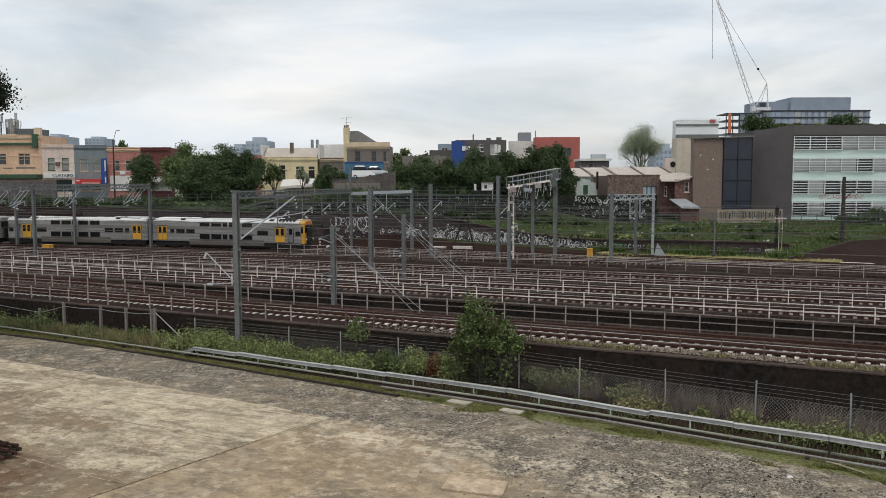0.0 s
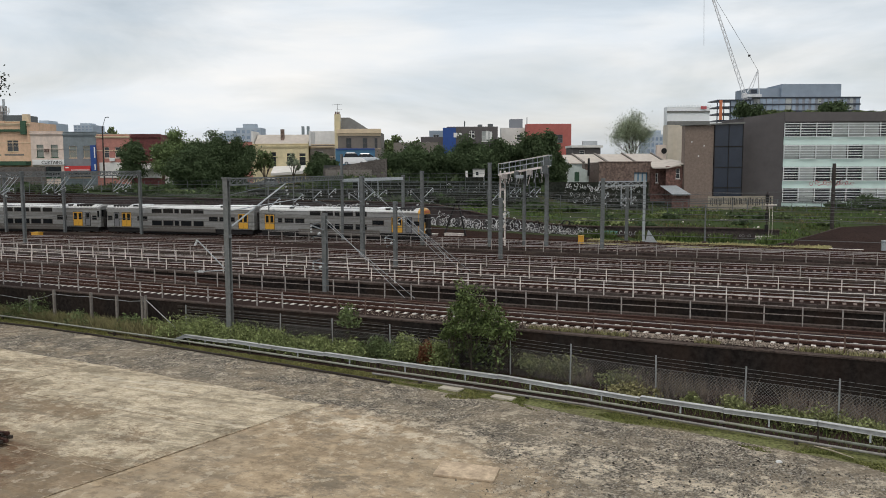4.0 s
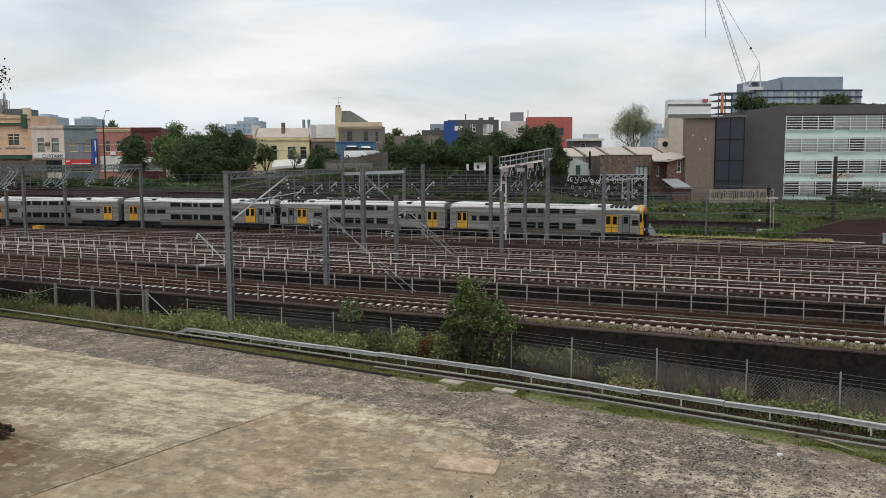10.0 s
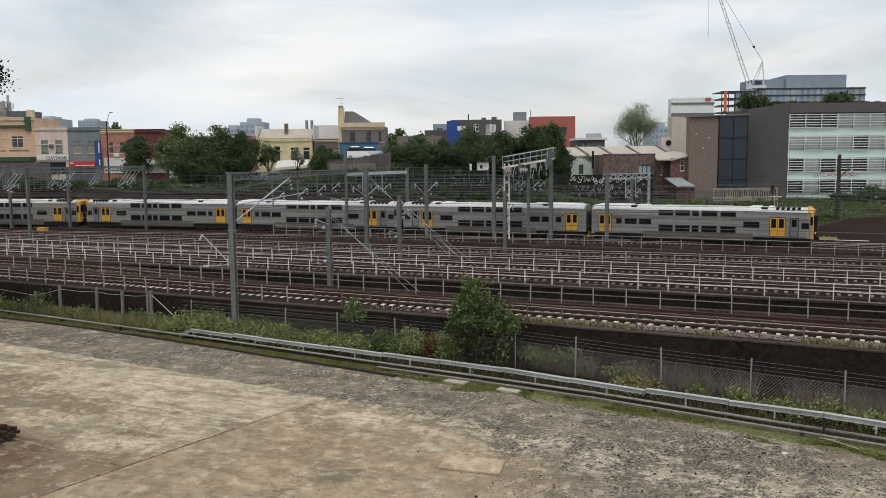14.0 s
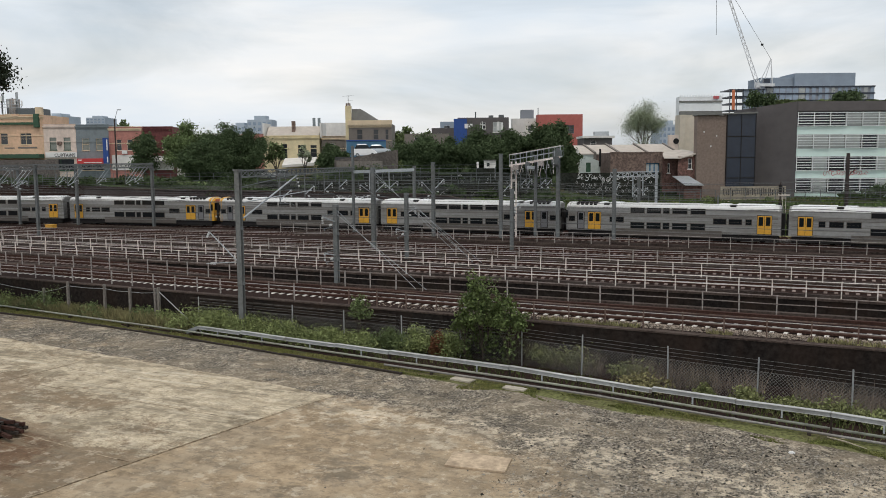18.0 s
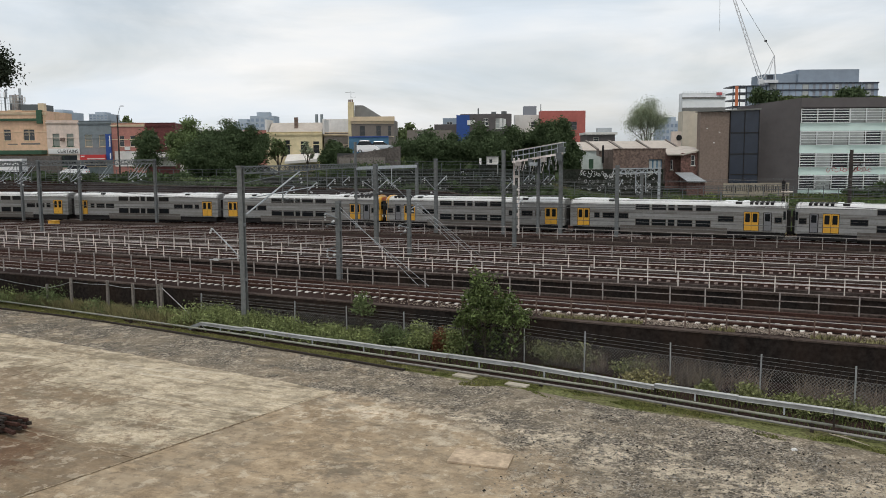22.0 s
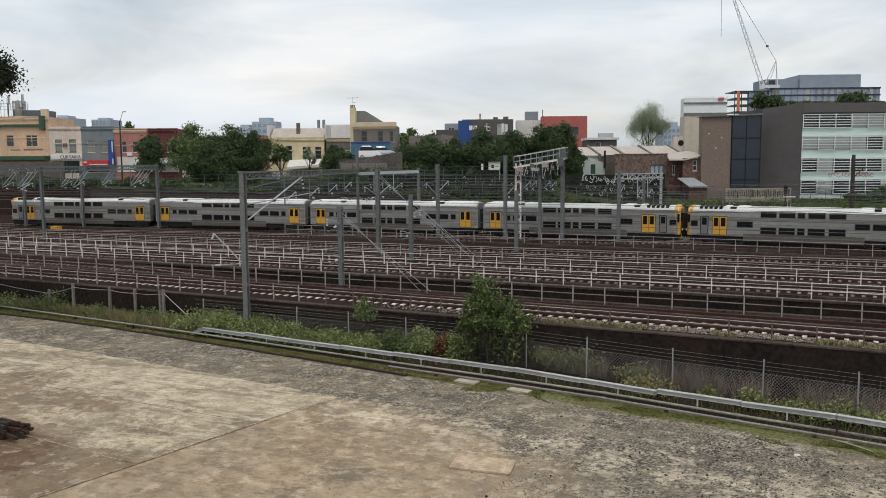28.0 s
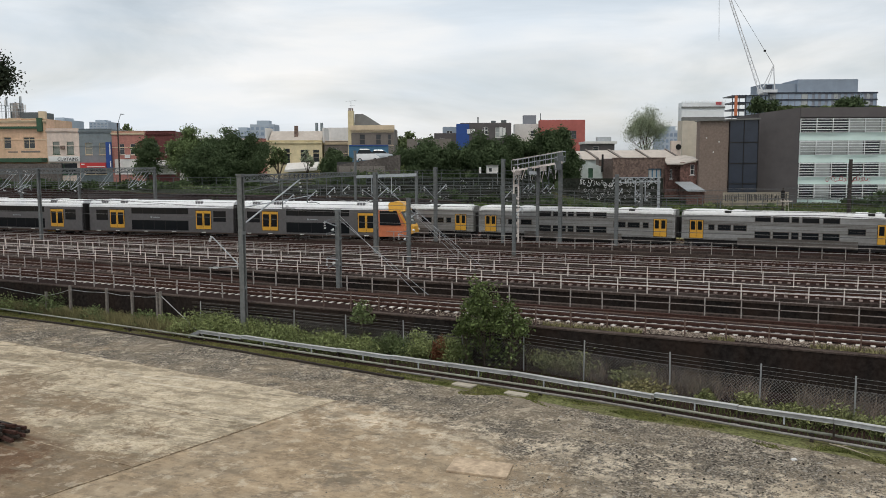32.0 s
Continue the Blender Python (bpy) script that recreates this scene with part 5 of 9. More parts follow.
# ---- plants ----
def leaf_cloud(clumps, size, aspect=1.8, droop=0.0, seed=1):
    """Leaves as small quads round clump centres: rows of (centre, radii, count)."""
    rng = np.random.default_rng(seed)
    vs, fs, n0 = [], [], 0
    for (cx, cy, cz), (rx, ry, rz), n in clumps:
        p = rng.normal(size=(n, 3)) * 0.5
        c = np.array((cx, cy, cz)) + p * np.array((rx, ry, rz))
        u = rng.normal(size=(n, 3))
        u[:, 2] -= droop
        u /= np.linalg.norm(u, axis=1)[:, None] + 1e-9
        w = np.cross(u, rng.normal(size=(n, 3)))
        w /= np.linalg.norm(w, axis=1)[:, None] + 1e-9
        s = size * rng.uniform(0.55, 1.3, (n, 1))
        a, b = u * s * aspect / 2, w * s / 2
        vs.append(np.stack([c - a, c + b, c + a, c - b], 1).reshape(-1, 3))
        fs.append(np.arange(n0, n0 + 4 * n).reshape(-1, 4))
        n0 += 4 * n
    me = bpy.data.meshes.new("leaves")
    me.from_pydata(np.concatenate(vs).tolist(), [], np.concatenate(fs).tolist())
    return me


def leaves(parent, clumps, size, material, seed, name="foliage", label="", aspect=1.8, droop=0.0):
    me = leaf_cloud(clumps, size, aspect, droop, seed)
    me.name = name
    me.materials.append(material)
    ob = part(name, me, None, parent, label)
    ob["kind"] = "stuff"
    return ob


def bush(x, y, z, w, h, material, label, seed, n=1500, size=0.11, dense=14):
    rng = random.Random(seed)
    th = thing("bush", label, "bush", group="bushes along the fence")
    stems, clumps = Geo(), []
    for i in range(dense):
        a, r = rng.uniform(0, 6.28), rng.uniform(0, 1) ** 0.6
        tip = Vector((x + r * w * 0.5 * math.cos(a), y + r * w * 0.32 * math.sin(a), z + h * rng.uniform(0.35, 1.0) * (1 - 0.45 * r * r)))
        stems.tube((x + r * 0.1 * math.cos(a), y + r * 0.1 * math.sin(a), z - 0.05), tip, 0.018, 0.006, n=4)
        k = rng.uniform(0.25, 0.5)
        clumps.append((tip - Vector((0, 0, 0.1 * h)), (w * 0.22 * k * 2, w * 0.22 * k * 2, h * 0.34 * k * 2), int(n / dense)))
        clumps.append(((tip * 0.5 + Vector((x, y, z + h * 0.2)) * 0.5), (w * 0.3, w * 0.25, h * 0.3), int(n / dense / 2)))
    part("twig_growth", stems, M["bark"], th)["kind"] = "stuff"
    leaves(th, clumps, size, material, seed)
    return th


for x, w, h, key, text in ((-37.8, 3.4, 1.25, "leaf", "bright green leafy shrub"), (-35.6, 3.2, 1.35, "leaf", "bright green leafy shrub"), (-33.2, 3.0, 1.2, "leaf", "bright green leafy shrub"),
                           (-31.0, 3.0, 1.0, "leaf", "green leafy shrub"), (-28.8, 3.2, 1.1, "leaf", "green leafy shrub"), (-26.4, 2.8, 1.05, "leaf", "green leafy shrub"),
                           (-24.4, 2.6, 0.95, "leaf", "green leafy shrub"), (-22.6, 2.4, 1.0, "leaf_mid", "olive green shrub"), (-20.9, 2.4, 1.15, "leaf", "green leafy shrub"),
                           (-19.5, 1.2, 1.1, "leaf_red", "shrub with reddish young leaves"), (-18.7, 1.5, 1.2, "leaf", "yellow-green leafy shrub"), (-13.2, 2.2, 1.1, "leaf_mid", "olive green shrub"), (-11.6, 2.0, 1.3, "leaf", "thin green shrub"),
                           (-8.4, 2.2, 0.9, "leaf_mid", "olive green shrub"), (-6.9, 2.4, 0.7, "straw", "dry brown twiggy shrub"), (-4.5, 0.9, 0.6, "leaf_mid", "low olive shrub"), (-2.4, 1.5, 0.75, "leaf", "green shrub"),
                           (-0.6, 2.2, 0.6, "leaf", "green shrub"), (1.1, 1.8, 0.8, "leaf", "green shrub"), (3.0, 2.6, 0.6, "leaf_mid", "olive green shrub"), (5.8, 3.0, 1.1, "leaf", "green shrub"), (8.6, 3.0, 1.1, "leaf", "green shrub")):
    y = lerp(FENCE, x) + (-0.5 if x < -24 else 0.0 if x < -15 else 0.75 if x < -7.5 else -0.75)
    bush(x, y, YARD, w * 1.15, h * (1.3 if x < -7.5 else 1.25), M[key if x < -15 or key == "straw" else "leaf_sage"], text + " beside the fence", int(100 - x * 7), (2600 if h > 0.9 else 1400) if x < -15 else 560 if x < -7.5 else 850, 0.08, 14 if x < -15 else 20)
for x, w, h, key in ((-57, 3.2, 1.2, "leaf"), (-54.5, 2.6, 1.0, "leaf_mid"), (-52, 3.0, 1.5, "leaf_mid"), (-47.0, 3.0, 1.0, "leaf_mid"), (-42.8, 2.6, 1.0, "leaf_mid"), (-40.4, 2.6, 1.0, "leaf")):
    bush(x, wall_line(x) - 0.9, YARD, w, h * 1.2, M[key], "olive green weeds against the dark wall", int(900 + x), 900, 0.085)


def grow(g, p, d, length, r, depth, rng, tips, spread=0.7, shrink=0.72):
    """A limb that forks into smaller ones; tips collects where leaves sit."""
    q = p + d * length
    g.tube(p, q, r, r * 0.7, n=7 if depth > 2 else 5)
    if depth <= 1:
        tips.append(q)
    if depth == 0:
        return
    for _ in range(3 if depth > 1 else 2):
        e = (d + Vector((rng.uniform(-1, 1), rng.uniform(-1, 1), rng.uniform(-0.35, 0.7))) * spread).normalized()
        grow(g, q - d * length * rng.uniform(0, 0.35), e, length * shrink * rng.uniform(0.7, 1.15), r * 0.62, depth - 1, rng, tips, spread, shrink)


def tree(base, height, width, material, label, seed, n=4200, size=0.4, trunk=0.22, bare=0.25, name="tree", depth=4, dense=1.0, group="trees behind the railway", tall=1.0, fill=0.0):
    """Trunk, forked limbs and a crown of many small leaves in uneven clumps."""
    rng = random.Random(seed)
    th = thing(name, label, "tree", group=group)
    base = Vector(base)
    g, tips = Geo(), []
    stem = height * bare
    g.tube(base - Vector((0, 0, 0.4)), base + Vector((0, 0, stem)), trunk, trunk * 0.75, n=9)
    p = base + Vector((0, 0, stem))
    for i in range(4):
        a = i * 1.57 + rng.uniform(-0.5, 0.5)
        d = Vector((math.cos(a) * 0.75, math.sin(a) * 0.75, rng.uniform(0.7, 1.2) * tall)).normalized()
        grow(g, p, d, height * 0.26, trunk * 0.6, depth - 1, rng, tips)
    grow(g, p, Vector((0, 0, 1)), height * 0.30, trunk * 0.7, depth - 1, rng, tips)
    zs = [t.z - p.z for t in tips]
    top = max(zs) or 1
    rad = sorted(math.hypot(t.x - p.x, t.y - p.y) for t in tips)[int(len(tips) * 0.95)] or 1
    k, kz = (width / 2 - 0.1 * width) / rad, (height * 0.93 - stem) / top
    for i, v in enumerate(g.v):
        if v[2] > p.z + 0.01:
            g.v[i] = (p.x + (v[0] - p.x) * k, p.y + (v[1] - p.y) * k, p.z + (v[2] - p.z) * kz)
    tips = [Vector((p.x + (t.x - p.x) * k, p.y + (t.y - p.y) * k, p.z + (t.z - p.z) * kz)) for t in tips]
    part("trunk", g, M["bark"], th)
    clumps = []
    for t in tips:
        c = rng.uniform(0.55, 1.25) * width * 0.085 * dense
        clumps.append((t, (c * 1.5, c * 1.5, c * 1.1), max(4, int(n / len(tips) * rng.uniform(0.5, 1.5)))))
    if fill:
        for _ in range(30):
            a, r = rng.uniform(0, 6.28), rng.uniform(0, 0.38) * width
            c = Vector((base.x + r * math.cos(a), base.y + r * math.sin(a), base.z + stem * 0.5 + rng.uniform(0.05, 0.75) * (height - stem)))
            clumps.append((c, (width * 0.16, width * 0.16, height * 0.13), int(n * fill / 30)))
    leaves(th, clumps, size, material, seed, "crown")
    return th


for x, y, h, w, seed, n in ((-16.5, 42.5, 5.35, 3.2, 11, 5200), (-14.9, 42.2, 4.1, 2.3, 14, 2100), (-17.6, 42.6, 3.2, 2.0, 15, 1500)):
    tree((x, y, YARD), h, w, M["leaf_tree"], "young green tree against the chain-link fence", seed, n, 0.1, 0.05, 0.12, "young_tree", 4, 0.85, "trees beside the yard", 1.35, 0.16)
tree((-24.7, 43.4, YARD), 3.35, 2.1, M["leaf_mid"], "thin sapling beside the railway wall", 12, 800, 0.10, 0.03, 0.2, "sapling", 3, 1.0, "trees beside the yard", 1.4)


def grass_tufts(name, spots, h, material, label, seed, blade=0.02):
    """Grass as many thin blades: rows of (x, y, z)."""
    rng = np.random.default_rng(seed)
    p = np.array(spots)
    n = len(p)
    a = rng.uniform(0, 6.28, n)
    hh = h * rng.uniform(0.4, 1.3, n)
    lean = rng.normal(0, 0.35, (n, 2)) * hh[:, None]
    s = np.stack([np.cos(a), np.sin(a), 0 * a], 1) * blade * rng.uniform(0.6, 1.6, (n, 1))
    tip = p + np.concatenate([lean, hh[:, None]], 1)
    v = np.stack([p - s, p + s, tip], 1).reshape(-1, 3)
    me = bpy.data.meshes.new(name)
    me.from_pydata(v.tolist(), [], np.arange(3 * n).reshape(-1, 3).tolist())
    me.materials.append(material)
    return tagged(new(name, me), label, "grass", "", "stuff")


rg = np.random.default_rng(3)
spots, dry = [], []
for k in range(60000):
    x = rg.uniform(-62, 9)
    lo = lerp(KERB, x) if x < -16 else lerp(PIPE, x) - 2.2 + 0.5 * math.sin(x * 1.3)
    hi = lerp(PIPE, x) - 0.1 if x < -38 else lerp(PIPE, x) + 0.1
    if x > -38:
        hi = lerp(PIPE, x) - (0.5 if x < -16 else 0.8)
    y = rg.uniform(lo + 0.1, hi)
    if noise.noise(Vector((x * 0.5, y * 0.9, 0))) > (-0.15 if x < -12 else 0.1) + rg.normal() * 0.1:
        spots.append((x, y, YARD))
grass_tufts("verge_grass", [q for q in spots if q[0] < -20], 0.12, M["verge_blade"], "short patchy yellow-green grass between kerb and pipe", 1, 0.03)
grass_tufts("verge_turf", [q for q in spots if q[0] >= -20], 0.06, M["lush_blade"], "short bright green turf beside the pipes", 8, 0.035)
for k in range(14000):
    x = rg.uniform(-62, -37.5)
    dry.append((x, rg.uniform(lerp(PIPE, x) + 0.1, wall_line(x) - 0.4), YARD))
grass_tufts("tall_weeds", dry, 0.8, M["straw"], "tall dry weeds below the railway wall", 2, 0.022)
more = [(x, y, YARD) for x, y in ((rg.uniform(-37, 12), rg.uniform(0.2, 2.6)) for _ in range(3000)) for y in (lerp(TRAY, x) + y,)]
grass_tufts("fence_weeds", more, 0.35, M["grass_blade"], "weeds between the trough and the railway wall", 4, 0.022)


twigs = [(x, lerp(FENCE, x) + y, YARD) for x, y in zip(rg.uniform(-13, 11, 5200), rg.uniform(0.15, 2.3, 5200)) if math.sin(x * 0.9) + math.sin(x * 2.3 + 1) > -0.7 and lerp(FENCE, x) + y < wall_line(x) - 0.4]
grass_tufts("dry_twigs", twigs, 1.05, M["twig"], "dry brown twiggy weeds behind the fence", 5, 0.012)


def gravel_stones():
    """Loose stones on the bare gravel, each a rough little block."""
    rng = np.random.default_rng(17)
    n = 30000
    x = rng.uniform(-18, 9, n)
    y = rng.uniform(21, 38, n)
    keep = (rng.uniform(0, 1, n) < np.clip((x + 12) / 9, 0.004, 1)) & (y < 38.5 - 0.28 * (x + 15))
    x, y = x[keep], y[keep]
    n = len(x)
    s = rng.gamma(2.0, 0.011, n).clip(0.01, 0.08)
    base = np.array([(1, 0, 0), (0, 1, 0), (-1, 0, 0), (0, -1, 0), (0, 0, 0.8), (0, 0, -0.4)])
    v = base[None] * s[:, None, None] * rng.uniform(0.6, 1.4, (n, 6, 1)) + np.stack([x, y, 0 * x + YARD + 0.01], 1)[:, None]
    f = np.array([(0, 1, 4), (1, 2, 4), (2, 3, 4), (3, 0, 4), (1, 0, 5), (2, 1, 5), (3, 2, 5), (0, 3, 5)])
    me = bpy.data.meshes.new("gravel_stones")
    me.from_pydata(v.reshape(-1, 3).tolist(), [], (f[None] + 6 * np.arange(n)[:, None, None]).reshape(-1, 3).tolist())
    me.materials.append(mat("gravel_stone", (0.215, 0.198, 0.17), 0.95, 0, 0.2, 5, 0.3, 0.4, 0.0, per_island=0.9, spec=0.1))
    tagged(new("gravel_stones", me), "loose grey gravel stones on the yard", "gravel", "", "stuff")


gravel_stones()


def shoulder():
    """Pale ballast stones and dry tufts between the yard wall and the first track."""
    rng = np.random.default_rng(23)
    n = 24000
    x = rng.uniform(-40, 9, n)
    y = 44.0 - 0.036 * x + rng.uniform(0.35, 1.0, n) * rng.choice((1.9, 4.6), n)
    keep = rng.uniform(0, 1, n) < np.clip((x + 26) / 20, 0.0, 1)
    x, y = x[keep], y[keep]
    n = len(x)
    s = rng.uniform(0.025, 0.07, n)
    base = np.array([(1, 0, 0), (0, 1, 0), (-1, 0, 0), (0, -1, 0), (0, 0, 0.8), (0, 0, -0.4)])
    v = base[None] * s[:, None, None] * rng.uniform(0.6, 1.4, (n, 6, 1)) + np.stack([x, y, np.where(y - 44.0 + 0.036 * x > 1.9, -0.035, 0.02)], 1)[:, None]
    f = np.array([(0, 1, 4), (1, 2, 4), (2, 3, 4), (3, 0, 4), (1, 0, 5), (2, 1, 5), (3, 2, 5), (0, 3, 5)])
    me = bpy.data.meshes.new("ballast_stones")
    me.from_pydata(v.reshape(-1, 3).tolist(), [], (f[None] + 6 * np.arange(n)[:, None, None]).reshape(-1, 3).tolist())
    me.materials.append(mat("grey_ballast_stone", (0.23, 0.19, 0.155), 0.95, 0, 0.2, 5, 0.3, 0.4, 0.0, per_island=0.75, spec=0.1))
    tagged(new("ballast_stones", me), "loose grey ballast stones beside the first track", "ballast", "", "stuff")
    spots = [(a, wall_line(a) + b, 0.02) for a, b in zip(rng.uniform(-14, 9, 2600), rng.uniform(0.3, 0.9, 2600)) if math.sin(a * 1.1) + math.sin(a * 0.37) > -0.2]
    grass_tufts("shoulder_weeds", spots, 0.22, M["straw"], "dry yellow weeds on the wall beside the track", 24, 0.03)


shoulder()


# ---- overhead line masts ----
M["insul"] = mat("white_insulator", (0.55, 0.56, 0.56), 0.4, 0, 0.05, 6, 0.2, 1, 0.0)
M["dark_timber"] = mat("dark_timber_pole", (0.045, 0.036, 0.032), 0.9, 0, 0.2, 6, 0.3, 0.8, 0.2)


def column(parent, x, y, z0, z1, w=0.3, d=0.34, material=None):
    """An H-section column."""
    w, d, t = w * 0.76, d * 0.76, 0.045
    g = Geo().span(x - w / 2, x + w / 2, y - d / 2, y - d / 2 + t, z0, z1).span(x - w / 2, x + w / 2, y + d / 2 - t, y + d / 2, z0, z1).span(x - t / 2, x + t / 2, y - d / 2 + t, y + d / 2 - t, z0, z1)
    c = part("column", g, material or M["mast"], parent)
    for k in (0.0, 0.33, 0.66, 1.0):
        z = z0 + (z1 - z0) * k
        part("tie_plate", Geo().span(x - w / 2 - 0.012, x + w / 2 + 0.012, y - d / 2 - 0.012, y + d / 2 + 0.012, z - 0.1, z + 0.1), material or M["mast"], c)
    part("footing", Geo().box((x, y, z0 + 0.05), (w + 0.4, d + 0.4, 0.3)), M["coping"], parent)
    return c


def insulators(parent, p, q, n=3):
    """A string of white discs between p and q."""
    p, q = Vector(p), Vector(q)
    g = Geo()
    for k in range(n):
        c = p + (q - p) * (k + 0.5) / n
        d = (q - p).normalized() * 0.05
        g.tube(c - d, c + d, 0.085, 0.055, n=8)
    part("insulator", g, M["insul"], parent, "white ribbed insulator")


def cantilever(parent, x, y, z, reach, up=1.6, dx=0.0):
    """A bracket from a column at (x, y) with its tube, stay, insulators and registration arm."""
    root, tip = Vector((x, y, z)), Vector((x + dx, y + reach, z + up))
    c = part("bracket", Geo().tube(root, tip, 0.045, n=6), M["steel_light"], parent)
    part("top_stay", Geo().tube((x, y, z + up + 0.15), tip + Vector((0, 0, 0.05)), 0.03, n=5), M["steel"], c)
    insulators(c, tip, tip + Vector((0.02, 0, -0.55)))
    low = Vector((x + dx * 0.8, y + reach * 0.9, z - 0.35))
    part("registration_arm", Geo().tube(root + Vector((0, 0, -0.3)), low, 0.03, n=5).tube(low, low + Vector((0.25, reach * 0.15, -0.12)), 0.025, n=5), M["steel"], c)
    insulators(c, low * 0.4 + root * 0.6, low * 0.55 + root * 0.45)
    return c


def truss(parent, p, q, h, w, bays, material, name="beam"):
    """A box lattice from p to q: four chords with uprights and diagonals."""
    p, q = Vector(p), Vector(q)
    u = (q - p).normalized()
    s = u.cross(Vector((0, 0, 1))).normalized() * w / 2
    b = part(name, Geo().beam(p + s, q + s, 0.09, 0.09).beam(p - s, q - s, 0.09, 0.09).beam(p + s - Vector((0, 0, h)), q + s - Vector((0, 0, h)), 0.09, 0.09)
             .beam(p - s - Vector((0, 0, h)), q - s - Vector((0, 0, h)), 0.09, 0.09), material, parent)
    for i in range(bays):
        a, c = p + (q - p) * i / bays, p + (q - p) * (i + 1) / bays
        d = Vector((0, 0, h))
        part("lattice", Geo().beam(a + s, a + s - d, 0.05, 0.05).beam(a - s, a - s - d, 0.05, 0.05).beam(a + s - d, c + s, 0.04, 0.04).beam(a - s, c - s - d, 0.04, 0.04).beam(a + s, c - s, 0.04, 0.04), material, b)
    return b


def stay_wires(parent, top, foot, off=0.5):
    for k in (0, 1):
        part("guy_wire", Geo().tube(Vector(top) + Vector((0, 0, -k * off * 0.6)), Vector(foot) + Vector((k * off * 1.6, 0, 0)), 0.019, n=4), M["steel_light"], parent)


def near_portal():
    th = thing("overhead_line_portal", "tall grey-green steel overhead line portal across the tracks", "gantry", group="overhead line masts")
    column(th, -33.5, 43.6, YARD - 0.1, 8.4, 0.46, 0.40)
    column(th, -51.3, 89.0, 0.0, 10.5, 0.34, 0.34)
    column(th, -46.3, 95.6, 0.0, 7.95, 0.42, 0.42)
    truss(th, (-33.5, 43.6, 8.42), (-51.3, 89.0, 8.0), 0.42, 0.4, 30, M["mast"])
    part("cross_beam", Geo().beam((-51.3, 89.0, 7.45), (-46.3, 95.6, 7.6), 0.34, 0.36), M["steel_light"], th, "pale box girder")
    part("cap", Geo().box((-33.5, 43.6, 8.45), (0.46, 0.42, 0.1)), M["mast"], th)
    part("long_bracket", Geo().tube((-33.4, 43.9, 5.4), (-33.2, 49.8, 8.0), 0.06, n=6), M["steel_light"], th, "pale tubular bracket")
    part("top_stay", Geo().tube((-33.4, 43.9, 7.4), (-33.2, 49.8, 8.05), 0.03, n=5), M["steel"], th)
    insulators(th, (-33.2, 49.8, 7.9), (-33.1, 49.9, 7.1))
    part("registration_arm", Geo().tube((-33.4, 43.9, 6.4), (-32.8, 51.0, 6.9), 0.035, n=5), M["steel_light"], th)
    part("drop_arm", Geo().tube((-33.7, 43.5, 2.6), (-36.9, 44.4, 2.25), 0.03, n=5).tube((-33.7, 43.5, 2.7), (-36.4, 44.2, 4.4), 0.04, n=5), M["steel_light"], th)
    insulators(th, (-36.4, 44.2, 4.4), (-36.7, 44.3, 4.0))
    insulators(th, (-35.9, 44.1, 2.35), (-36.5, 44.3, 2.3))
    for u in (-50.0, -48.4):
        part("drop_tube", Geo().tube((u, 89.0 + (u + 51.3) * 1.32, 7.4), (u, 89.0 + (u + 51.3) * 1.32, 5.2), 0.05, n=6), M["steel_light"], th)
        cantilever(th, u, 89.0 + (u + 51.3) * 1.32, 5.4, 1.6, 0.8, 0.3)
    for k in range(4):
        y = 54.0 + 8.6 * k
        x = -33.5 - 17.8 * (y - 43.6) / 45.4
        part("drop_tube", Geo().tube((x, y, 8.0), (x, y, 5.7), 0.05, n=6), M["mast"], th)
        cantilever(th, x, y, 6.0, 1.5, 0.7)
    return th


near_portal()


def mast(x, y, h, w=0.3, label="grey steel overhead line mast", arms=(), stays=None, material=None, z0=0.0):
    th = thing("overhead_line_mast", label, "mast", group="overhead line masts")
    column(th, x, y, z0, h, w, w, material)
    for z, reach, up in arms:
        cantilever(th, x, y, z, reach, up)
    if stays:
        stay_wires(th, (x + 0.1, y, h - 0.3), stays)
    return th


mast(-31.4, 51.9, 5.75, 0.42, arms=((2.2, -1.6, 0.3), (4.6, -1.8, 0.5)), stays=(-25.0, 51.7, 0.15))
mast(-40.0, 73.3, 8.1, 0.5, arms=((5.6, 2.6, 1.0), (5.6, -2.6, 1.0)), stays=(-31.2, 73.2, 0.15))
mast(-33.2, 66.9, 5.95, 0.4, arms=((2.6, -2.0, 0.4), (4.2, 1.8, 0.4)), stays=(-26.8, 66.8, 0.15))
mast(-39.7, 86.9, 8.5, 0.46, arms=((5.4, 3.0, 1.2), (5.0, -3.0, 1.5)))
mast(-32.0, 88.1, 9.4, 0.46, "grey steel overhead line mast with a bracket over the far track", arms=((5.0, 3.0, 1.0),))
mast(-26.7, 76.6, 6.0, 0.42, arms=((4.0, 2.4, 0.6),))
mast(-28.6, 90.0, 9.2, 0.4)
mast(-19.7, 89.6, 7.7, 0.48, "tapering grey steel mast beside the far track", arms=((5.2, 2.6, 1.0),))
mast(-19.3, 101.0, 6.9, 0.46, arms=((4.6, -3.0, 1.2),))
mast(-10.5, 103.2, 4.4, 0.2, "thin grey post beside the far track")


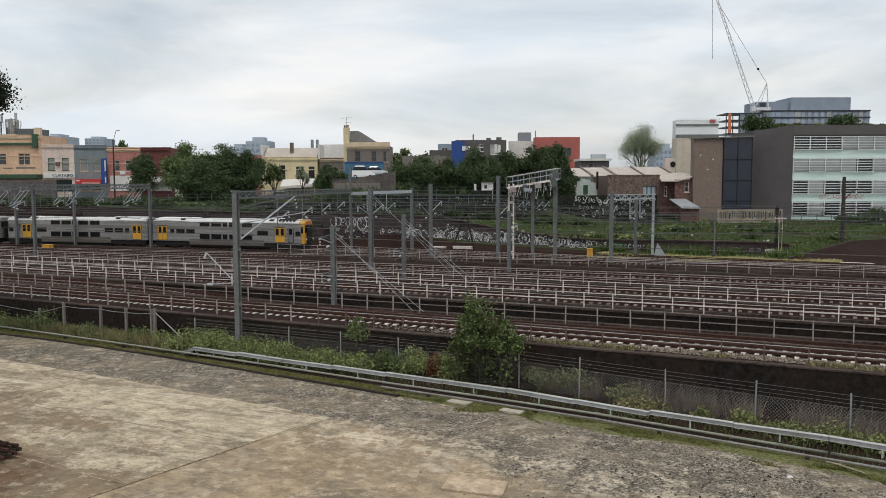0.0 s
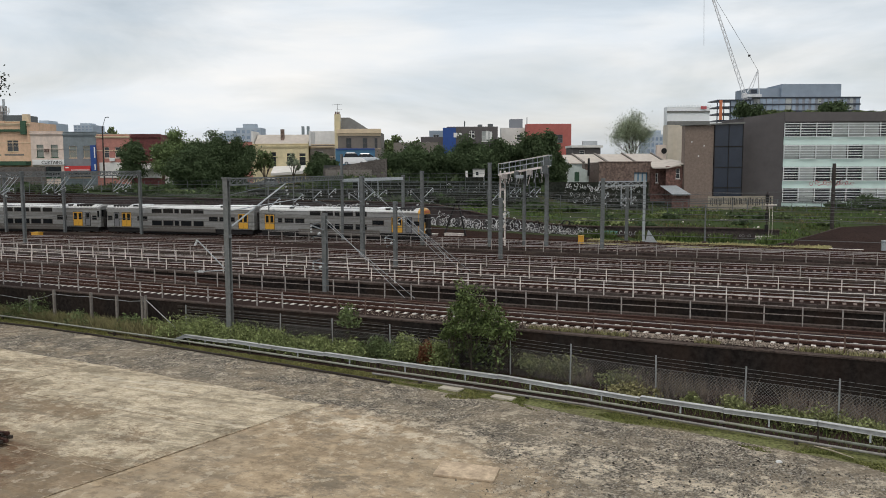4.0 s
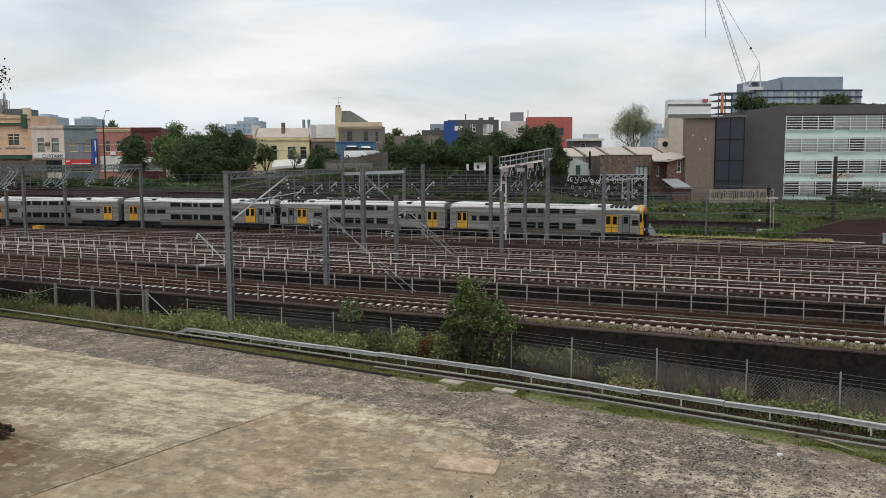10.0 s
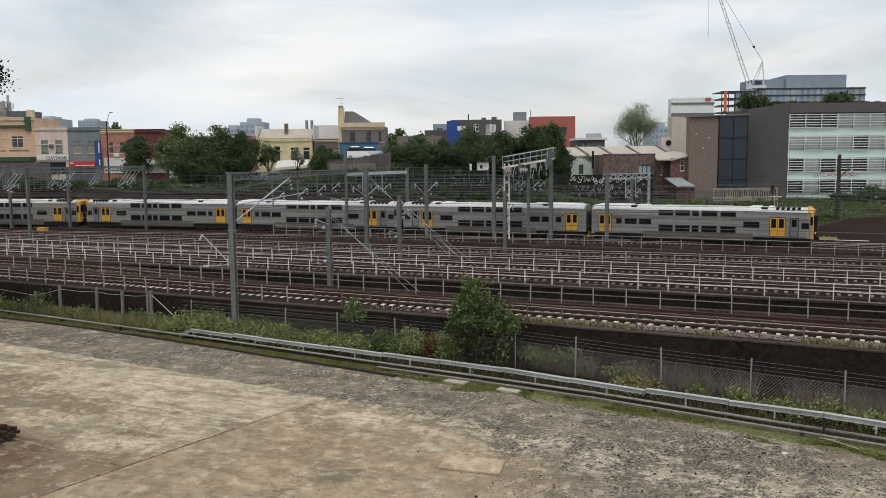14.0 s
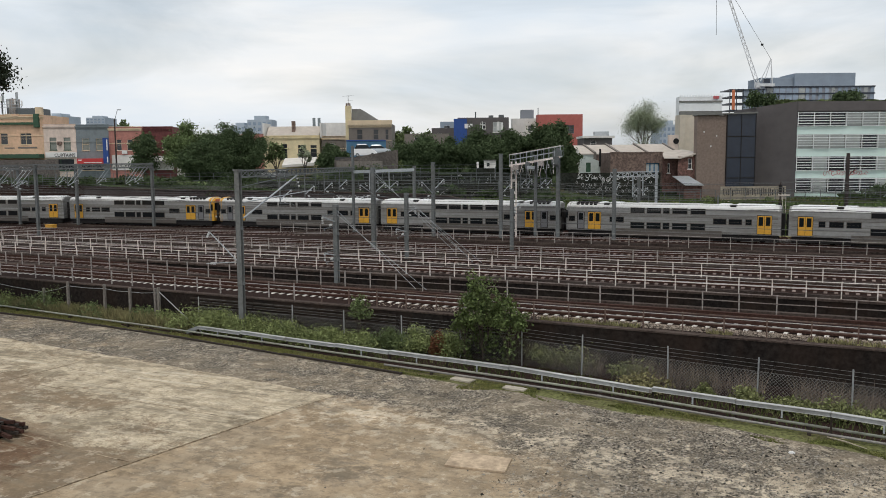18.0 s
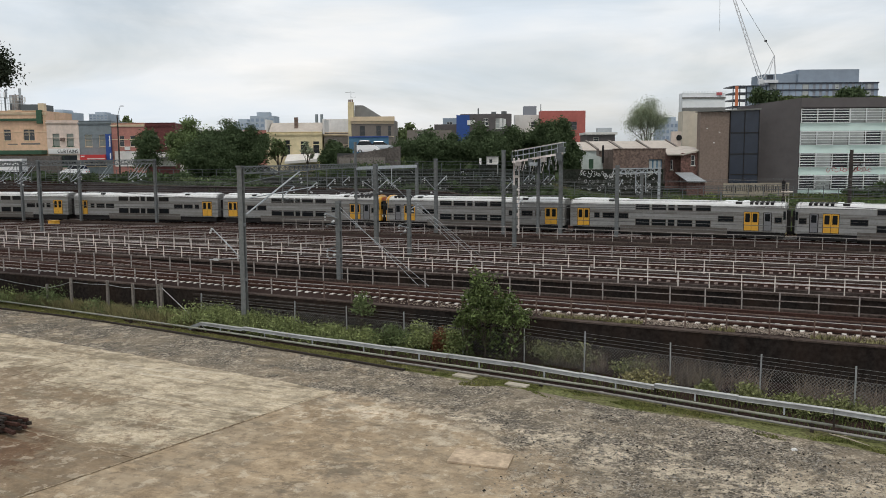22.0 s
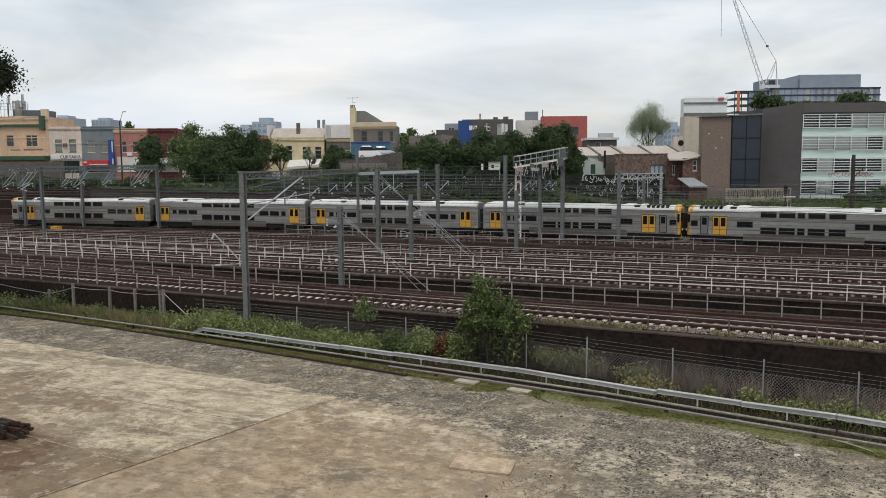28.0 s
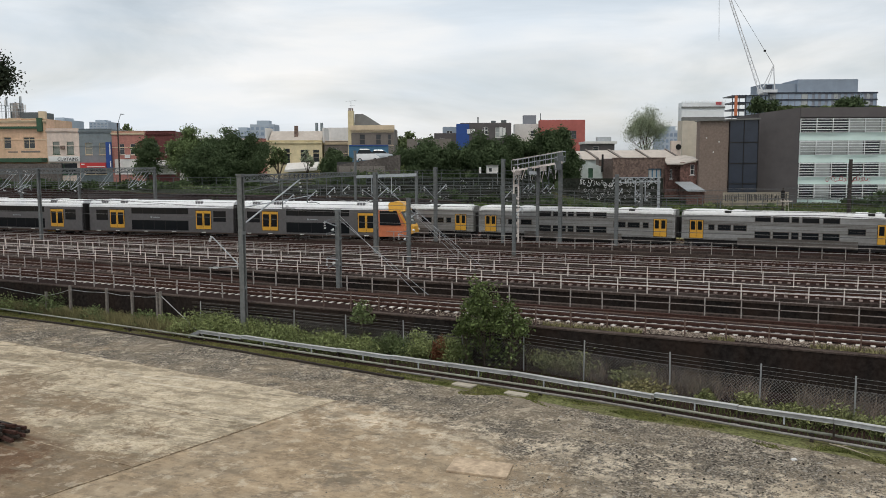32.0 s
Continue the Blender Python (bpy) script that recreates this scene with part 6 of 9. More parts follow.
def portal(cols, z, label, depth=0.5):
    """Columns (x, y) joined by lattice beams, with brackets hanging over the tracks."""
    th = thing("overhead_line_portal", label, "gantry", group="overhead line masts")
    for x, y in cols:
        column(th, x, y, 0.0, z, 0.42, 0.42)
    for a, b in zip(cols, cols[1:]):
        truss(th, (*a, z), (*b, z), depth, 0.4, max(4, int((Vector(b) - Vector(a)).length / 1.3)), M["mast"])
        n = max(1, int((Vector(b) - Vector(a)).length / 5.5))
        for k in range(n):
            p = Vector(a) + (Vector(b) - Vector(a)) * (k + 0.5) / n
            part("drop_tube", Geo().tube((p.x, p.y, z - depth), (p.x, p.y, z - 2.6), 0.05, n=6), M["mast"], th)
            part("brace", Geo().tube((p.x + 0.3, p.y + 1.7, z - depth), (p.x, p.y + 0.1, z - 2.3), 0.04, n=5), M["steel_light"], th)
            part("brace", Geo().tube((p.x + 0.3, p.y + 2.3, z - depth), (p.x, p.y + 0.7, z - 2.3), 0.04, n=5), M["steel_light"], th)
            cantilever(th, p.x, p.y, z - 2.6, 1.7, 0.7)
    return th


portal([(-86.5, 50.0), (-84.8, 72.1), (-81.0, 87.2)], 8.6, "long grey steel overhead line portal across the tracks")
portal([(-106.0, 60.0), (-101.9, 83.7)], 8.3, "grey steel overhead line portal across the tracks")
portal([(-97.5, 62.0), (-93.3, 85.9), (-90.5, 97.5)], 8.4, "grey steel overhead line portal across the tracks")


def signal_gantry():
    """The big lattice gantry with its cages and signals over the far tracks."""
    th = thing("signal_gantry", "grey lattice signal gantry with walkway cage and cabling", "gantry", group="overhead line masts")
    column(th, -26.1, 90.3, 0.0, 10.0, 0.5, 0.5)
    a, b = Vector((-31.2, 89.2, 9.35)), Vector((-25.7, 90.3, 10.3))
    cage = part("cage_frame", Geo(), M["steel_light"], th, "pale open cage")
    g = Geo()
    for off in (-0.5, 0.5):
        for dz in (0.0, -0.55, -1.1):
            g.beam(a + Vector((0, off, dz)), b + Vector((0, off, dz)), 0.055, 0.055)
    cage.data = g.mesh("cage_frame", M["steel_light"])
    for k in range(15):
        p = a + (b - a) * k / 14
        part("cage_post", Geo().beam(p + Vector((0, 0.5, 0.12 if k % 4 == 0 else 0)), p + Vector((0, 0.5, -1.1)), 0.045, 0.045), M["steel"], cage)
    part("kick_board", Geo().beam(a + Vector((0, -0.58, -1.2)), b + Vector((0, -0.58, -1.2)), 0.04, 0.22), M["rail_white"], th, "pale stained kick board")
    for u, w, h, key in ((0.12, 0.7, 0.5, "rail_grey"), (0.36, 0.5, 0.7, "steel"), (0.62, 0.6, 0.55, "rail_grey"), (0.9, 0.8, 0.9, "steel")):
        q = a + (b - a) * u
        part("signal_box", Geo().box(q + Vector((0, -0.45, -1.5)), (w, 0.4, h)), M[key], th)
    part("walkway", Geo().beam(a - Vector((0, 0, 1.15)), b - Vector((0, 0, 1.15)), 1.1, 0.12), M["steel_light"], th, "pale steel walkway")
    for k in range(10):
        p = a + (b - a) * k / 9
        part("cage_bar", Geo().tube(p + Vector((0, -0.55, 0)), p + Vector((0, -0.55, -1.1)), 0.03, n=4), M["steel_light"], th)
    part("cabinet", Geo().box(b + Vector((-0.4, -0.4, -0.8)), (0.9, 0.5, 0.6)), M["steel"], th)
    part("cabinet", Geo().box(a + Vector((2.4, -0.3, -1.4)), (0.8, 0.4, 0.35)), M["steel_light"], th)
    # the pale ladder mast
    lm = part("ladder_mast", Geo().span(-31.25, -31.1, 89.2, 89.35, 0, 8.6).span(-30.7, -30.55, 89.2, 89.35, 0, 8.6), M["rail_white"], th, "pale painted ladder mast")
    for k in range(6):
        part("panel", Geo().span(-31.1, -30.7, 89.24, 89.3, 0.8 + 1.4 * k, 1.1 + 1.4 * k), M["rail_white"], lm)
    for k, x in enumerate((-30.3, -29.6, -28.0, -27.3)):
        part("drop_tube", Geo().tube((x, 89.7, 8.6), (x + 0.1, 89.7, 5.6 + 0.3 * (k % 2)), 0.05, n=6), M["steel"], th)
        cantilever(th, x, 89.7, 5.9, 1.4, 0.7, 0.2)
    for k in range(7):
        x = -30.4 + 0.7 * k
        part("cable_loop", Geo().tube((x, 89.5, 8.3), (x + 0.3, 89.4, 7.2), 0.03, n=4).tube((x + 0.3, 89.4, 7.2), (x + 0.6, 89.5, 8.2), 0.03, n=4), M["wire"], th)
    # handrail, signal heads and cable clutter below the walkway
    for off in (-0.55, 0.55):
        part("handrail", Geo().beam(a + Vector((0, off, 0.02)), b + Vector((0, off, 0.02)), 0.06, 0.06), M["rail_white"], th)
    rs = random.Random(77)
    for k in range(9):
        p = a + (b - a) * (0.06 + 0.1 * k) + Vector((0, -0.6, -1.3))
        part("bracket_arm", Geo().tube(p, p + Vector((rs.uniform(-0.5, 0.5), 0.1, -rs.uniform(0.5, 1.8))), 0.035, n=5), M["steel_light" if k % 2 else "rail_white"], th)
        insulators(th, p + Vector((0.1, -0.1, -0.4)), p + Vector((0.1, -0.1, -0.9)))
    return th


signal_gantry()


def small_gantry():
    th = thing("signal_gantry", "small grey lattice bracket gantry beside the grass bank", "gantry", group="overhead line masts")
    truss(th, (-20.2, 91.0, 7.4), (-17.2, 100.6, 7.3), 0.5, 0.5, 6, M["steel_light"])
    for x, y in ((-18.9, 95.4), (-18.2, 97.6)):
        part("drop_tube", Geo().tube((x, y, 7.0), (x, y, 4.6), 0.06, n=6), M["steel_light"], th)
        cantilever(th, x, y, 4.9, 1.3, 0.6, 0.3)
    column(th, -17.2, 100.6, 0, 7.3, 0.36, 0.36, M["steel_light"])


small_gantry()


def contact_wires():
    lines = [(lambda x: 47.1 - 0.036 * x, 1), (lambda x: (row_c(x) + row_d(x)) / 2 + 0.6, 1), (lambda x: (row_d(x) + row_e(x)) / 2 + 0.6, 1), (lambda x: row_e(x) + 3.4, 1), (lambda x: row_e(x) + 8, 1), (w_line, 1), (v_line, 1), (lambda x: v_line(max(x, -95)) + 5, 1)]
    for fy, _ in lines:
        th = thing("overhead_wire", "thin dark overhead contact wire above a track", "wire", group="overhead wires")
        for h, sag, nm in ((5.3, 0.0, "contact_wire"), (6.4, 0.5, "catenary_wire")):
            g = Geo().path([(x, fy(x), h - sag * (1 - (x % 50 / 25 - 1) ** 2)) for x in (-150 + 5 * k for k in range(41))], 0.03, 0.03)
            part(nm, g, M["wire"], th)


contact_wires()


def lineside():
    """Boxes, signals and scrap beside the far tracks."""
    sg = thing("track_signal", "rusty pale trackside signal post with ladder and lamp heads", "signal")
    x, y = -3.9, 107.5
    part("post", Geo().tube((x, y, 0), (x, y, 6.0), 0.09, n=8), M["coping"], sg)
    part("ladder", Geo().span(x + 0.25, x + 0.3, y - 0.05, y, 0, 4.5).span(x + 0.6, x + 0.65, y - 0.05, y, 0, 4.5), M["rail_white"], sg)
    part("platform", Geo().box((x + 0.4, y, 4.4), (1.3, 0.8, 0.1)), M["rail_white"], sg)
    for z in (1.6, 3.0, 5.2):
        part("lamp_head", Geo().box((x, y - 0.2, z), (0.42, 0.3, 0.9)), M["black"], sg)
    part("base_box", Geo().box((x - 0.3, y, 0.35), (1.8, 0.7, 0.6)), M["rail_white"], sg)
    pole = thing("telegraph_pole", "dark timber pole with a bracket arm", "pole")
    px, py = 3.7, 125.0
    part("pole", Geo().tube((px, py, 0.5), (px, py, 9.3), 0.27, 0.23, n=10), M["dark_timber"], pole)
    part("arm", Geo().beam((px, py, 7.6), (px + 2.4, py + 0.6, 7.6), 0.12, 0.14).beam((px, py, 6.2), (px + 1.2, py + 0.3, 7.5), 0.09, 0.09), M["dark_timber"], pole)
    insulators(pole, (px + 1.4, py + 0.3, 7.5), (px + 1.4, py + 0.3, 6.8))
    for k, (u, yy, s, key, nm) in enumerate(((-23.8, 96.9, (0.6, 0.5, 0.95), "yellow", "yellow relay box"), (-93.8, 81.7, (1.3, 0.8, 0.5), "yellow", "pale yellow relay box"), (-41.8, 101.5, (2.6, 0.6, 0.35), "rail_white", "pale cable duct"),
                                            (-44.6, 100.5, (1.6, 0.6, 0.3), "rail_white", "pale cable duct"), (8.4, 101.0, (1.0, 0.8, 1.0), "steel_light", "grey relay box"),
                                            (10.4, 102.6, (1.0, 0.8, 0.9), "rail_white", "white relay box"), (-1.2, 96.4, (2.8, 0.3, 0.2), "coping", "grey trough lid"), (4.4, 98.4, (3.2, 0.3, 0.2), "rail_white", "pale trough lid"))):
        b = thing("relay_box", nm + " beside the far track", "box", group="boxes beside the track")
        part("case", Geo().box((u, yy, s[2] / 2), s, taper=0.96), M[key], b)
        part("lid", Geo().box((u, yy, s[2] + 0.02), (s[0] + 0.08, s[1] + 0.08, 0.06)), M[key], b)
    cone = thing("marker_board", "grey triangular marker board beside the track", "sign")
    part("board", Geo().poly([(-16.8, 99.0, 0), (-15.2, 99.0, 0), (-16.4, 99.0, 1.7)]).poly([(-16.8, 99.12, 0), (-16.4, 99.12, 1.7), (-15.2, 99.12, 0)]), M["steel_light"], cone)
    part("post", Geo().tube((-16.5, 99.06, 0), (-16.5, 99.06, 1.5), 0.04, n=5), M["steel"], cone)


lineside()


# ---- far bank ----
M.update(
    grf_fill=mat("dull_grey_paint_fill", (0.075, 0.07, 0.072), 0.85, 0, 0.25, 1.5, 0.6, 0.5, 0.0, stain_col=(0.04, 0.037, 0.038)),
    grf_wall=mat("grimy_brick_retaining_wall", (0.062, 0.046, 0.045), 0.95, 0, 0.25, 3, 0.5, 0.3, 0.3, stain_col=(0.035, 0.03, 0.028)),
    # Near-black green for the fence panels on the far bank.
    dark_panel=mat("near_black_green_fence_panel", (0.024, 0.027, 0.022), 0.95, 0, 0.35, 2.5, 0.6, 0.5, 0.2, stain_col=(0.045, 0.042, 0.034), spec=0.08),
    grf_grey=mat("faded_grey_spray_paint", (0.33, 0.33, 0.32), 0.8, 0, 0.15, 2, 0.4, 0.6, 0.0),
    rampwall=mat("weathered_grey_render", (0.125, 0.11, 0.10), 0.95, 0, 0.25, 3, 0.6, 0.5, 0.2, stain_col=(0.055, 0.048, 0.042), streak=True),
    grf=mat("white_spray_paint", (0.66, 0.66, 0.66), 0.8, 0, 0.1, 2, 0.3, 0.6, 0.0),
    grf_pink=mat("red_spray_paint", (0.5, 0.12, 0.13), 0.8, 0, 0.1, 2, 0.3, 0.6, 0.0),
    grf_blue=mat("turquoise_spray_paint", (0.2, 0.42, 0.45), 0.8, 0, 0.1, 2, 0.3, 0.6, 0.0),
    bank_blade=mat("dark_bank_weed", (0.082, 0.122, 0.036), 0.9, 0, 0.25, 0.6, 0.75, 0.16, 0.0, per_island=0.55, stain_col=(0.085, 0.075, 0.035), spec=0.1),
    bank_straw=mat("dry_bank_weed", (0.135, 0.115, 0.058), 0.9, 0, 0.25, 0.6, 0.6, 0.3, 0.0, per_island=0.5, stain_col=(0.07, 0.085, 0.03), spec=0.08),
    bank_leaf=mat("green_scrub_leaf", (0.052, 0.076, 0.032), 0.7, 0, 0.15, 1, 0.4, 0.3, 0.0, per_island=0.5, spec=0.12),
    pine_leaf=mat("dark_pine_needles", (0.035, 0.045, 0.028), 0.8, 0, 0.15, 1, 0.3, 0.5, 0.0, per_island=0.35, spec=0.08),
    yellow_grass=mat("yellow_green_weed", (0.44, 0.40, 0.19), 0.9, 0, 0.2, 2, 0.4, 0.5, 0.0, per_island=0.4),
)


def scribbles(parent, spots, material, rng, y_off=-0.03, name="paint_mark", thick=1.0):
    """Unreadable spray paint as loops and bars on a wall: rows of (point, along, size)."""
    g = Geo()
    for p, u, s in spots:
        up = Vector((0, 0, 1))
        n = 9
        a0, sweep = rng.uniform(0, 6.28), rng.uniform(3.0, 6.3)
        w = s * rng.uniform(0.10, 0.16) * thick
        rx, rz = s * rng.uniform(0.25, 0.5), s * rng.uniform(0.35, 0.55)
        for i in range(n):
            q = []
            for k in (i, i + 1):
                a = a0 + sweep * k / n
                d = u * math.cos(a) * rx + up * math.sin(a) * rz
                q.append((p + d * (1 + w / s), p + d * (1 - w / s)))
            g.poly([q[0][0], q[0][1], q[1][1], q[1][0]])
    return part(name, g, material, parent)


def retaining_graffiti():
    wall = tagged(new("retaining_wall_bank"), "grimy retaining wall covered with white spray paint below the grass bank", "wall", "", "structure")
    g = Geo()
    xs = [-110 + 4 * k for k in range(21)] + [-29.0, -26, -22, -18, -14, -10, -6, -2.5]
    def yy(x): return lerp([(-110, 103.0), (-64, 103.2), (-48, 105.0), (-30, 106.6), (-20, 107.4), (0, 109)], x)
    def top(x): return lerp([(-110, 4.4), (-61, 4.2), (-47, 3.98), (-42, 3.12), (-37.3, 2.28), (-33.5, 1.83), (-30, 1.45), (-26.8, 1.27), (-20, 1.3), (-8, 1.4), (-2, 1.2)], x)
    for a, b in zip(xs, xs[1:]):
        n = len(g.v)
        g.v += [(a, yy(a), -0.2), (b, yy(b), -0.2), (b, yy(b), top(b)), (a, yy(a), top(a)), (a, yy(a) + 0.5, -0.2), (b, yy(b) + 0.5, -0.2), (b, yy(b) + 0.5, top(b)), (a, yy(a) + 0.5, top(a))]
        g.f += [[n + k for k in q] for q in ((0, 1, 2, 3), (3, 2, 6, 7), (5, 4, 7, 6))]
    part("wall_face", g, M["grf_wall"], wall)
    cp = Geo()
    for a, b in zip(xs, xs[1:]):
        cp.beam((a, yy(a) + 0.2, top(a) + 0.06), (b, yy(b) + 0.2, top(b) + 0.06), 0.7, 0.14)
    part("coping", cp, M["coping"], wall)
    rng = random.Random(8)
    def face(x, z): return Vector((x, yy(x) - 0.03, z))
    along_wall = Vector((1, 0.09, 0)).normalized()
    # bubble-letter pieces: a dull fill with white outlined loops over it
    fill, loops, small = Geo(), [], []
    x = -52.5
    while x < -24:
        h = min(2.1, top(x) * 0.82)
        n = rng.choice((3, 4, 4, 5))
        w = 0.48 * h
        z = min(0.35 + h / 2, top(x) * 0.5)
        c = face(x + n * w / 2, z)
        fill.poly([c + along_wall * math.cos(a) * n * w * 0.52 + Vector((0, 0.012, math.sin(a) * h * 0.42 * rng.uniform(0.8, 1.1))) for a in (2 * math.pi * k / 14 for k in range(14))])
        for k in range(n):
            p = face(x + (k + 0.5) * w, z + rng.uniform(-0.1, 0.1) * h)
            loops.append((p, along_wall, h * 0.85))
            loops.append((p + Vector((rng.uniform(-0.2, 0.2), -0.004, rng.uniform(-0.3, 0.3) * h)), along_wall, h * 0.42))
            small.append((p + Vector((rng.uniform(-0.3, 0.3), -0.006, rng.uniform(-0.3, 0.3) * h)), along_wall, h * 0.2))
        x += n * w + rng.uniform(0.05, 0.7)
    part("paint_fill", fill, M["grf_fill"], wall, "dull grey paint fill")
    # large letters at the top, lines of small tags below
    for k in range(8):
        loops.append((face(-62.4 + 0.72 * k, 3.1 + rng.uniform(-0.15, 0.15)), along_wall, rng.uniform(1.2, 1.6)))
        loops.append((face(-62.4 + 0.72 * k, 3.1 + rng.uniform(-0.5, 0.5)), along_wall, rng.uniform(0.5, 0.8)))
    for z, a, b, n in ((1.95, -63, -51, 40), (0.85, -63, -50, 46), (2.6, -53, -44, 12), (1.2, -50, -26, 110), (0.6, -46, -24, 80), (1.7, -52, -38, 40)):
        for _ in range(n):
            u = rng.uniform(a, b)
            if z < top(u) * 0.9:
                small.append((face(u, z + rng.uniform(-0.2, 0.2)), along_wall, rng.uniform(0.25, 0.6)))
    scribbles(wall, loops, M["grf"], rng, thick=0.55)
    scribbles(wall, small, M["grf"], rng)
    # black outlines
    scribbles(wall, [(face(rng.uniform(-64, -26), 1.0) + Vector((0, -0.012, rng.uniform(-0.4, 0.6))), along_wall, rng.uniform(0.5, 1.2)) for _ in range(60)], M["black"], rng)
    part("paint_fill", Geo().poly([face(-23.6, 0.25), face(-21.7, 0.25), face(-21.6, 0.8), face(-23.5, 0.85)]), M["grf_blue"], wall, "turquoise paint fill")
    scribbles(wall, [(face(u, 0.55) + Vector((0, -0.01, 0)), along_wall, 0.6) for u in (-21.2, -20.6, -20.0, -19.4, -18.8)], M["grf"], rng)
    scribbles(wall, [(face(u, 0.55) + Vector((0, -0.01, 0)), along_wall, 0.35) for u in (rng.uniform(-18, -3) for _ in range(26))], M["grf_grey"], rng)


def line_trestle():
    """A dark steel A-frame that stands before the painted wall."""
    th = thing("line_trestle", "dark steel trestle standing beside the far track", "trestle")
    for a, b in (((-43.3, 101.6, 0), (-41.7, 101.6, 4.1)), ((-40.2, 101.6, 0), (-41.2, 101.6, 4.1))):
        part("leg", Geo().beam(a, b, 0.18, 0.18), M["black"], th)
    part("crossbar", Geo().beam((-43.1, 101.6, 4.05), (-40.3, 101.6, 4.15), 0.1, 0.1), M["black"], th)
    part("crossbar", Geo().beam((-42.7, 101.6, 1.6), (-40.6, 101.6, 1.6), 0.07, 0.07), M["black"], th)


line_trestle()
retaining_graffiti()
spots = []
rg2 = np.random.default_rng(9)
for k in range(62000):
    a, d = rg2.uniform(-70, 95), rg2.uniform(100, 158)
    p = town(a, d)
    if p.y < (102.5 if p.x > -22 else 109) or (p.x < -30 and p.y < 107.5) or (a < 2 and d < 140 and rg2.uniform() < 0.93):
        continue
    if noise.noise(Vector((a * 0.16, d * 0.16, 3))) > -0.05 + 0.5 * rg2.normal() * 0.3:
        spots.append((p.x, p.y, bank(p.x, p.y) - 0.03))
dry = [q for q in spots if noise.noise(Vector((q[0] * 0.11, q[1] * 0.2, 7))) > 0.16]
spots = [q for q in spots if noise.noise(Vector((q[0] * 0.11, q[1] * 0.2, 7))) <= 0.16]
grass_tufts("bank_straw", dry, 0.3, M["bank_straw"], "dry brown weeds on the far bank", 16, 0.1)
grass_tufts("bank_grass", spots, 0.35, M["bank_blade"], "rough green weeds on the far bank", 6, 0.11)
spots = [(x, y, 0.0) for x, y in zip(rg2.uniform(-26, -1, 3200), rg2.uniform(104.6, 107.2, 3200)) if math.sin(x * 1.3) + math.sin(x * 0.5 + 2) > -0.6]
grass_tufts("wall_weeds", spots, 0.95, M["bank_blade"], "dark green weeds before the low painted wall", 12, 0.07)
spots = [(x, 99.6 + 0.9 * math.sin(x * 0.7) + v, 0.0) for x, v in zip(rg2.uniform(-24, 3, 22000), rg2.normal(0, 1.2, 22000)) if 0.5 * math.sin(x * 0.45) + rg2.uniform() > 0.2]
grass_tufts("track_weeds", spots, 0.2, M["yellow_grass"], "yellow-green weeds along the far track", 7, 0.06)
for k in range(26):
    rr = random.Random(70 + k)
    a, d = rr.uniform(14, 88), rr.uniform(116, 138)
    p = town(a, d)
    bush(p.x, p.y, bank(p.x, p.y), rr.uniform(1.6, 3.4), rr.uniform(0.6, 1.2), M[rr.choice(("leaf_mid", "leaf", "leaf_dark"))], "low weedy bush on the grass bank", 300 + k, 260, 0.24, 8)
for k, (a, d, w, h) in enumerate(((69.5, 138, 4.5, 2.6), (74, 139, 5, 1.8), (80, 136, 7, 3.2), (86, 135, 7, 3.6), (92, 134, 7, 3.6), (66, 141, 3, 1.4))):
    p = town(a, d)
    bush(p.x, p.y, bank(p.x, p.y), w, h, M["leaf_dark"], "dark bush below the louvred building", 400 + k, 700, 0.26, 12)

for k in range(46):
    rr = random.Random(170 + k)
    a, d = -82 + 2.05 * k + rr.uniform(-1, 1), rr.uniform(122, 140)
    p = town(a, d)
    if p.y > 106:
        bush(p.x, p.y, bank(p.x, p.y), rr.uniform(3.0, 6.5), rr.uniform(0.8, 2.0), M[rr.choice(("leaf_dark", "leaf_mid", "bank_leaf"))], "dark scrubby bush on the railway bank", 600 + k, 520, 0.24, 9)
for k in range(44):
    rr = random.Random(1170 + k)
    x = -140 + 1.9 * k + rr.uniform(-0.6, 0.6)
    y = 104.6 + rr.uniform(0, 7.0)
    bush(x, y, bank(x, y) - 0.1, rr.uniform(3.5, 6.5), rr.uniform(0.9, 1.8) * (1 if x < -70 else 0.7), M[rr.choice(("leaf_dark", "leaf_dark", "bank_leaf"))], "tangled green scrub behind the far track", 1300 + k, 800, 0.23, 10)
for k in range(40):
    rr = random.Random(1270 + k)
    a, d = rr.uniform(-16, 17), rr.uniform(124, 138)
    p = town(a, d)
    bush(p.x, p.y, bank(p.x, p.y), rr.uniform(3.0, 5.0), rr.uniform(0.9, 1.9), M["leaf_dark"], "dark bush on the shaded bank", 1400 + k, 520, 0.22, 9)
for k in range(70):
    rr = random.Random(800 + k)
    a, d = rr.uniform(-10, 85), rr.uniform(112, 136)
    p = town(a, d)
    if p.y > 109:
        r = thing("rubbish", rr.choice(("pale scrap of rubbish in the weeds", "small broken concrete piece in the weeds")), "rubbish", group="rubbish on the bank")
        s = rr.uniform(0.08, 0.26)
        part("scrap", Geo().box((p.x, p.y, bank(p.x, p.y) + s * 0.3), (s * rr.uniform(0.8, 4.0), s, s * 0.6), Matrix.Rotation(rr.uniform(0, 3), 3, "Z"), 0.8), M[rr.choice(("rail_white", "coping", "rail_grey"))], r)

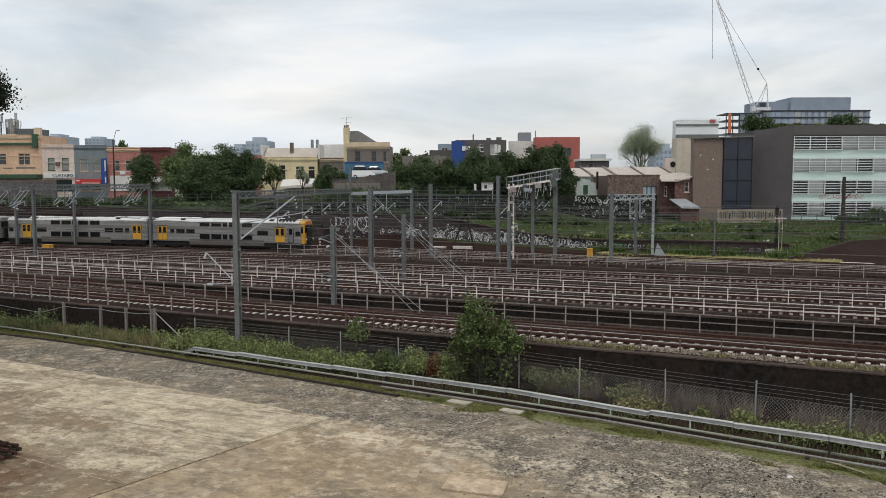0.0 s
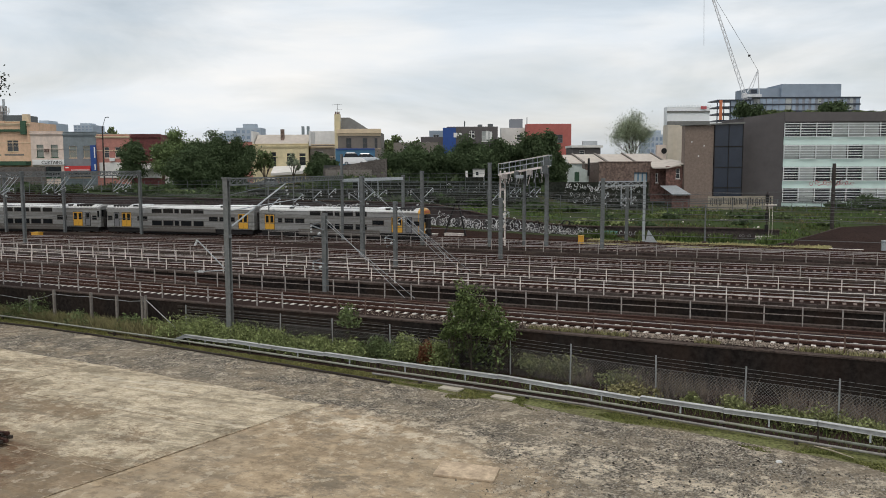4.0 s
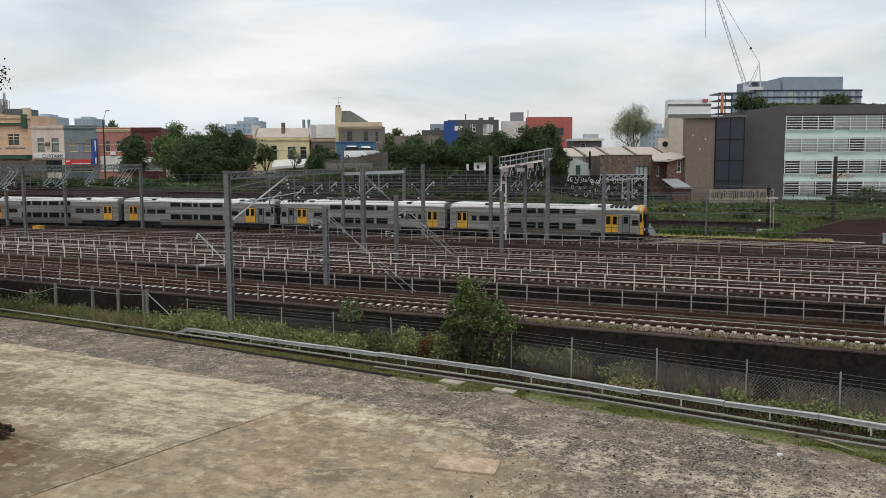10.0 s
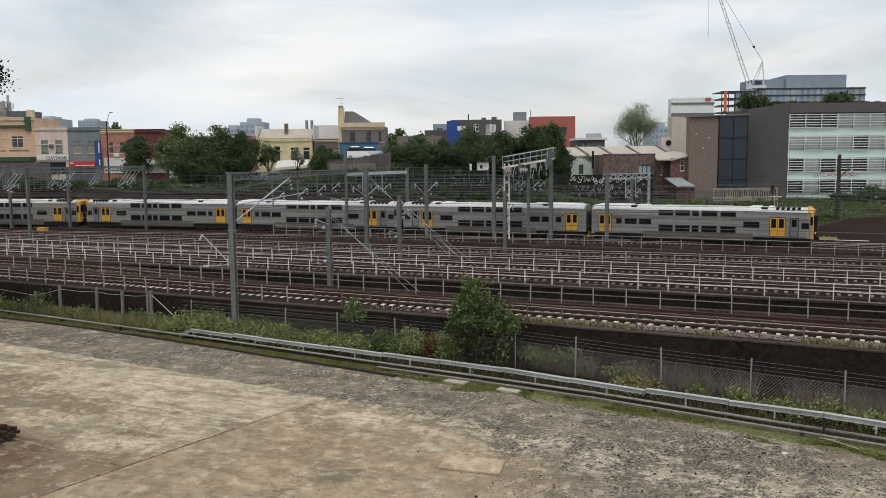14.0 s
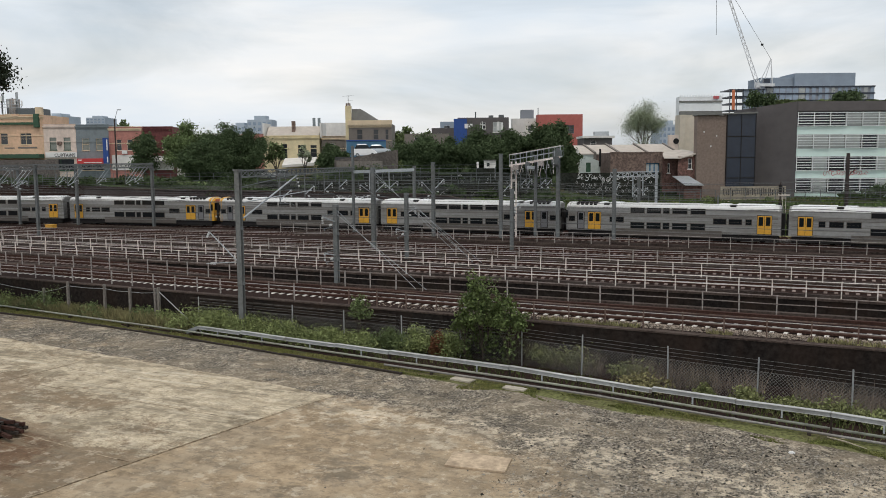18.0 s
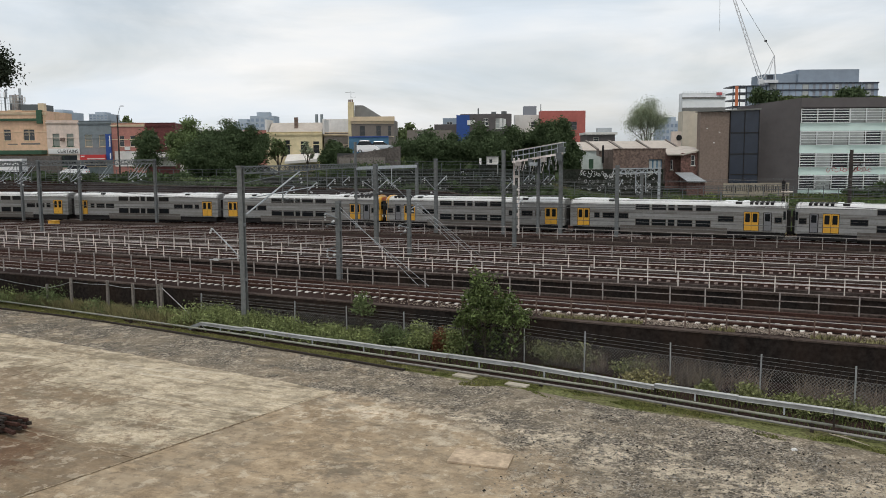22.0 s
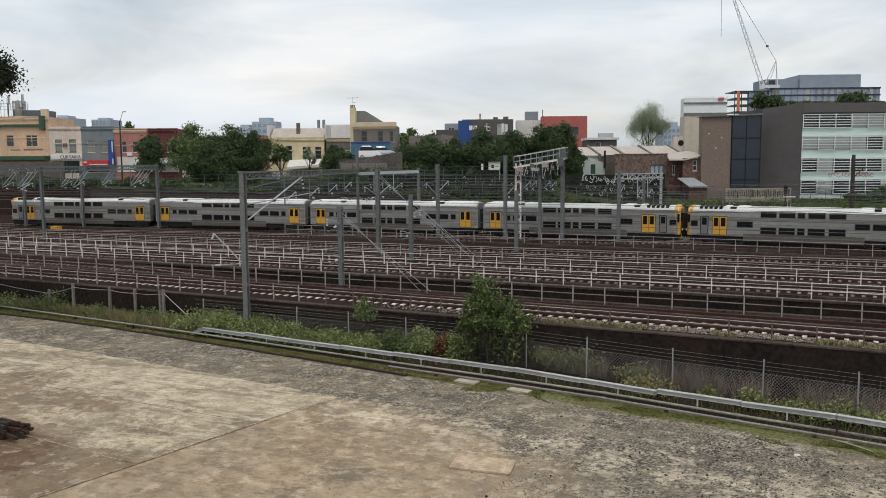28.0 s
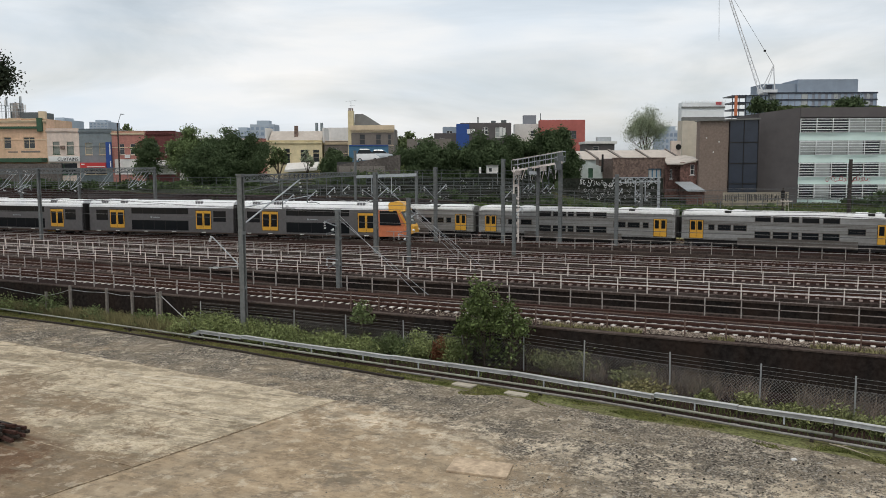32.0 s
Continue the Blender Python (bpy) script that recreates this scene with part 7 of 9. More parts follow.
mound = tagged(new("embankment"), "dark brown gravel embankment beside the far track", "bank", "", "structure")
foot = [(-2.6, 103.0, -0.05), (4.0, 102.6, -0.05), (10.0, 102.2, -0.05), (20.0, 101.6, -0.05), (55.0, 100.0, -0.05)]
brow = [(-2.4, 103.4, 0.08), (1.1, 110.0, 0.62), (4.7, 115.6, 1.42), (9.7, 120.0, 1.5), (55.0, 128.0, 1.9)]
back = [(-2.3, 103.6, -0.05), (1.4, 111.0, 0.0), (5.4, 118.0, 0.3), (10.6, 125.0, 0.8), (56.0, 133.0, 1.2)]
g = Geo()
for row in (foot, brow, back):
    g.v += row
for k in range(4):
    g.f += [[k, k + 1, k + 6, k + 5], [k + 5, k + 6, k + 11, k + 10]]
part("slope", g, M["ballast"], mound)
part("worn_edge", Geo().path([(x - 0.1, y + 0.1, z + 0.02) for x, y, z in brow[:3]], 0.3, 0.05), M["duct"], mound, "pale worn edge of dry grass")

for k, (a0, a1, d, h) in enumerate(((-26, 14, 126.5, 1.9), (-30, 16, 130.5, 2.2), (-14, 15, 135.0, 2.7))):
    bf = thing("trackside_fence", "near-black panel fence with faded paint marks on the bank", "fence", group="fences on the far bank")
    n = int((a1 - a0) / 3)
    rf = random.Random(40 + k)
    for i in range(n):
        p, q = town(a0 + 3 * i, d), town(a0 + 3 * i + 2.9, d)
        zb = bank(p.x, p.y)
        hh = h * rf.uniform(0.75, 1.1)
        part("panel", Geo().beam((p.x, p.y, zb + hh / 2 - 0.2), (q.x, q.y, bank(q.x, q.y) + hh / 2 - 0.2), 0.12, hh + 0.3), M["dark_panel"], bf)
        part("post", Geo().tube((p.x, p.y, zb - 0.3), (p.x, p.y, zb + h + 0.5), 0.06, n=6), M["steel"], bf)
        for j in range(3):
            c = p + (q - p) * rf.uniform(0.1, 0.9) + Vector((math.sin(YAW), -math.cos(YAW), 0)) * 0.1
            c.z = zb + rf.uniform(0.3, hh * 0.75)
            scribbles(bf, [(c, Vector((math.cos(YAW), math.sin(YAW), 0)), rf.uniform(0.25, 0.55))], M["grf_grey" if j else "grf"], rf)
    for f in (0.6, 0.85, 1.1, 1.3):
        pts = [town(a0 + 3 * i, d - 0.08) for i in range(n + 1)]
        part("wire", Geo().path([Vector((v.x, v.y, bank(v.x, v.y) + h * f)) for v in pts], 0.05, 0.05), M["steel"], bf)

# ---- town ----
M.update(
    cream=mat("cream_orange_render", (0.70, 0.47, 0.32), 0.85, 0, 0.06, 1.5, 0.4, 0.5, 0.05, stain_col=(0.36, 0.25, 0.15), streak=True),
    pale=mat("pale_pinkish_render", (0.72, 0.60, 0.52), 0.85, 0, 0.05, 1.5, 0.35, 0.5, 0.05, streak=True),
    bluegrey=mat("blue_grey_paint", (0.205, 0.24, 0.255), 0.8, 0, 0.06, 1.5, 0.35, 0.5, 0.05, streak=True),
    salmon=mat("salmon_brick_paint", (0.44, 0.20, 0.165), 0.85, 0, 0.08, 2, 0.35, 0.5, 0.05, streak=True),
    darkred=mat("dark_red_brick", (0.15, 0.05, 0.048), 0.9, 0, 0.15, 2, 0.35, 0.5, 0.1, streak=True),
    white=mat("white_painted_wall", (0.72, 0.70, 0.67), 0.8, 0, 0.04, 1.5, 0.3, 0.4, 0.05, stain_col=(0.5, 0.47, 0.43), streak=True),
    yellowcream=mat("yellow_cream_render", (0.70, 0.60, 0.38), 0.85, 0, 0.05, 1.5, 0.35, 0.4, 0.05, stain_col=(0.42, 0.34, 0.2), streak=True),
    brownwall=mat("grey_brown_paint", (0.20, 0.175, 0.155), 0.85, 0, 0.06, 1.5, 0.3, 0.4, 0.05, streak=True),
    creamtrim=mat("cream_trim", (0.70, 0.56, 0.39), 0.8, 0, 0.05, 2, 0.3, 0.5, 0.05),
    slate=mat("grey_metal_roof", (0.19, 0.19, 0.18), 0.7, 0.1, 0.08, 1, 0.3, 0.3, 0.05),
    roofpink=mat("pale_weathered_roof", (0.49, 0.44, 0.385), 0.8, 0, 0.06, 1, 0.4, 0.3, 0.05, stain_col=(0.33, 0.27, 0.23)),
    blue=mat("blue_sign_paint", (0.025, 0.075, 0.28), 0.5, 0, 0.05, 2, 0.2, 0.5, 0.0),
    hoarding=mat("blue_hoarding", (0.065, 0.165, 0.265), 0.7, 0, 0.06, 1, 0.3, 0.4, 0.0),
    signred=mat("red_awning", (0.55, 0.05, 0.05), 0.6, 0, 0.05, 2, 0.2, 0.5, 0.0),
    signwhite=mat("white_sign", (0.78, 0.78, 0.76), 0.6, 0, 0.03, 2, 0.2, 0.5, 0.0),
    ink=mat("dark_sign_ink", (0.03, 0.03, 0.035), 0.6, 0, 0.03, 2, 0.2, 0.5, 0.0),
    green=mat("green_awning", (0.045, 0.10, 0.06), 0.8, 0, 0.1, 2, 0.3, 0.5, 0.0),
    redblock=mat("red_cladding", (0.45, 0.13, 0.11), 0.7, 0, 0.05, 1, 0.25, 0.3, 0.0),
    darkclad=mat("dark_brown_cladding", (0.11, 0.098, 0.098), 0.7, 0, 0.06, 1, 0.25, 0.3, 0.0),
    charcoal=mat("charcoal_precast_panel", (0.118, 0.106, 0.106), 0.8, 0, 0.06, 0.6, 0.3, 0.15, 0.05, stain_col=(0.08, 0.07, 0.068)),
    brick=mat("brown_brick", (0.225, 0.172, 0.142), 0.9, 0, 0.1, 3, 0.3, 0.25, 0.1, stain_col=(0.19, 0.145, 0.12)),
    redbrick=mat("sooty_red_brick", (0.155, 0.085, 0.070), 0.95, 0, 0.3, 3, 0.5, 0.6, 0.2, stain_col=(0.085, 0.05, 0.044)),
    oldbrick=mat("old_red_brown_brick", (0.18, 0.128, 0.106), 0.95, 0, 0.3, 2.5, 0.5, 0.7, 0.2, stain_col=(0.10, 0.07, 0.06)),
    navy=mat("navy_glass_panel", (0.026, 0.034, 0.052), 0.25, 0.0, 0.08, 0.8, 0.3, 0.4, 0.0, spec=0.5),
    winglass=mat("window_glass", (0.035, 0.04, 0.045), 0.12, 0, 0.1, 1, 0.3, 0.6, 0.0, spec=0.6),
    winblind=mat("window_with_grey_green_blind", (0.24, 0.26, 0.23), 0.3, 0, 0.08, 1, 0.3, 0.6, 0.0),
    # Distance haze is mixed into this cladding colour.
    farhaze=mat("distant_cladding_with_painted_haze", (0.40, 0.46, 0.52), 0.8, 0, 0.04, 0.3, 0.2, 0.1, 0.0),
    # One even pale grey for the lighter panes.
    winpale=mat("pale_grey_window_pane", (0.42, 0.44, 0.43), 0.3, 0, 0.05, 1, 0.3, 0.6, 0.0),
    bluepane=mat("blue_grey_window_glass", (0.30, 0.37, 0.46), 0.2, 0, 0.08, 0.2, 0.4, 0.08, 0.0, spec=0.6, stain_col=(0.12, 0.16, 0.22)),
    frost=mat("pale_green_spandrel_glass", (0.66, 0.80, 0.75), 0.3, 0, 0.04, 0.5, 0.3, 0.25, 0.0, stain_col=(0.52, 0.66, 0.62)),
    louvre=mat("white_louvre_blade", (0.82, 0.84, 0.84), 0.5, 0.1, 0.04, 1, 0.2, 0.4, 0.0),
    towerwhite=mat("white_tower_cladding", (0.82, 0.84, 0.85), 0.6, 0, 0.02, 1, 0.15, 0.3, 0.0),
    beige=mat("beige_rendered_wall", (0.64, 0.57, 0.47), 0.85, 0, 0.04, 1, 0.35, 0.2, 0.05, streak=True),
    mint=mat("pale_mint_weatherboard", (0.55, 0.61, 0.58), 0.8, 0, 0.05, 1.5, 0.3, 0.4, 0.05, streak=True),
    # Two farther cladding tones, lightened towards the sky as painted haze.
    farblue=mat("blue_grey_cladding_with_painted_haze", (0.27, 0.32, 0.38), 0.8, 0, 0.04, 0.3, 0.2, 0.1, 0.0),
    fargrey=mat("grey_cladding_with_painted_haze", (0.25, 0.265, 0.295), 0.8, 0, 0.04, 0.2, 0.2, 0.05, 0.0),
    craneWhite=mat("white_crane_steel", (0.72, 0.73, 0.74), 0.5, 0.1, 0.05, 1, 0.3, 0.3, 0.0),
    carwhite=mat("white_car_paint", (0.80, 0.80, 0.80), 0.25, 0, 0.02, 2, 0.1, 0.5, 0.0),
    carsilver=mat("silver_car_paint", (0.52, 0.55, 0.57), 0.25, 0.5, 0.02, 2, 0.1, 0.5, 0.0),
    tyre=mat("tyre_rubber", (0.02, 0.02, 0.02), 0.9, 0, 0.1, 6, 0.1, 1, 0.0),
)
TOWN = Matrix.Rotation(YAW, 4, "Z")


class TGeo(Geo):
    """A mesh laid out in the town grid that faces the camera's view: x across the view, y away from the yard."""

    def mesh(self, name, material, smooth=False):
        self.v = [tuple(TOWN @ Vector(p)) for p in self.v]
        return Geo.mesh(self, name, material, smooth)


def holed_wall(a0, a1, d, t, z0, z1, holes):
    """A wall with openings that go through it."""
    g = TGeo()
    inside = [h for h in holes if a0 < h[0] and h[1] < a1]
    xs = sorted({a0, a1, *[h[0] for h in inside], *[h[1] for h in inside]})
    zs = sorted({z0, z1, *[min(z1, max(z0, k)) for h in inside for k in h[2:4]]})
    nx, nz = len(xs), len(zs)
    for y in (d, d + t):
        g.v += [(x, y, z) for z in zs for x in xs]
    def solid(i, j):
        if not (0 <= i < nx - 1 and 0 <= j < nz - 1):
            return False
        cx, cz = (xs[i] + xs[i + 1]) / 2, (zs[j] + zs[j + 1]) / 2
        return not any(h[0] < cx < h[1] and h[2] < cz < h[3] for h in inside)
    n = nx * nz
    for i in range(nx - 1):
        for j in range(nz - 1):
            if not solid(i, j):
                continue
            a, b, c, e = j * nx + i, j * nx + i + 1, (j + 1) * nx + i + 1, (j + 1) * nx + i
            g.f += [[a, b, c, e], [n + e, n + c, n + b, n + a]]
            for (di, dj), (p, q) in (((-1, 0), (e, a)), ((1, 0), (b, c)), ((0, -1), (a, b)), ((0, 1), (c, e))):
                if not solid(i + di, j + dj):
                    g.f.append([q, p, n + p, n + q])
    return g


def window(parent, a0, a1, z0, z1, d, glass="winglass", trim="white", bars=1, sill=True):
    w = part("window", TGeo().span(a0, a1, d + 0.16, d + 0.2, z0, z1), M[glass], parent)
    f = 0.07
    part("frame", TGeo().span(a0, a1, d + 0.1, d + 0.16, z1 - f, z1).span(a0, a1, d + 0.1, d + 0.16, z0, z0 + f).span(a0, a0 + f, d + 0.1, d + 0.16, z0, z1).span(a1 - f, a1, d + 0.1, d + 0.16, z0, z1)
         .span(a0, a1, d + 0.1, d + 0.16, (z0 + z1) / 2 - 0.03, (z0 + z1) / 2 + 0.03), M[trim], w)
    if bars > 1:
        part("mullion", TGeo().span((a0 + a1) / 2 - 0.05, (a0 + a1) / 2 + 0.05, d + 0.08, d + 0.16, z0, z1), M[trim], w)
    if sill:
        part("sill", TGeo().span(a0 - 0.12, a1 + 0.12, d - 0.08, d + 0.12, z0 - 0.12, z0), M[trim], w)
    return w


def building(name, label, a0, a1, z0, z1, d, depth, wall, windows=(), roof="slate", cornice=None, glass="winglass", trim="white", category="building", group="buildings along the street"):
    """Four walls, the front one with openings, a roof set behind the parapet, windows and cornice."""
    th = thing(name, label, category, group=group)
    zs = min(z0, 7.0)
    z0 = min(z0, 4.9)
    part("front_wall", holed_wall(a0, a1, d, 0.3, z0, z1, [w[:4] for w in windows]), M[wall], th)
    part("side_wall", TGeo().span(a0, a0 + 0.3, d + 0.3, d + depth, z0, z1), M[wall], th)
    part("side_wall", TGeo().span(a1 - 0.3, a1, d + 0.3, d + depth, z0, z1), M[wall], th)
    part("back_wall", TGeo().span(a0 + 0.3, a1 - 0.3, d + depth - 0.3, d + depth, z0, z1), M[wall], th)
    part("roof", TGeo().span(a0 + 0.3, a1 - 0.3, d + 0.3, d + depth - 0.3, z1 - 0.6, z1 - 0.4), M[roof], th)
    for w in windows:
        window(th, *w[:4], d, w[4] if len(w) > 4 else glass, trim, 2 if w[1] - w[0] > 1.6 else 1)
    if cornice:
        c = part("cornice", TGeo().span(a0 - 0.1, a1 + 0.1, d - 0.25, d, z1 - 0.5, z1 - 0.25).span(a0 - 0.05, a1 + 0.05, d - 0.12, d, z1 - 0.75, z1 - 0.5), M[cornice], th)
        part("parapet_cap", TGeo().span(a0 - 0.05, a1 + 0.05, d - 0.1, d + 0.35, z1, z1 + 0.12), M[cornice], th)
        part("string_course", TGeo().span(a0, a1, d - 0.07, d, zs + (z1 - zs) * 0.62, zs + (z1 - zs) * 0.62 + 0.14), M[cornice], c)
    return th


# the row of shops
S1 = building("shop_house", "cream-orange two-storey shop house with a green awning", -102.05, -84.39, 6.97, 18.40, 175, 12, "cream",
              [(-89.30, -86.94, 12.33, 14.67), (-93.42, -91.89, 12.35, 14.68), (-97.89, -95.53, 12.36, 14.69)], cornice="creamtrim", trim="creamtrim")
part("awning", TGeo().span(-102.00, -84.46, 172.6, 175, 9.53, 10.35), M["green"], S1, "dark green awning")
part("gable", TGeo().span(-92.23, -89.64, 174.9, 175.3, 18.28, 18.63), M["creamtrim"], S1)
part("chimney", TGeo().span(-86.11, -84.82, 175.4, 176.4, 15.82, 20.00), M["creamtrim"], S1)
part("faded_lettering", TGeo().span(-89.87, -85.87, 174.97, 175, 11.52, 11.87).span(-92.70, -90.58, 174.97, 175, 11.52, 11.75), M["brownwall"], S1, "faded dark bars of old lettering")
part("cornice", TGeo().span(-102.00, -85.87, 174.5, 175, 16.42, 16.88), M["green"], S1, "dark green cornice")
part("pilaster", TGeo().span(-86.11, -85.05, 174.4, 175.4, 15.82, 18.61), M["green"], S1, "dark green pier")
part("parapet_pier", TGeo().span(-90.58, -89.40, 174.7, 175.4, 18.16, 18.62), M["cream"], S1)
S2 = building("shop_house", "pale pink-cream two-storey shop house with a white sign board", -84.39, -77.72, 6.93, 16.39, 175, 12, "pale",
              [(-83.22, -81.81, 11.15, 13.72, "winblind"), (-80.28, -78.87, 11.14, 13.71, "winblind"), (-83.99, -78.34, 6.93, 9.27)], cornice="pale", trim="green")
part("sign_board", TGeo().span(-84.11, -77.64, 174.7, 174.95, 9.63, 10.68), M["signwhite"], S2, "white sign board with dark capitals")
part("wall_unit", TGeo().span(-81.52, -80.70, 174.6, 175, 12.20, 12.90), M["oldbrick"], S2)


def lettering(text, a, d, z, size, material, parent, width=None):
    """Capitals in Blender's own font as a mesh on a sign."""
    cu = bpy.data.curves.new("lettering", "FONT")
    cu.body, cu.size, cu.extrude = text, size, 0.02
    tmp = bpy.data.objects.new("lettering", cu)
    scene.collection.objects.link(tmp)
    me = bpy.data.meshes.new_from_object(tmp.evaluated_get(bpy.context.evaluated_depsgraph_get()))
    bpy.data.objects.remove(tmp)
    xs = [v.co.x for v in me.vertices]
    k = (width or max(xs)) / max(xs)
    me.transform(TOWN @ Matrix.Translation((a, d, z)) @ Matrix.Rotation(radians(90), 4, "X") @ Matrix.Diagonal((k, 1, 1, 1)))
    me.materials.clear()
    me.materials.append(M[material])
    return part("lettering", me, None, parent)


lettering("CURTAINS", -82.23, 174.66, 9.79, 0.95, "ink", S2, 4.3)
S3 = building("shop_house", "blue-grey two-storey shop house with a red awning", -77.68, -70.90, 6.91, 16.25, 175, 12, "bluegrey",
              [(-76.52, -75.00, 11.01, 13.46, "winblind"), (-73.58, -72.06, 11.00, 13.45, "winblind"), (-76.94, -72.23, 6.91, 8.20)], cornice="bluegrey", trim="creamtrim")
part("awning", TGeo().span(-76.94, -71.65, 173.2, 174.95, 8.32, 9.37), M["signred"], S3, "red awning with pale bars")
part("awning_bars", TGeo().span(-75.53, -71.77, 173.15, 173.2, 8.44, 8.61).span(-76.70, -76.00, 173.15, 173.2, 8.90, 9.14), M["signwhite"], S3)
part("blade_sign", TGeo().span(-71.65, -70.59, 173.6, 174.1, 8.31, 13.56), M["blue"], S3, "tall blue sign with pale bars")
for v0, v1 in ((11.00, 13.21), (8.54, 9.71)):
    part("blade_bar", TGeo().span(-70.89, -70.65, 173.57, 173.6, v0, v1), M["signwhite"], S3)
S4 = building("shop_house", "salmon-red two-storey shop house with a white shop front", -70.87, -64.09, 6.89, 15.76, 175, 12, "salmon",
              [(-69.36, -68.30, 10.99, 13.21), (-67.12, -65.95, 10.98, 13.20)], cornice="creamtrim", trim="pale")
part("shop_front", TGeo().span(-70.36, -64.13, 174.8, 175, 6.89, 10.05), M["white"], S4, "white shop front")
part("sign", TGeo().span(-68.13, -67.07, 174.5, 174.8, 10.29, 10.99), M["signwhite"], S4)
S5 = building("shop_house", "dark red brick shop house with white shop front", -64.41, -57.96, 6.86, 15.78, 176, 12, "darkred", [(-62.78, -61.60, 10.98, 13.21), (-60.18, -59.00, 10.97, 13.20)], cornice="darkred", trim="pale")
part("shop_front", TGeo().span(-64.15, -58.01, 175.8, 176, 6.86, 9.81), M["white"], S5, "white shop front")
part("awning", TGeo().span(-64.15, -58.01, 174.0, 175.8, 8.51, 8.75), M["slate"], S5)
building("shop_house", "white low shop front behind the trees", -58.58, -44.66, 6.80, 14.29, 178, 12, "white", [(-56.93, -55.49, 6.82, 8.72), (-53.70, -52.26, 6.81, 8.71)], cornice="white")
building("shop_house", "orange-brown shop house behind the trees", -45.11, -39.97, 6.75, 14.19, 180, 12, "salmon", [(-43.94, -42.73, 10.12, 12.52)], cornice="salmon")

# the cream double house
C1 = building("town_house", "yellow-cream rendered town house with a pale roof wall", -39.92, -28.03, 6.73, 13.81, 180, 11, "yellowcream",
              [(-38.88, -37.67, 9.87, 12.14), (-36.11, -34.90, 8.90, 12.14), (-32.62, -31.05, 8.64, 11.89), (-29.96, -28.64, 8.64, 11.88)], cornice="yellowcream", trim="brownwall")
part("upper_roof", TGeo().loft([[(-39.55, 180.6, 13.81), (-28.22, 180.6, 13.81), (-28.22, 190, 13.81), (-39.55, 190, 13.81)],
                                [(-39.55, 184, 15.96), (-28.22, 184, 15.96), (-28.22, 186, 15.96), (-39.55, 186, 15.96)]]), M["roofpink"], C1, "pale pinkish roof")
for a0, a1 in ((-40.15, -39.79), (-27.93, -27.57)):
    part("party_wall", TGeo().span(a0, a1, 180.3, 187, 13.45, 16.56), M["white"], C1, "white party wall")
part("chimney", TGeo().span(-34.24, -33.52, 182, 182.8, 13.93, 17.03), M["oldbrick"], C1)
part("awning", TGeo().loft([[(-35.45, 176.5, 7.68), (-28.70, 176.5, 8.16), (-28.70, 176.5, 7.56), (-35.45, 176.5, 7.20)],
                            [(-35.45, 179.9, 9.13), (-28.58, 179.9, 9.37), (-28.58, 179.9, 9.01), (-35.45, 179.9, 8.77)]]), M["white"], C1, "white shop awning")
building("shop_house", "white rendered house with a brown lower storey", -27.77, -22.01, 6.69, 13.68, 181, 12, "brownwall", [(-26.23, -25.02, 10.68, 12.24)], cornice="creamtrim")
C3 = building("house_block", "tall white rendered rear wall", -28.75, -23.16, 13.78, 16.93, 190, 12, "white")
part("chimney", TGeo().span(-31.19, -30.68, 191, 192, 16.19, 18.08).span(-30.04, -29.54, 191, 192, 16.19, 18.08), M["bluegrey"], C3)

# the brown pub on the corner
B1 = building("corner_house", "grey-brown corner house with cream cornice and slanting parapet", -20.53, -12.00, 9.09, 15.87, 170, 11, "brownwall",
              [(-18.92, -17.78, 12.72, 14.75), (-15.63, -14.60, 12.71, 14.74), (-13.24, -12.56, 12.70, 14.73)], cornice="creamtrim", trim="brownwall")
part("cornice_band", TGeo().span(-20.63, -11.88, 169.6, 170.4, 15.65, 16.55), M["creamtrim"], B1, "cream cornice band")
part("mono_roof", TGeo().loft([[(-20.06, 171.5, 16.55), (-14.61, 171.5, 16.55), (-14.61, 180, 16.55), (-20.06, 180, 16.55)],
                               [(-20.06, 172, 18.91), (-18.36, 172, 18.91), (-18.36, 179.5, 18.91), (-20.06, 179.5, 18.91)]]), M["slate"], B1, "grey sloping roof")
part("chimney_wall", TGeo().span(-21.20, -20.12, 170.2, 172, 9.10, 19.48), M["yellowcream"], B1, "cream chimney wall")
for u in (0, 1, 2):
    part("chimney_pot", TGeo().box((-21.03 + 0.34 * u, 171, 19.71), (0.24, 0.4, 0.6)), M["oldbrick"], B1)
part("aerial", TGeo().tube((-20.63, 171, 19.48), (-20.63, 171, 21.61), 0.04, n=4).tube((-21.77, 171, 21.39), (-19.61, 171, 21.50), 0.03, n=4)
     .tube((-20.86, 171, 20.49), (-19.72, 171, 20.49), 0.03, n=4), M["wire"], B1)
HB = thing("hoarding", "blue painted hoarding behind parked cars", "hoarding")
part("board", TGeo().span(-20.34, -12.67, 164, 164.2, 6.5, 12.37), M["hoarding"], HB)
part("rail", TGeo().span(-20.34, -12.67, 163.9, 164, 12.32, 12.54), M["blue"], HB)


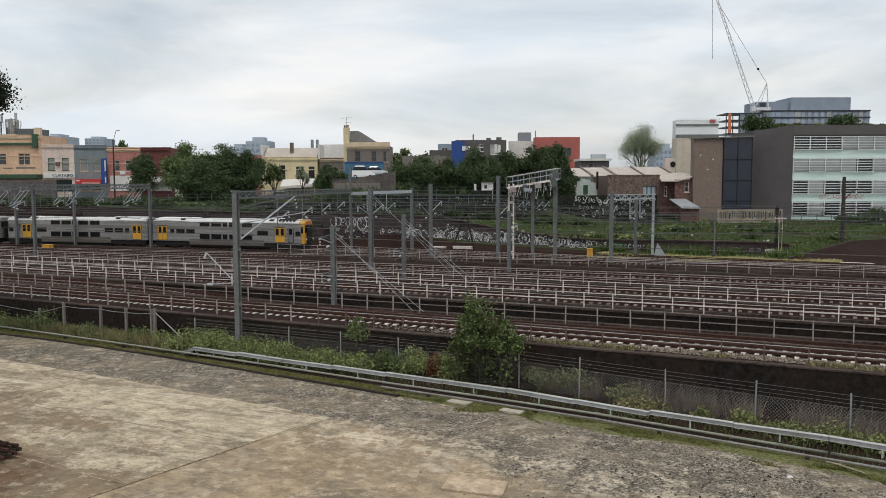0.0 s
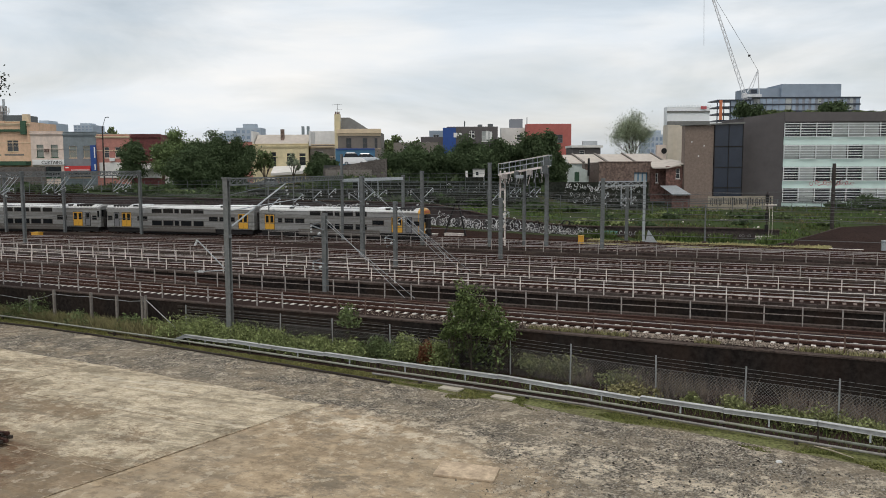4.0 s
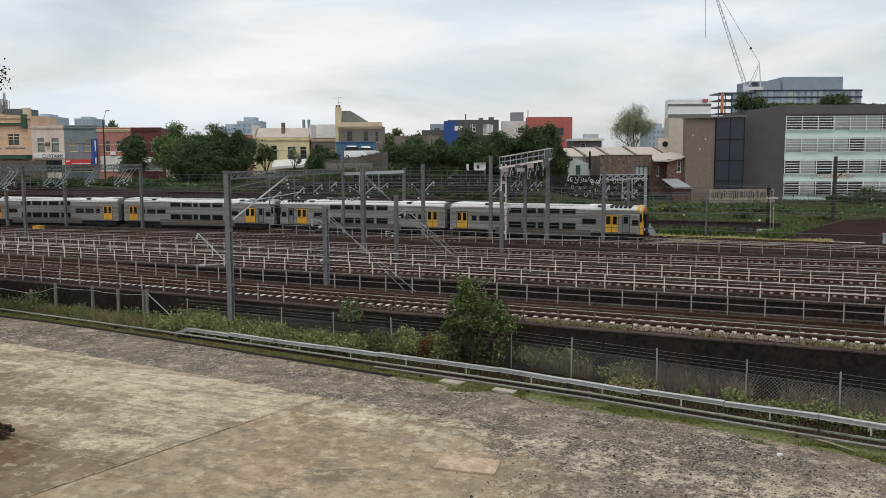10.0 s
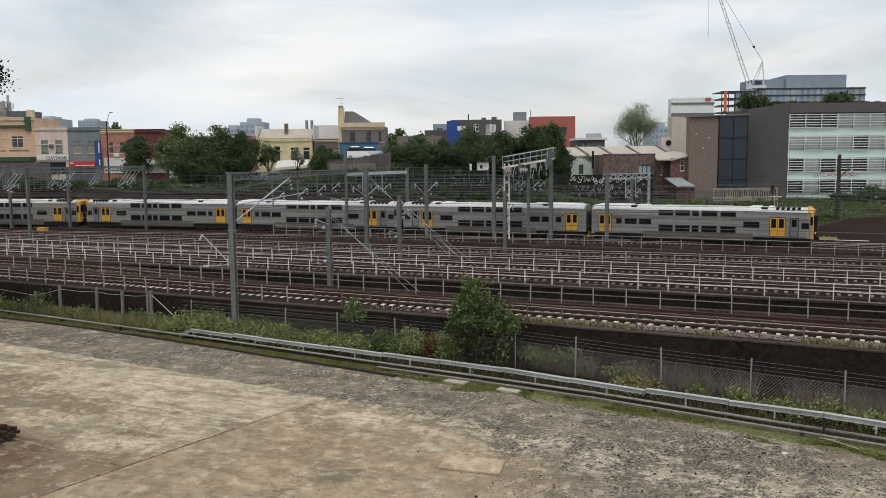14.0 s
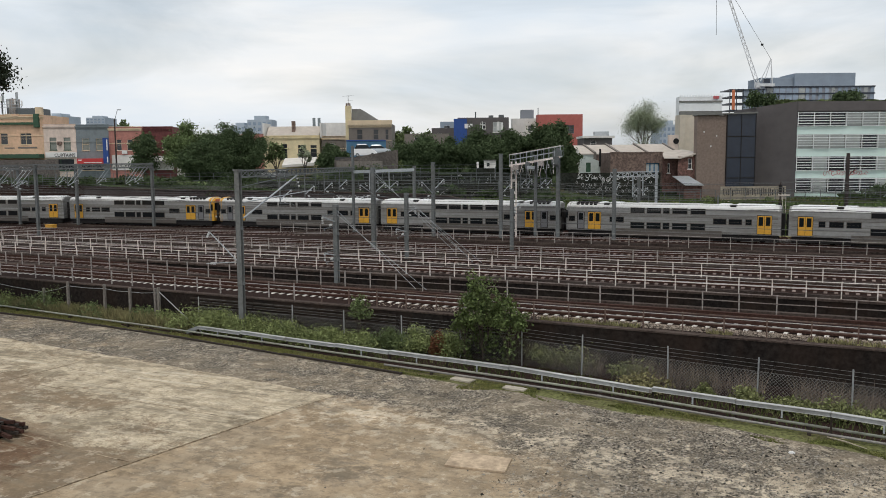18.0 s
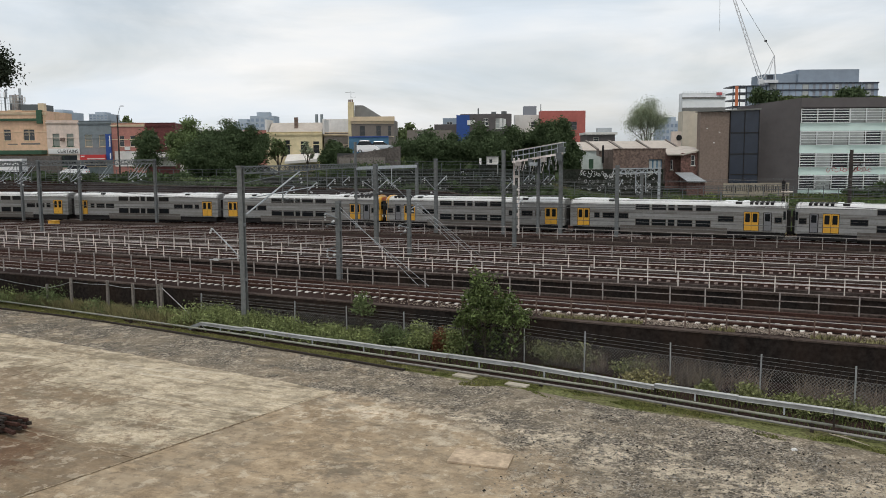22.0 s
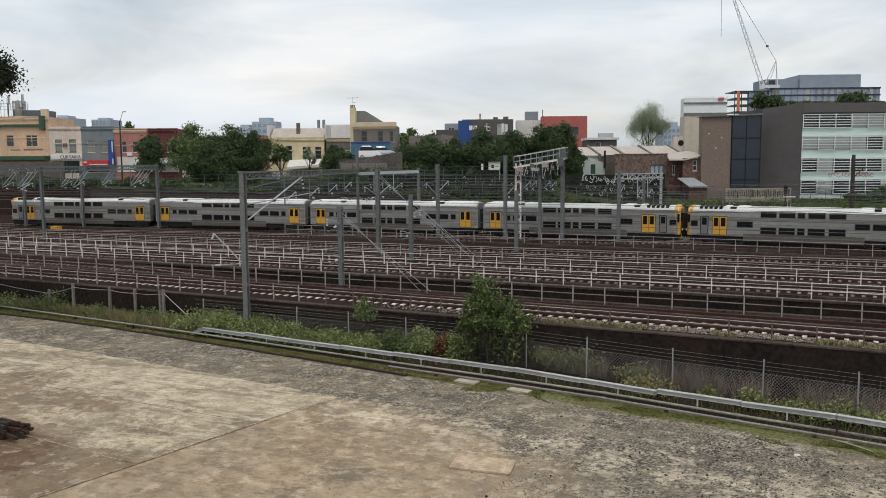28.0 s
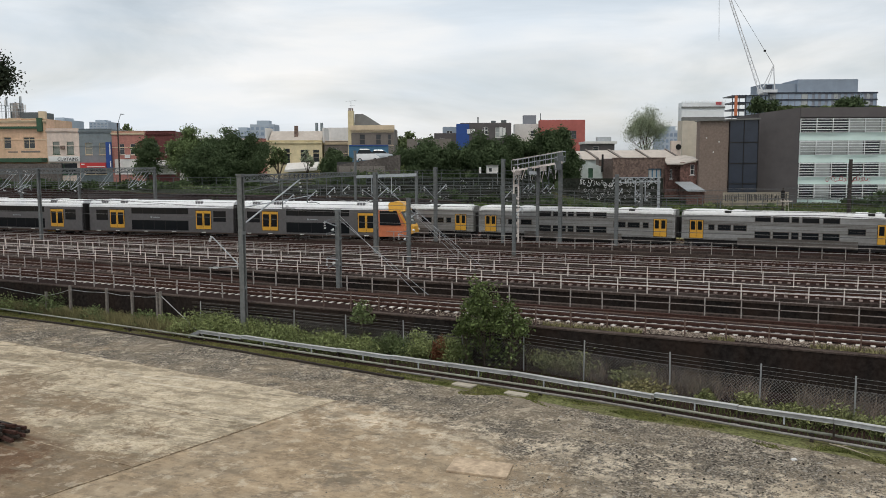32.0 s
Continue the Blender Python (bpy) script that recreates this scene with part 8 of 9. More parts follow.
def car(a, d, z, length, h, paint, label, turn=0.0, name="parked_car", group="parked cars"):
    """A parked hatchback: lofted body, glasshouse, wheels, lamps."""
    th = thing(name, label, "car", pose(*town(a, d, z), 0, 0, math.degrees(YAW) + turn), group=group)
    L, w = length / 2, 0.88
    def ring(z, x0, x1, ww): return [(x0, -ww, z), (x1, -ww, z), (x1, ww, z), (x0, ww, z)]
    part("body", Geo().loft([ring(0.25, -L + 0.1, L - 0.1, w), ring(0.55, -L, L, w + 0.02), ring(0.85, -L + 0.08, L - 0.15, w), ring(h * 0.62, -L + 0.25, L * 0.55, w - 0.05)]), paint, th)
    part("cabin_glass", Geo().loft([ring(h * 0.6, -L + 0.32, L * 0.5, w - 0.06), ring(h * 0.93, -L + 0.75, L * 0.12, w - 0.2)]), M["glass"], th)
    part("roof", Geo().loft([ring(h * 0.92, -L + 0.7, L * 0.16, w - 0.19), ring(h, -L + 0.9, L * 0.02, w - 0.28)]), paint, th)
    for s in (-1, 1):
        for x in (-L * 0.6, L * 0.62):
            wh = part("wheel", Geo().tube((x, s * (w - 0.2), 0.32), (x, s * (w + 0.03), 0.32), 0.32, n=14), M["tyre"], th)
            part("rim", Geo().tube((x, s * (w + 0.0), 0.32), (x, s * (w + 0.045), 0.32), 0.19, n=10), M["steel_light"], wh)
        part("headlamp", Geo().box((L - 0.12, s * 0.62, 0.68), (0.12, 0.3, 0.14)), M["lamp"], th)
        part("tail_lamp", Geo().box((-L + 0.06, s * 0.62, 0.75), (0.1, 0.25, 0.2)), M["red_lamp"], th)
    return th


CAR_Z = 9.30
car(-15.19, 149.3, CAR_Z, 4.3, 2.25, M["carwhite"], "white people carrier parked on the ramp")
car(-12.79, 150.6, CAR_Z + 0.35, 4.3, 1.75, M["carsilver"], "silver hatchback parked beside the blue hoarding")

ramp = tagged(new("ramp_wall"), "weathered grey wall of the street ramp", "wall", "", "structure")
rz0 = 6.38
part("wall", TGeo().loft([[(-20.16, 145.6, rz0 - 3), (-9.23, 145.6, rz0 - 3), (-9.23, 146.1, rz0 - 3), (-20.16, 146.1, rz0 - 3)],
                          [(-20.16, 145.6, 8.73), (-9.23, 145.6, 10.45), (-9.23, 146.1, 10.36), (-20.16, 146.1, 8.73)]]), M["rampwall"], ramp)
part("ramp_deck", TGeo().span(-20.16, -9.23, 146.1, 163.9, rz0 - 3, CAR_Z - 0.02), M["asphalt"], ramp)
for k in range(4):
    part("panel", TGeo().span(-19.77 + 2.0 * k, -19.77 + 2.0 * k + 1.9, 145.4, 145.6, 7.17, 8.54), M["post"], ramp)

for k in range(12):
    rr = random.Random(2100 + k)
    p = town(-22.5 + 1.35 * k + rr.uniform(-0.4, 0.4), rr.uniform(141.5, 144.2))
    bush(p.x, p.y, bank(p.x, p.y) - 0.2, rr.uniform(3.4, 4.8), rr.uniform(2.2, 3.2), M["leaf_dark" if k % 3 else "leaf_mid"], "dark tangled scrub below the street ramp", 2100 + k, 900, 0.22, 14)

road = tagged(new("road"), "grey asphalt street before the shops", "road", "", "structure")
part("carriageway", TGeo().span(-150, -22.50, 160.8, 167.8, 4.6, 5.3), M["asphalt"], road)


def box_truck(label, length, height):
    """A small white lorry: cab, box, wheels."""
    th = thing("delivery_truck", label, "truck", group="street traffic")
    L = length / 2
    part("cargo_box", Geo().span(-L, L - 1.9, -1.05, 1.05, 0.85, height), M["carwhite"], th)
    part("cab", Geo().loft([[(L - 1.8, -1.0, 0.5), (L, -1.0, 0.5), (L, 1.0, 0.5), (L - 1.8, 1.0, 0.5)], [(L - 1.8, -1.0, 1.3), (L, -1.0, 1.3), (L, 1.0, 1.3), (L - 1.8, 1.0, 1.3)],
                           [(L - 1.8, -0.9, 2.3), (L - 0.6, -0.9, 2.3), (L - 0.6, 0.9, 2.3), (L - 1.8, 0.9, 2.3)]]), M["carwhite"], th)
    for s in (-1, 1):
        part("side_window", Geo().span(L - 1.5, L - 0.6, s * 0.97 - 0.03, s * 0.97 + 0.03, 1.4, 2.1), M["glass"], th)
        for x in (-L + 1.3, L - 0.9):
            w = part("wheel", Geo().tube((x, s * 0.75, 0.42), (x, s * 1.02, 0.42), 0.42, n=14), M["tyre"], th)
            part("rim", Geo().tube((x, s * 1.0, 0.42), (x, s * 1.04, 0.42), 0.22, n=10), M["steel_light"], w)
    part("chassis", Geo().span(-L, L - 0.1, -0.9, 0.9, 0.5, 0.85), M["black"], th)
    return th


TRAFFIC = [(car(-100, 162.6, 5.3, 5.0, 1.85, M["carwhite"], "white sport utility car driving along the street", 0.0, "street_car", "street traffic"), 162.6, 0, [(0, -100.0), (3.6, -100.0), (4.8, -97.0), (8.4, -61.7), (8.8, -57.6), (9.2, -53.4), (10.0, -45.4), (11.0, -38.5), (12.5, -36.5), (32, -36.5)]),
           (box_truck("white delivery truck driving along the street", 6.8, 3.35), 165.7, 180, [(0, -48.0), (18.6, -48.0), (19.4, -53.8), (20.4, -67.0), (21.8, -85.5), (22.8, -97.5), (24.5, -108), (32, -108)]),
           (car(-40, 165.7, 5.3, 5.2, 2.1, M["carwhite"], "white van driving along the street", 0.0, "street_car", "street traffic"), 165.7, 180, [(0, -40.5), (18.9, -40.5), (20.0, -47.5), (20.4, -52.1), (20.8, -58.0), (21.8, -72.0), (23.0, -88.0), (24.5, -98.5), (32, -98.5)]),
           (car(-34, 165.7, 5.3, 4.4, 1.55, M["carsilver"], "silver car driving along the street", 0.0, "street_car", "street traffic"), 165.7, 180, [(0, -34.0), (20.5, -34.0), (22.0, -45.0), (22.8, -52.8), (23.2, -57.0), (24.5, -71.0), (26.5, -88.0), (28, -91.5), (32, -91.5)])]

SH = thing("garden_shed", "small white shed showing between the dark trees", "shed")
part("front_wall", holed_wall(5.57, 7.47, 143, 0.2, 2.0, 8.48, [(5.95, 6.43, 7.52, 8.10)]), M["white"], SH)
part("roof", TGeo().span(5.47, 7.57, 142.8, 146, 8.48, 8.62), M["slate"], SH)
part("side_wall", TGeo().span(5.57, 5.57 + 0.2, 143.2, 146, 2.0, 8.48), M["white"], SH)
part("window", TGeo().span(5.95, 6.43, 143.08, 143.12, 7.52, 8.10), M["winglass"], SH)
for u0, u1, v0, v1 in ((4.23, 4.61, 7.24, 8.29),):
    sh = thing("garden_screen", "white painted timber screen between the dark trees", "screen")
    part("board", TGeo().span(u0, u1, 143, 143.12, 2.0, v1), M["white"], sh)

# the modern houses
N1 = building("apartment_block", "dark brown flat-roofed block with a blue end and rooftop plant", 1.74, 15.55, 11.72, 19.65, 230, 6, "darkclad",
              [(11.25, 13.40, 15.68, 18.42, "winpale"), (7.88, 9.26, 16.60, 18.43)], trim="white", category="block")
part("blue_end", TGeo().span(0.67, 4.20, 229.7, 230, 11.74, 19.36), M["blue"], N1, "blue end panel")
part("sign_bars", TGeo().span(3.58, 4.50, 229.6, 229.7, 16.77, 17.99).span(4.66, 5.73, 229.9, 230, 17.08, 17.99), M["signwhite"], N1, "pale sign bars")
part("roof_unit", TGeo().span(10.33, 11.56, 234, 236, 19.33, 20.40), M["steel"], N1)
part("roof_unit", TGeo().span(13.10, 14.48, 234, 236, 19.33, 20.55), M["steel"], N1)
part("flue", TGeo().tube((6.65, 233, 19.05), (6.65, 233, 21.33), 0.2, n=6), M["steel"], N1)
for a, b, z0, z1 in ((2.3, 2.9, 16.9, 18.3), (3.2, 3.5, 16.6, 18.5), (3.8, 4.4, 17.2, 18.0), (8.3, 8.5, 16.4, 18.6), (7.7, 9.1, 17.6, 17.8), (12.4, 13.0, 16.2, 18.5), (13.4, 14.0, 16.2, 18.3)):
    part("paint_bar", TGeo().span(a, b, 229.9, 229.97, z0, z1), M["signwhite"], N1, "white paint bar")
N2 = building("apartment_block", "white rendered block beside the red block", 16.90, 23.82, 10.96, 19.57, 236, 5, "white", [(21.29, 22.87, 16.13, 17.69)], category="block")
part("roof_room", TGeo().span(19.57, 23.03, 238, 242, 19.26, 22.06), M["fargrey"], N2, "grey rooftop room")
N3 = building("apartment_block", "brick-red cubic block with a dark balcony window", 23.36, 35.46, 10.89, 20.34, 230, 5, "redblock", [(30.56, 33.16, 15.31, 17.44), (25.35, 26.57, 15.63, 17.46)], trim="slate", category="block")
part("flue", TGeo().tube((23.52, 231, 20.06), (23.52, 231, 22.18), 0.12, n=5), M["steel"], N3)
building("house_block", "grey-brown low block behind the trees", -5.55, 1.82, 11.86, 17.28, 240, 12, "darkclad", [(-3.95, -2.67, 14.26, 15.85)], category="block")
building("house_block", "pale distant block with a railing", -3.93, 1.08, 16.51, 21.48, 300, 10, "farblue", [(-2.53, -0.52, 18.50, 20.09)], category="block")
N6 = building("low_house", "low white-roofed shed with rooftop ducts", 31.14, 37.80, 10.24, 13.30, 200, 10, "darkclad", [(32.73, 34.06, 11.58, 12.64)], roof="white", category="house")
part("roof_slab", TGeo().span(30.85, 38.30, 199.5, 210, 13.30, 13.83), M["white"], N6, "white roof edge")
part("duct", TGeo().span(34.04, 37.37, 202, 204, 13.83, 14.89), M["steel_light"], N6)
building("low_house", "low grey-brown house behind the dark trees", -11.60, -0.66, 11.54, 14.89, 210, 10, "brownwall", [(-9.07, -7.67, 12.66, 14.06)], roof="white", category="house")


def terrace(a0, a1, d, z_eave, z_ridge, depth, wall, roof, z0, label, windows=(), lean=0.0):
    """A small house with a sloping roof between raised party walls."""
    th = thing("terrace_house", label, "house", group="terrace houses behind the grass")
    part("front_wall", holed_wall(a0, a1, d, 0.3, z0, z_eave, [w[:4] for w in windows]), M[wall], th)
    part("back_wall", TGeo().span(a0, a1, d + depth - 0.3, d + depth, z0, z_eave), M[wall], th)
    part("roof", TGeo().loft([[(a0, d - 0.3, z_eave - 0.1), (a1, d - 0.3, z_eave - 0.1), (a1, d - 0.3, z_eave + 0.1), (a0, d - 0.3, z_eave + 0.1)],
                              [(a0 + lean, d + depth * 0.6, z_ridge - 0.1), (a1 + lean, d + depth * 0.6, z_ridge - 0.1), (a1 + lean, d + depth * 0.6, z_ridge + 0.1), (a0 + lean, d + depth * 0.6, z_ridge + 0.1)]]), M[roof], th, "pale weathered sheet roof")
    for a in (a0, a1):
        part("party_wall", TGeo().loft([[(a - 0.15, d - 0.3, z0), (a + 0.15, d - 0.3, z0), (a + 0.15, d + depth, z0), (a - 0.15, d + depth, z0)],
                                        [(a - 0.15, d - 0.3, z_eave + 0.35), (a + 0.15, d - 0.3, z_eave + 0.35), (a + 0.15 + lean, d + depth * 0.6, z_ridge + 0.35), (a - 0.15 + lean, d + depth * 0.6, z_ridge + 0.35)]]), M["brownwall"], th)
    for w in windows:
        window(th, *w[:4], d, "winglass", "white")
    return th


terrace(23.91, 27.76, 165, 9.51, 11.16, 9, "mint", "roofpink", 5.0, "terrace house with a pale sheet roof", lean=-1.2)
terrace(27.98, 32.48, 165, 9.51, 11.27, 9, "oldbrick", "roofpink", 5.0, "brick terrace house with a pale sheet roof", lean=-1.6)
terrace(32.70, 38.08, 165, 9.50, 11.25, 9, "oldbrick", "roofpink", 5.0, "brick terrace house with a pale sheet roof", lean=-1.6)
terrace(38.30, 44.11, 165, 9.37, 11.34, 9, "oldbrick", "roofpink", 5.0, "brick terrace house with a wide pale sheet roof", lean=-1.8)
MH = thing("cottage", "small pale mint cottage with a lean-to roof and dark door", "house")
part("front_wall", holed_wall(23.44, 27.38, 156, 0.3, 3.5, 8.15, [(24.75, 25.69, 6.17, 7.94)]), M["mint"], MH)
part("gable", TGeo().loft([[(23.44, 156, 8.15), (27.38, 156, 8.15), (27.38, 156.3, 8.15), (23.44, 156.3, 8.15)],
                           [(23.44, 156, 9.50), (23.64, 156, 9.50), (23.64, 156.3, 9.50), (23.44, 156.3, 9.50)]]), M["mint"], MH)
part("side_wall", TGeo().span(22.71, 23.44, 156, 163, 3.5, 10.34), M["white"], MH)
part("door", TGeo().span(24.68, 25.62, 156.1, 156.2, 6.07, 7.94), M["green"], MH, "dark green door")
part("flue", TGeo().span(27.12, 27.44, 155.5, 155.9, 7.21, 10.43), M["black"], MH, "black flue pipe")

# brick workshop with blue doors
W1 = thing("brick_workshop", "old mottled brick workshop with a blue glazed door", "house")
part("front_wall", holed_wall(28.13, 37.31, 150, 0.4, 3.56, 9.66, [(34.41, 36.82, 6.06, 7.86)]), M["oldbrick"], W1)
part("side_wall", TGeo().span(28.13, 28.13 + 0.4, 150.4, 160, 3.56, 9.66), M["oldbrick"], W1)
part("roof", TGeo().span(28.23, 37.31, 150.4, 160, 9.16, 9.36), M["slate"], W1)
part("coping", TGeo().span(28.03, 37.41, 149.9, 150.5, 9.66, 9.81), M["oldbrick"], W1)
part("door", TGeo().span(34.32, 36.71, 150.25, 150.35, 6.06, 7.86), M["hoarding"], W1, "blue door with pale panes")
for k in range(3):
    part("door_pane", TGeo().span(34.52 + 0.75 * k, 34.52 + 0.75 * k + 0.5, 150.2, 150.25, 6.26, 7.66), M["winpale"], W1)
H2 = thing("brick_house", "dark red brick house with a skillion roof", "house")
part("front_wall", holed_wall(37.11, 39.74, 149, 0.4, 2.78, 8.65, [(37.96, 38.36, 6.07, 7.76)]), M["redbrick"], H2)
part("side_wall", holed_wall(39.25, 42.43, 147, 0.4, 2.37, 8.94, [(40.97, 41.65, 6.79, 8.55)]), M["redbrick"], H2)
part("roof", TGeo().loft([[(36.81, 146.6, 8.56), (39.57, 146.6, 8.56), (42.81, 146.6, 9.43), (42.81, 146.6, 9.63), (39.57, 146.6, 8.75), (36.81, 146.6, 8.75)],
                          [(38.49, 157, 9.74), (41.14, 157, 10.03), (42.81, 157, 10.12), (42.81, 157, 10.22), (41.14, 157, 10.13), (38.49, 157, 9.84)]]), M["roofpink"], H2, "pale sheet roof")
window(H2, 37.96, 38.36, 6.07, 7.76, 149)
window(H2, 40.97, 41.65, 6.79, 8.55, 147)
part("lean_to_roof", TGeo().loft([[(39.18, 142, 4.08), (42.32, 142, 4.08), (42.32, 142, 4.18), (39.18, 142, 4.18)],
                                  [(38.23, 146.8, 5.52), (41.08, 146.8, 5.52), (41.08, 146.8, 5.61), (38.23, 146.8, 5.61)]]), M["steel_light"], H2, "grey corrugated lean-to roof")
part("lean_to_wall", TGeo().span(39.18, 42.22, 142.6, 142.9, 1.0, 4.03), M["redbrick"], H2)

# the brown and charcoal building
K1 = thing("brick_and_glass_building", "brown brick building with a navy glass stair panel", "building")
zb = 1.2
part("brick_wall", TGeo().span(42.14, 47.09, 146, 148, zb, 15.90), M["brick"], K1)
for k in range(16):
    z = zb + 0.8 + k * 0.9
    part("brick_course", TGeo().span(42.15, 47.08, 145.985, 146, z, z + 0.03), M["brick"], K1)
part("glass_wall", TGeo().span(47.14, 52.13, 145.8, 148, zb, 16.17), M["navy"], K1, "navy glass panels")
for a in (47.18, 49.61, 52.03):
    part("mullion", TGeo().span(a - 0.06, a + 0.06, 145.74, 145.8, zb, 16.17), M["black"], K1)
for z in (12.31, 8.73, 5.22):
    part("transom", TGeo().span(47.18, 52.13, 145.74, 145.8, z - 0.08, z + 0.08), M["black"], K1)
part("roof_edge", TGeo().loft([[(41.94, 145.6, 15.90), (52.23, 145.4, 16.16), (52.23, 148.5, 16.16), (41.94, 148.5, 15.90)],
                               [(41.94, 145.6, 16.05), (52.23, 145.4, 16.45), (52.23, 148.5, 16.45), (41.94, 148.5, 16.05)]]), M["slate"], K1, "dark roof edge")
for x, z in ((43.29, 13.10), (45.44, 12.42), (44.51, 10.68)):
    part("vent", TGeo().box((x, 145.97, z), (0.2, 0.06, 0.2)), M["signwhite"], K1)

K2 = thing("charcoal_building", "charcoal precast building with white louvred glass front", "building")
G0, G1 = 58.70, 91.07
part("end_wall", TGeo().poly([(53.61, 150, zb), (G0, 145, zb), (G0, 145, 18.10), (53.61, 150, 17.44)]), M["charcoal"], K2)
part("end_wall", TGeo().span(53.61, G0 + 2, 150.02, 162, zb, 17.44), M["charcoal"], K2)
part("front_wall", TGeo().span(G0, G1, 145.3, 165, zb, 18.08), M["charcoal"], K2)
part("parapet", TGeo().span(G0 + 0.01, G1, 144.8, 145.3, 16.46, 18.08), M["charcoal"], K2)
part("plinth", TGeo().span(G0, G1, 144.9, 145.3, zb, 1.72), M["charcoal"], K2)
storey = ((16.27), (12.53), (8.78), (5.11))
bay = 2.73
nb = int((G1 - G0) / bay)
rk = random.Random(4)
for s, zt in enumerate(storey):
    zl = zt - 2.4
    zn = storey[s + 1] if s < 3 else 1.62
    part("spandrel", TGeo().span(G0 + 0.05, G1, 145.05, 145.3, zn, zl), M["frost"], K2, "pale green glass spandrel")
    for b in range(nb):
        a = G0 + 0.1 + b * bay
        w = part("window", TGeo().span(a, a + bay - 0.1, 145.2, 145.3, zl, zt), M["winglass"] if rk.random() < 0.5 else M["winpale"], K2)
        part("louvre_post", TGeo().span(a - 0.08, a + 0.02, 144.72, 144.85, zl, zt), M["louvre"], w)
        low = 0 if rk.random() < 0.6 else 0.8
        for k in range(6):
            z = zt - 0.12 - k * 0.44
            if z > zl + low - 0.4:
                part("louvre", TGeo().box((a + bay / 2, 144.78, z), (bay - 0.08, 0.12, 0.11)), M["louvre"], w)
rc = random.Random(3)
for k in range(16):
    scribbles(K2, [(Vector(town(63.70 + 0.47 * k, 144.95, 5.88 + 0.1 * (k % 3))), Vector((math.cos(YAW), math.sin(YAW), 0)), 0.66)], M["grf_pink"], rc)
for k, u in enumerate((53.96, 55.65, 57.24, 59.43, 62.42, 65.90, 69.38, 71.17, 74.35, 76.84, 80.32)):
    big = k in (0, 1, 6, 7)
    p = town(u, 152, 18.19 - 0.4)
    bush(p.x, p.y, p.z, 3.6 if big else 3.2, 2.6 if big else 1.0, M["leaf_dark" if big else "leaf_mid"], "roof-garden shrub on the charcoal building", 500 + k, 900, 0.26, 14)
HG = thing("site_hoarding", "pale timber hoarding with dark unreadable paint", "hoarding")
part("board", TGeo().span(44.50, 55.28, 140, 140.2, 0.9, 3.97), mat("grey_weathered_boards", (0.34, 0.30, 0.235), 0.9, 0, 0.12, 2, 0.6, 0.5, 0.1, stain_col=(0.19, 0.16, 0.12), streak=True), HG)
rh = random.Random(12)
for k in range(34):
    a = 44.87 + 0.3 * k
    part("paint_bar", TGeo().span(a, a + rh.uniform(0.06, 0.2), 139.97, 140, 2.38 + rh.uniform(0, 0.3), 3.79 - rh.uniform(0, 0.4)), M["black"], HG)
PD = thing("graffiti_fence", "dark trackside fence with white unreadable paint", "fence")
part("panel", TGeo().span(17.77, 34.54, 140, 140.2, 1.0, 6.38), M["dark_panel"], PD)
for row, (v, n, s0) in enumerate(((5.54, 46, 0.62), (4.51, 30, 0.42), (3.57, 34, 0.5))):
    for k in range(n):
        c = Vector(town(21.03 + 13.0 * k / n + rh.uniform(-0.4, 0.4), 139.93, v + rh.uniform(-0.4, 0.4)))
        scribbles(PD, [(c, Vector((math.cos(YAW), math.sin(YAW), 0)), s0 * rh.uniform(0.7, 1.2))], M["grf" if row < 1 or k % 2 else "grf_grey"], rh)


def picket_line(a0, a1, d, h, label, step=2.4):
    th = thing("wire_fence", label, "fence", group="fences on the far bank")
    n = int((a1 - a0) / step)
    pts = [town(a0 + step * k, d) for k in range(n + 1)]
    for p in pts:
        p.z = bank(p.x, p.y)
        part("post", Geo().tube(p - Vector((0, 0, 0.2)), p + Vector((0, 0, h)), 0.05, n=5), M["steel"], th)
    for f in (0.35, 0.7, 1.0):
        g = Geo().path([p + Vector((0, 0, h * f)) for p in pts], 0.045, 0.045)
        part("wire", g, M["steel"], th)


picket_line(-95, -2, 141, 1.9, "grey wire fence along the top of the grass bank")
picket_line(2, 40, 132, 1.9, "grey wire fence along the far bank")
picket_line(40, 98, 136, 1.9, "grey wire fence below the buildings")

# street parapet on the far left
sp = tagged(new("street_parapet"), "weathered grey street parapet wall", "wall", "", "structure")
part("wall", TGeo().span(-97.92, -78.71, 168.6, 169, 4.8, 9.18), M["rampwall"], sp)
scribbles(sp, [(Vector(town(-89.44 + 0.8 * k, 168.55, 7.39)), Vector((math.cos(YAW), math.sin(YAW), 0)), 0.9) for k in range(7)], M["grf"], rh)

# white ventilation tower and the beige wall in front of it
T1 = thing("ventilation_tower", "white banded tower block with a beige rendered lower wall", "tower")
part("upper", TGeo().span(53.34, 63.31, 200, 203, 18.38, 22.73), M["towerwhite"], T1)
part("band", TGeo().span(53.27, 63.37, 199.8, 200, 21.42, 21.81), M["slate"], T1)
for k in range(16):
    part("rib", TGeo().span(53.47 + 0.66 * k, 53.47 + 0.66 * k + 0.14, 199.85, 200, 22.73, 23.19), M["towerwhite"], T1)
part("railing", TGeo().span(50.67, 60.14, 189.6, 189.7, 18.68, 18.87).span(50.67, 60.14, 189.6, 189.7, 18.18, 18.36), M["slate"], T1)
part("window_band", TGeo().span(53.30, 63.35, 199.75, 200, 18.52, 19.24), M["slate"], T1, "dark window band")
part("lower_wall", TGeo().span(49.34, 53.64, 185, 188, 7, 17.83), M["beige"], T1, "beige rendered wall")
part("pilaster", TGeo().span(49.34, 50.57, 184.2, 185, 7, 17.83), M["beige"], T1)
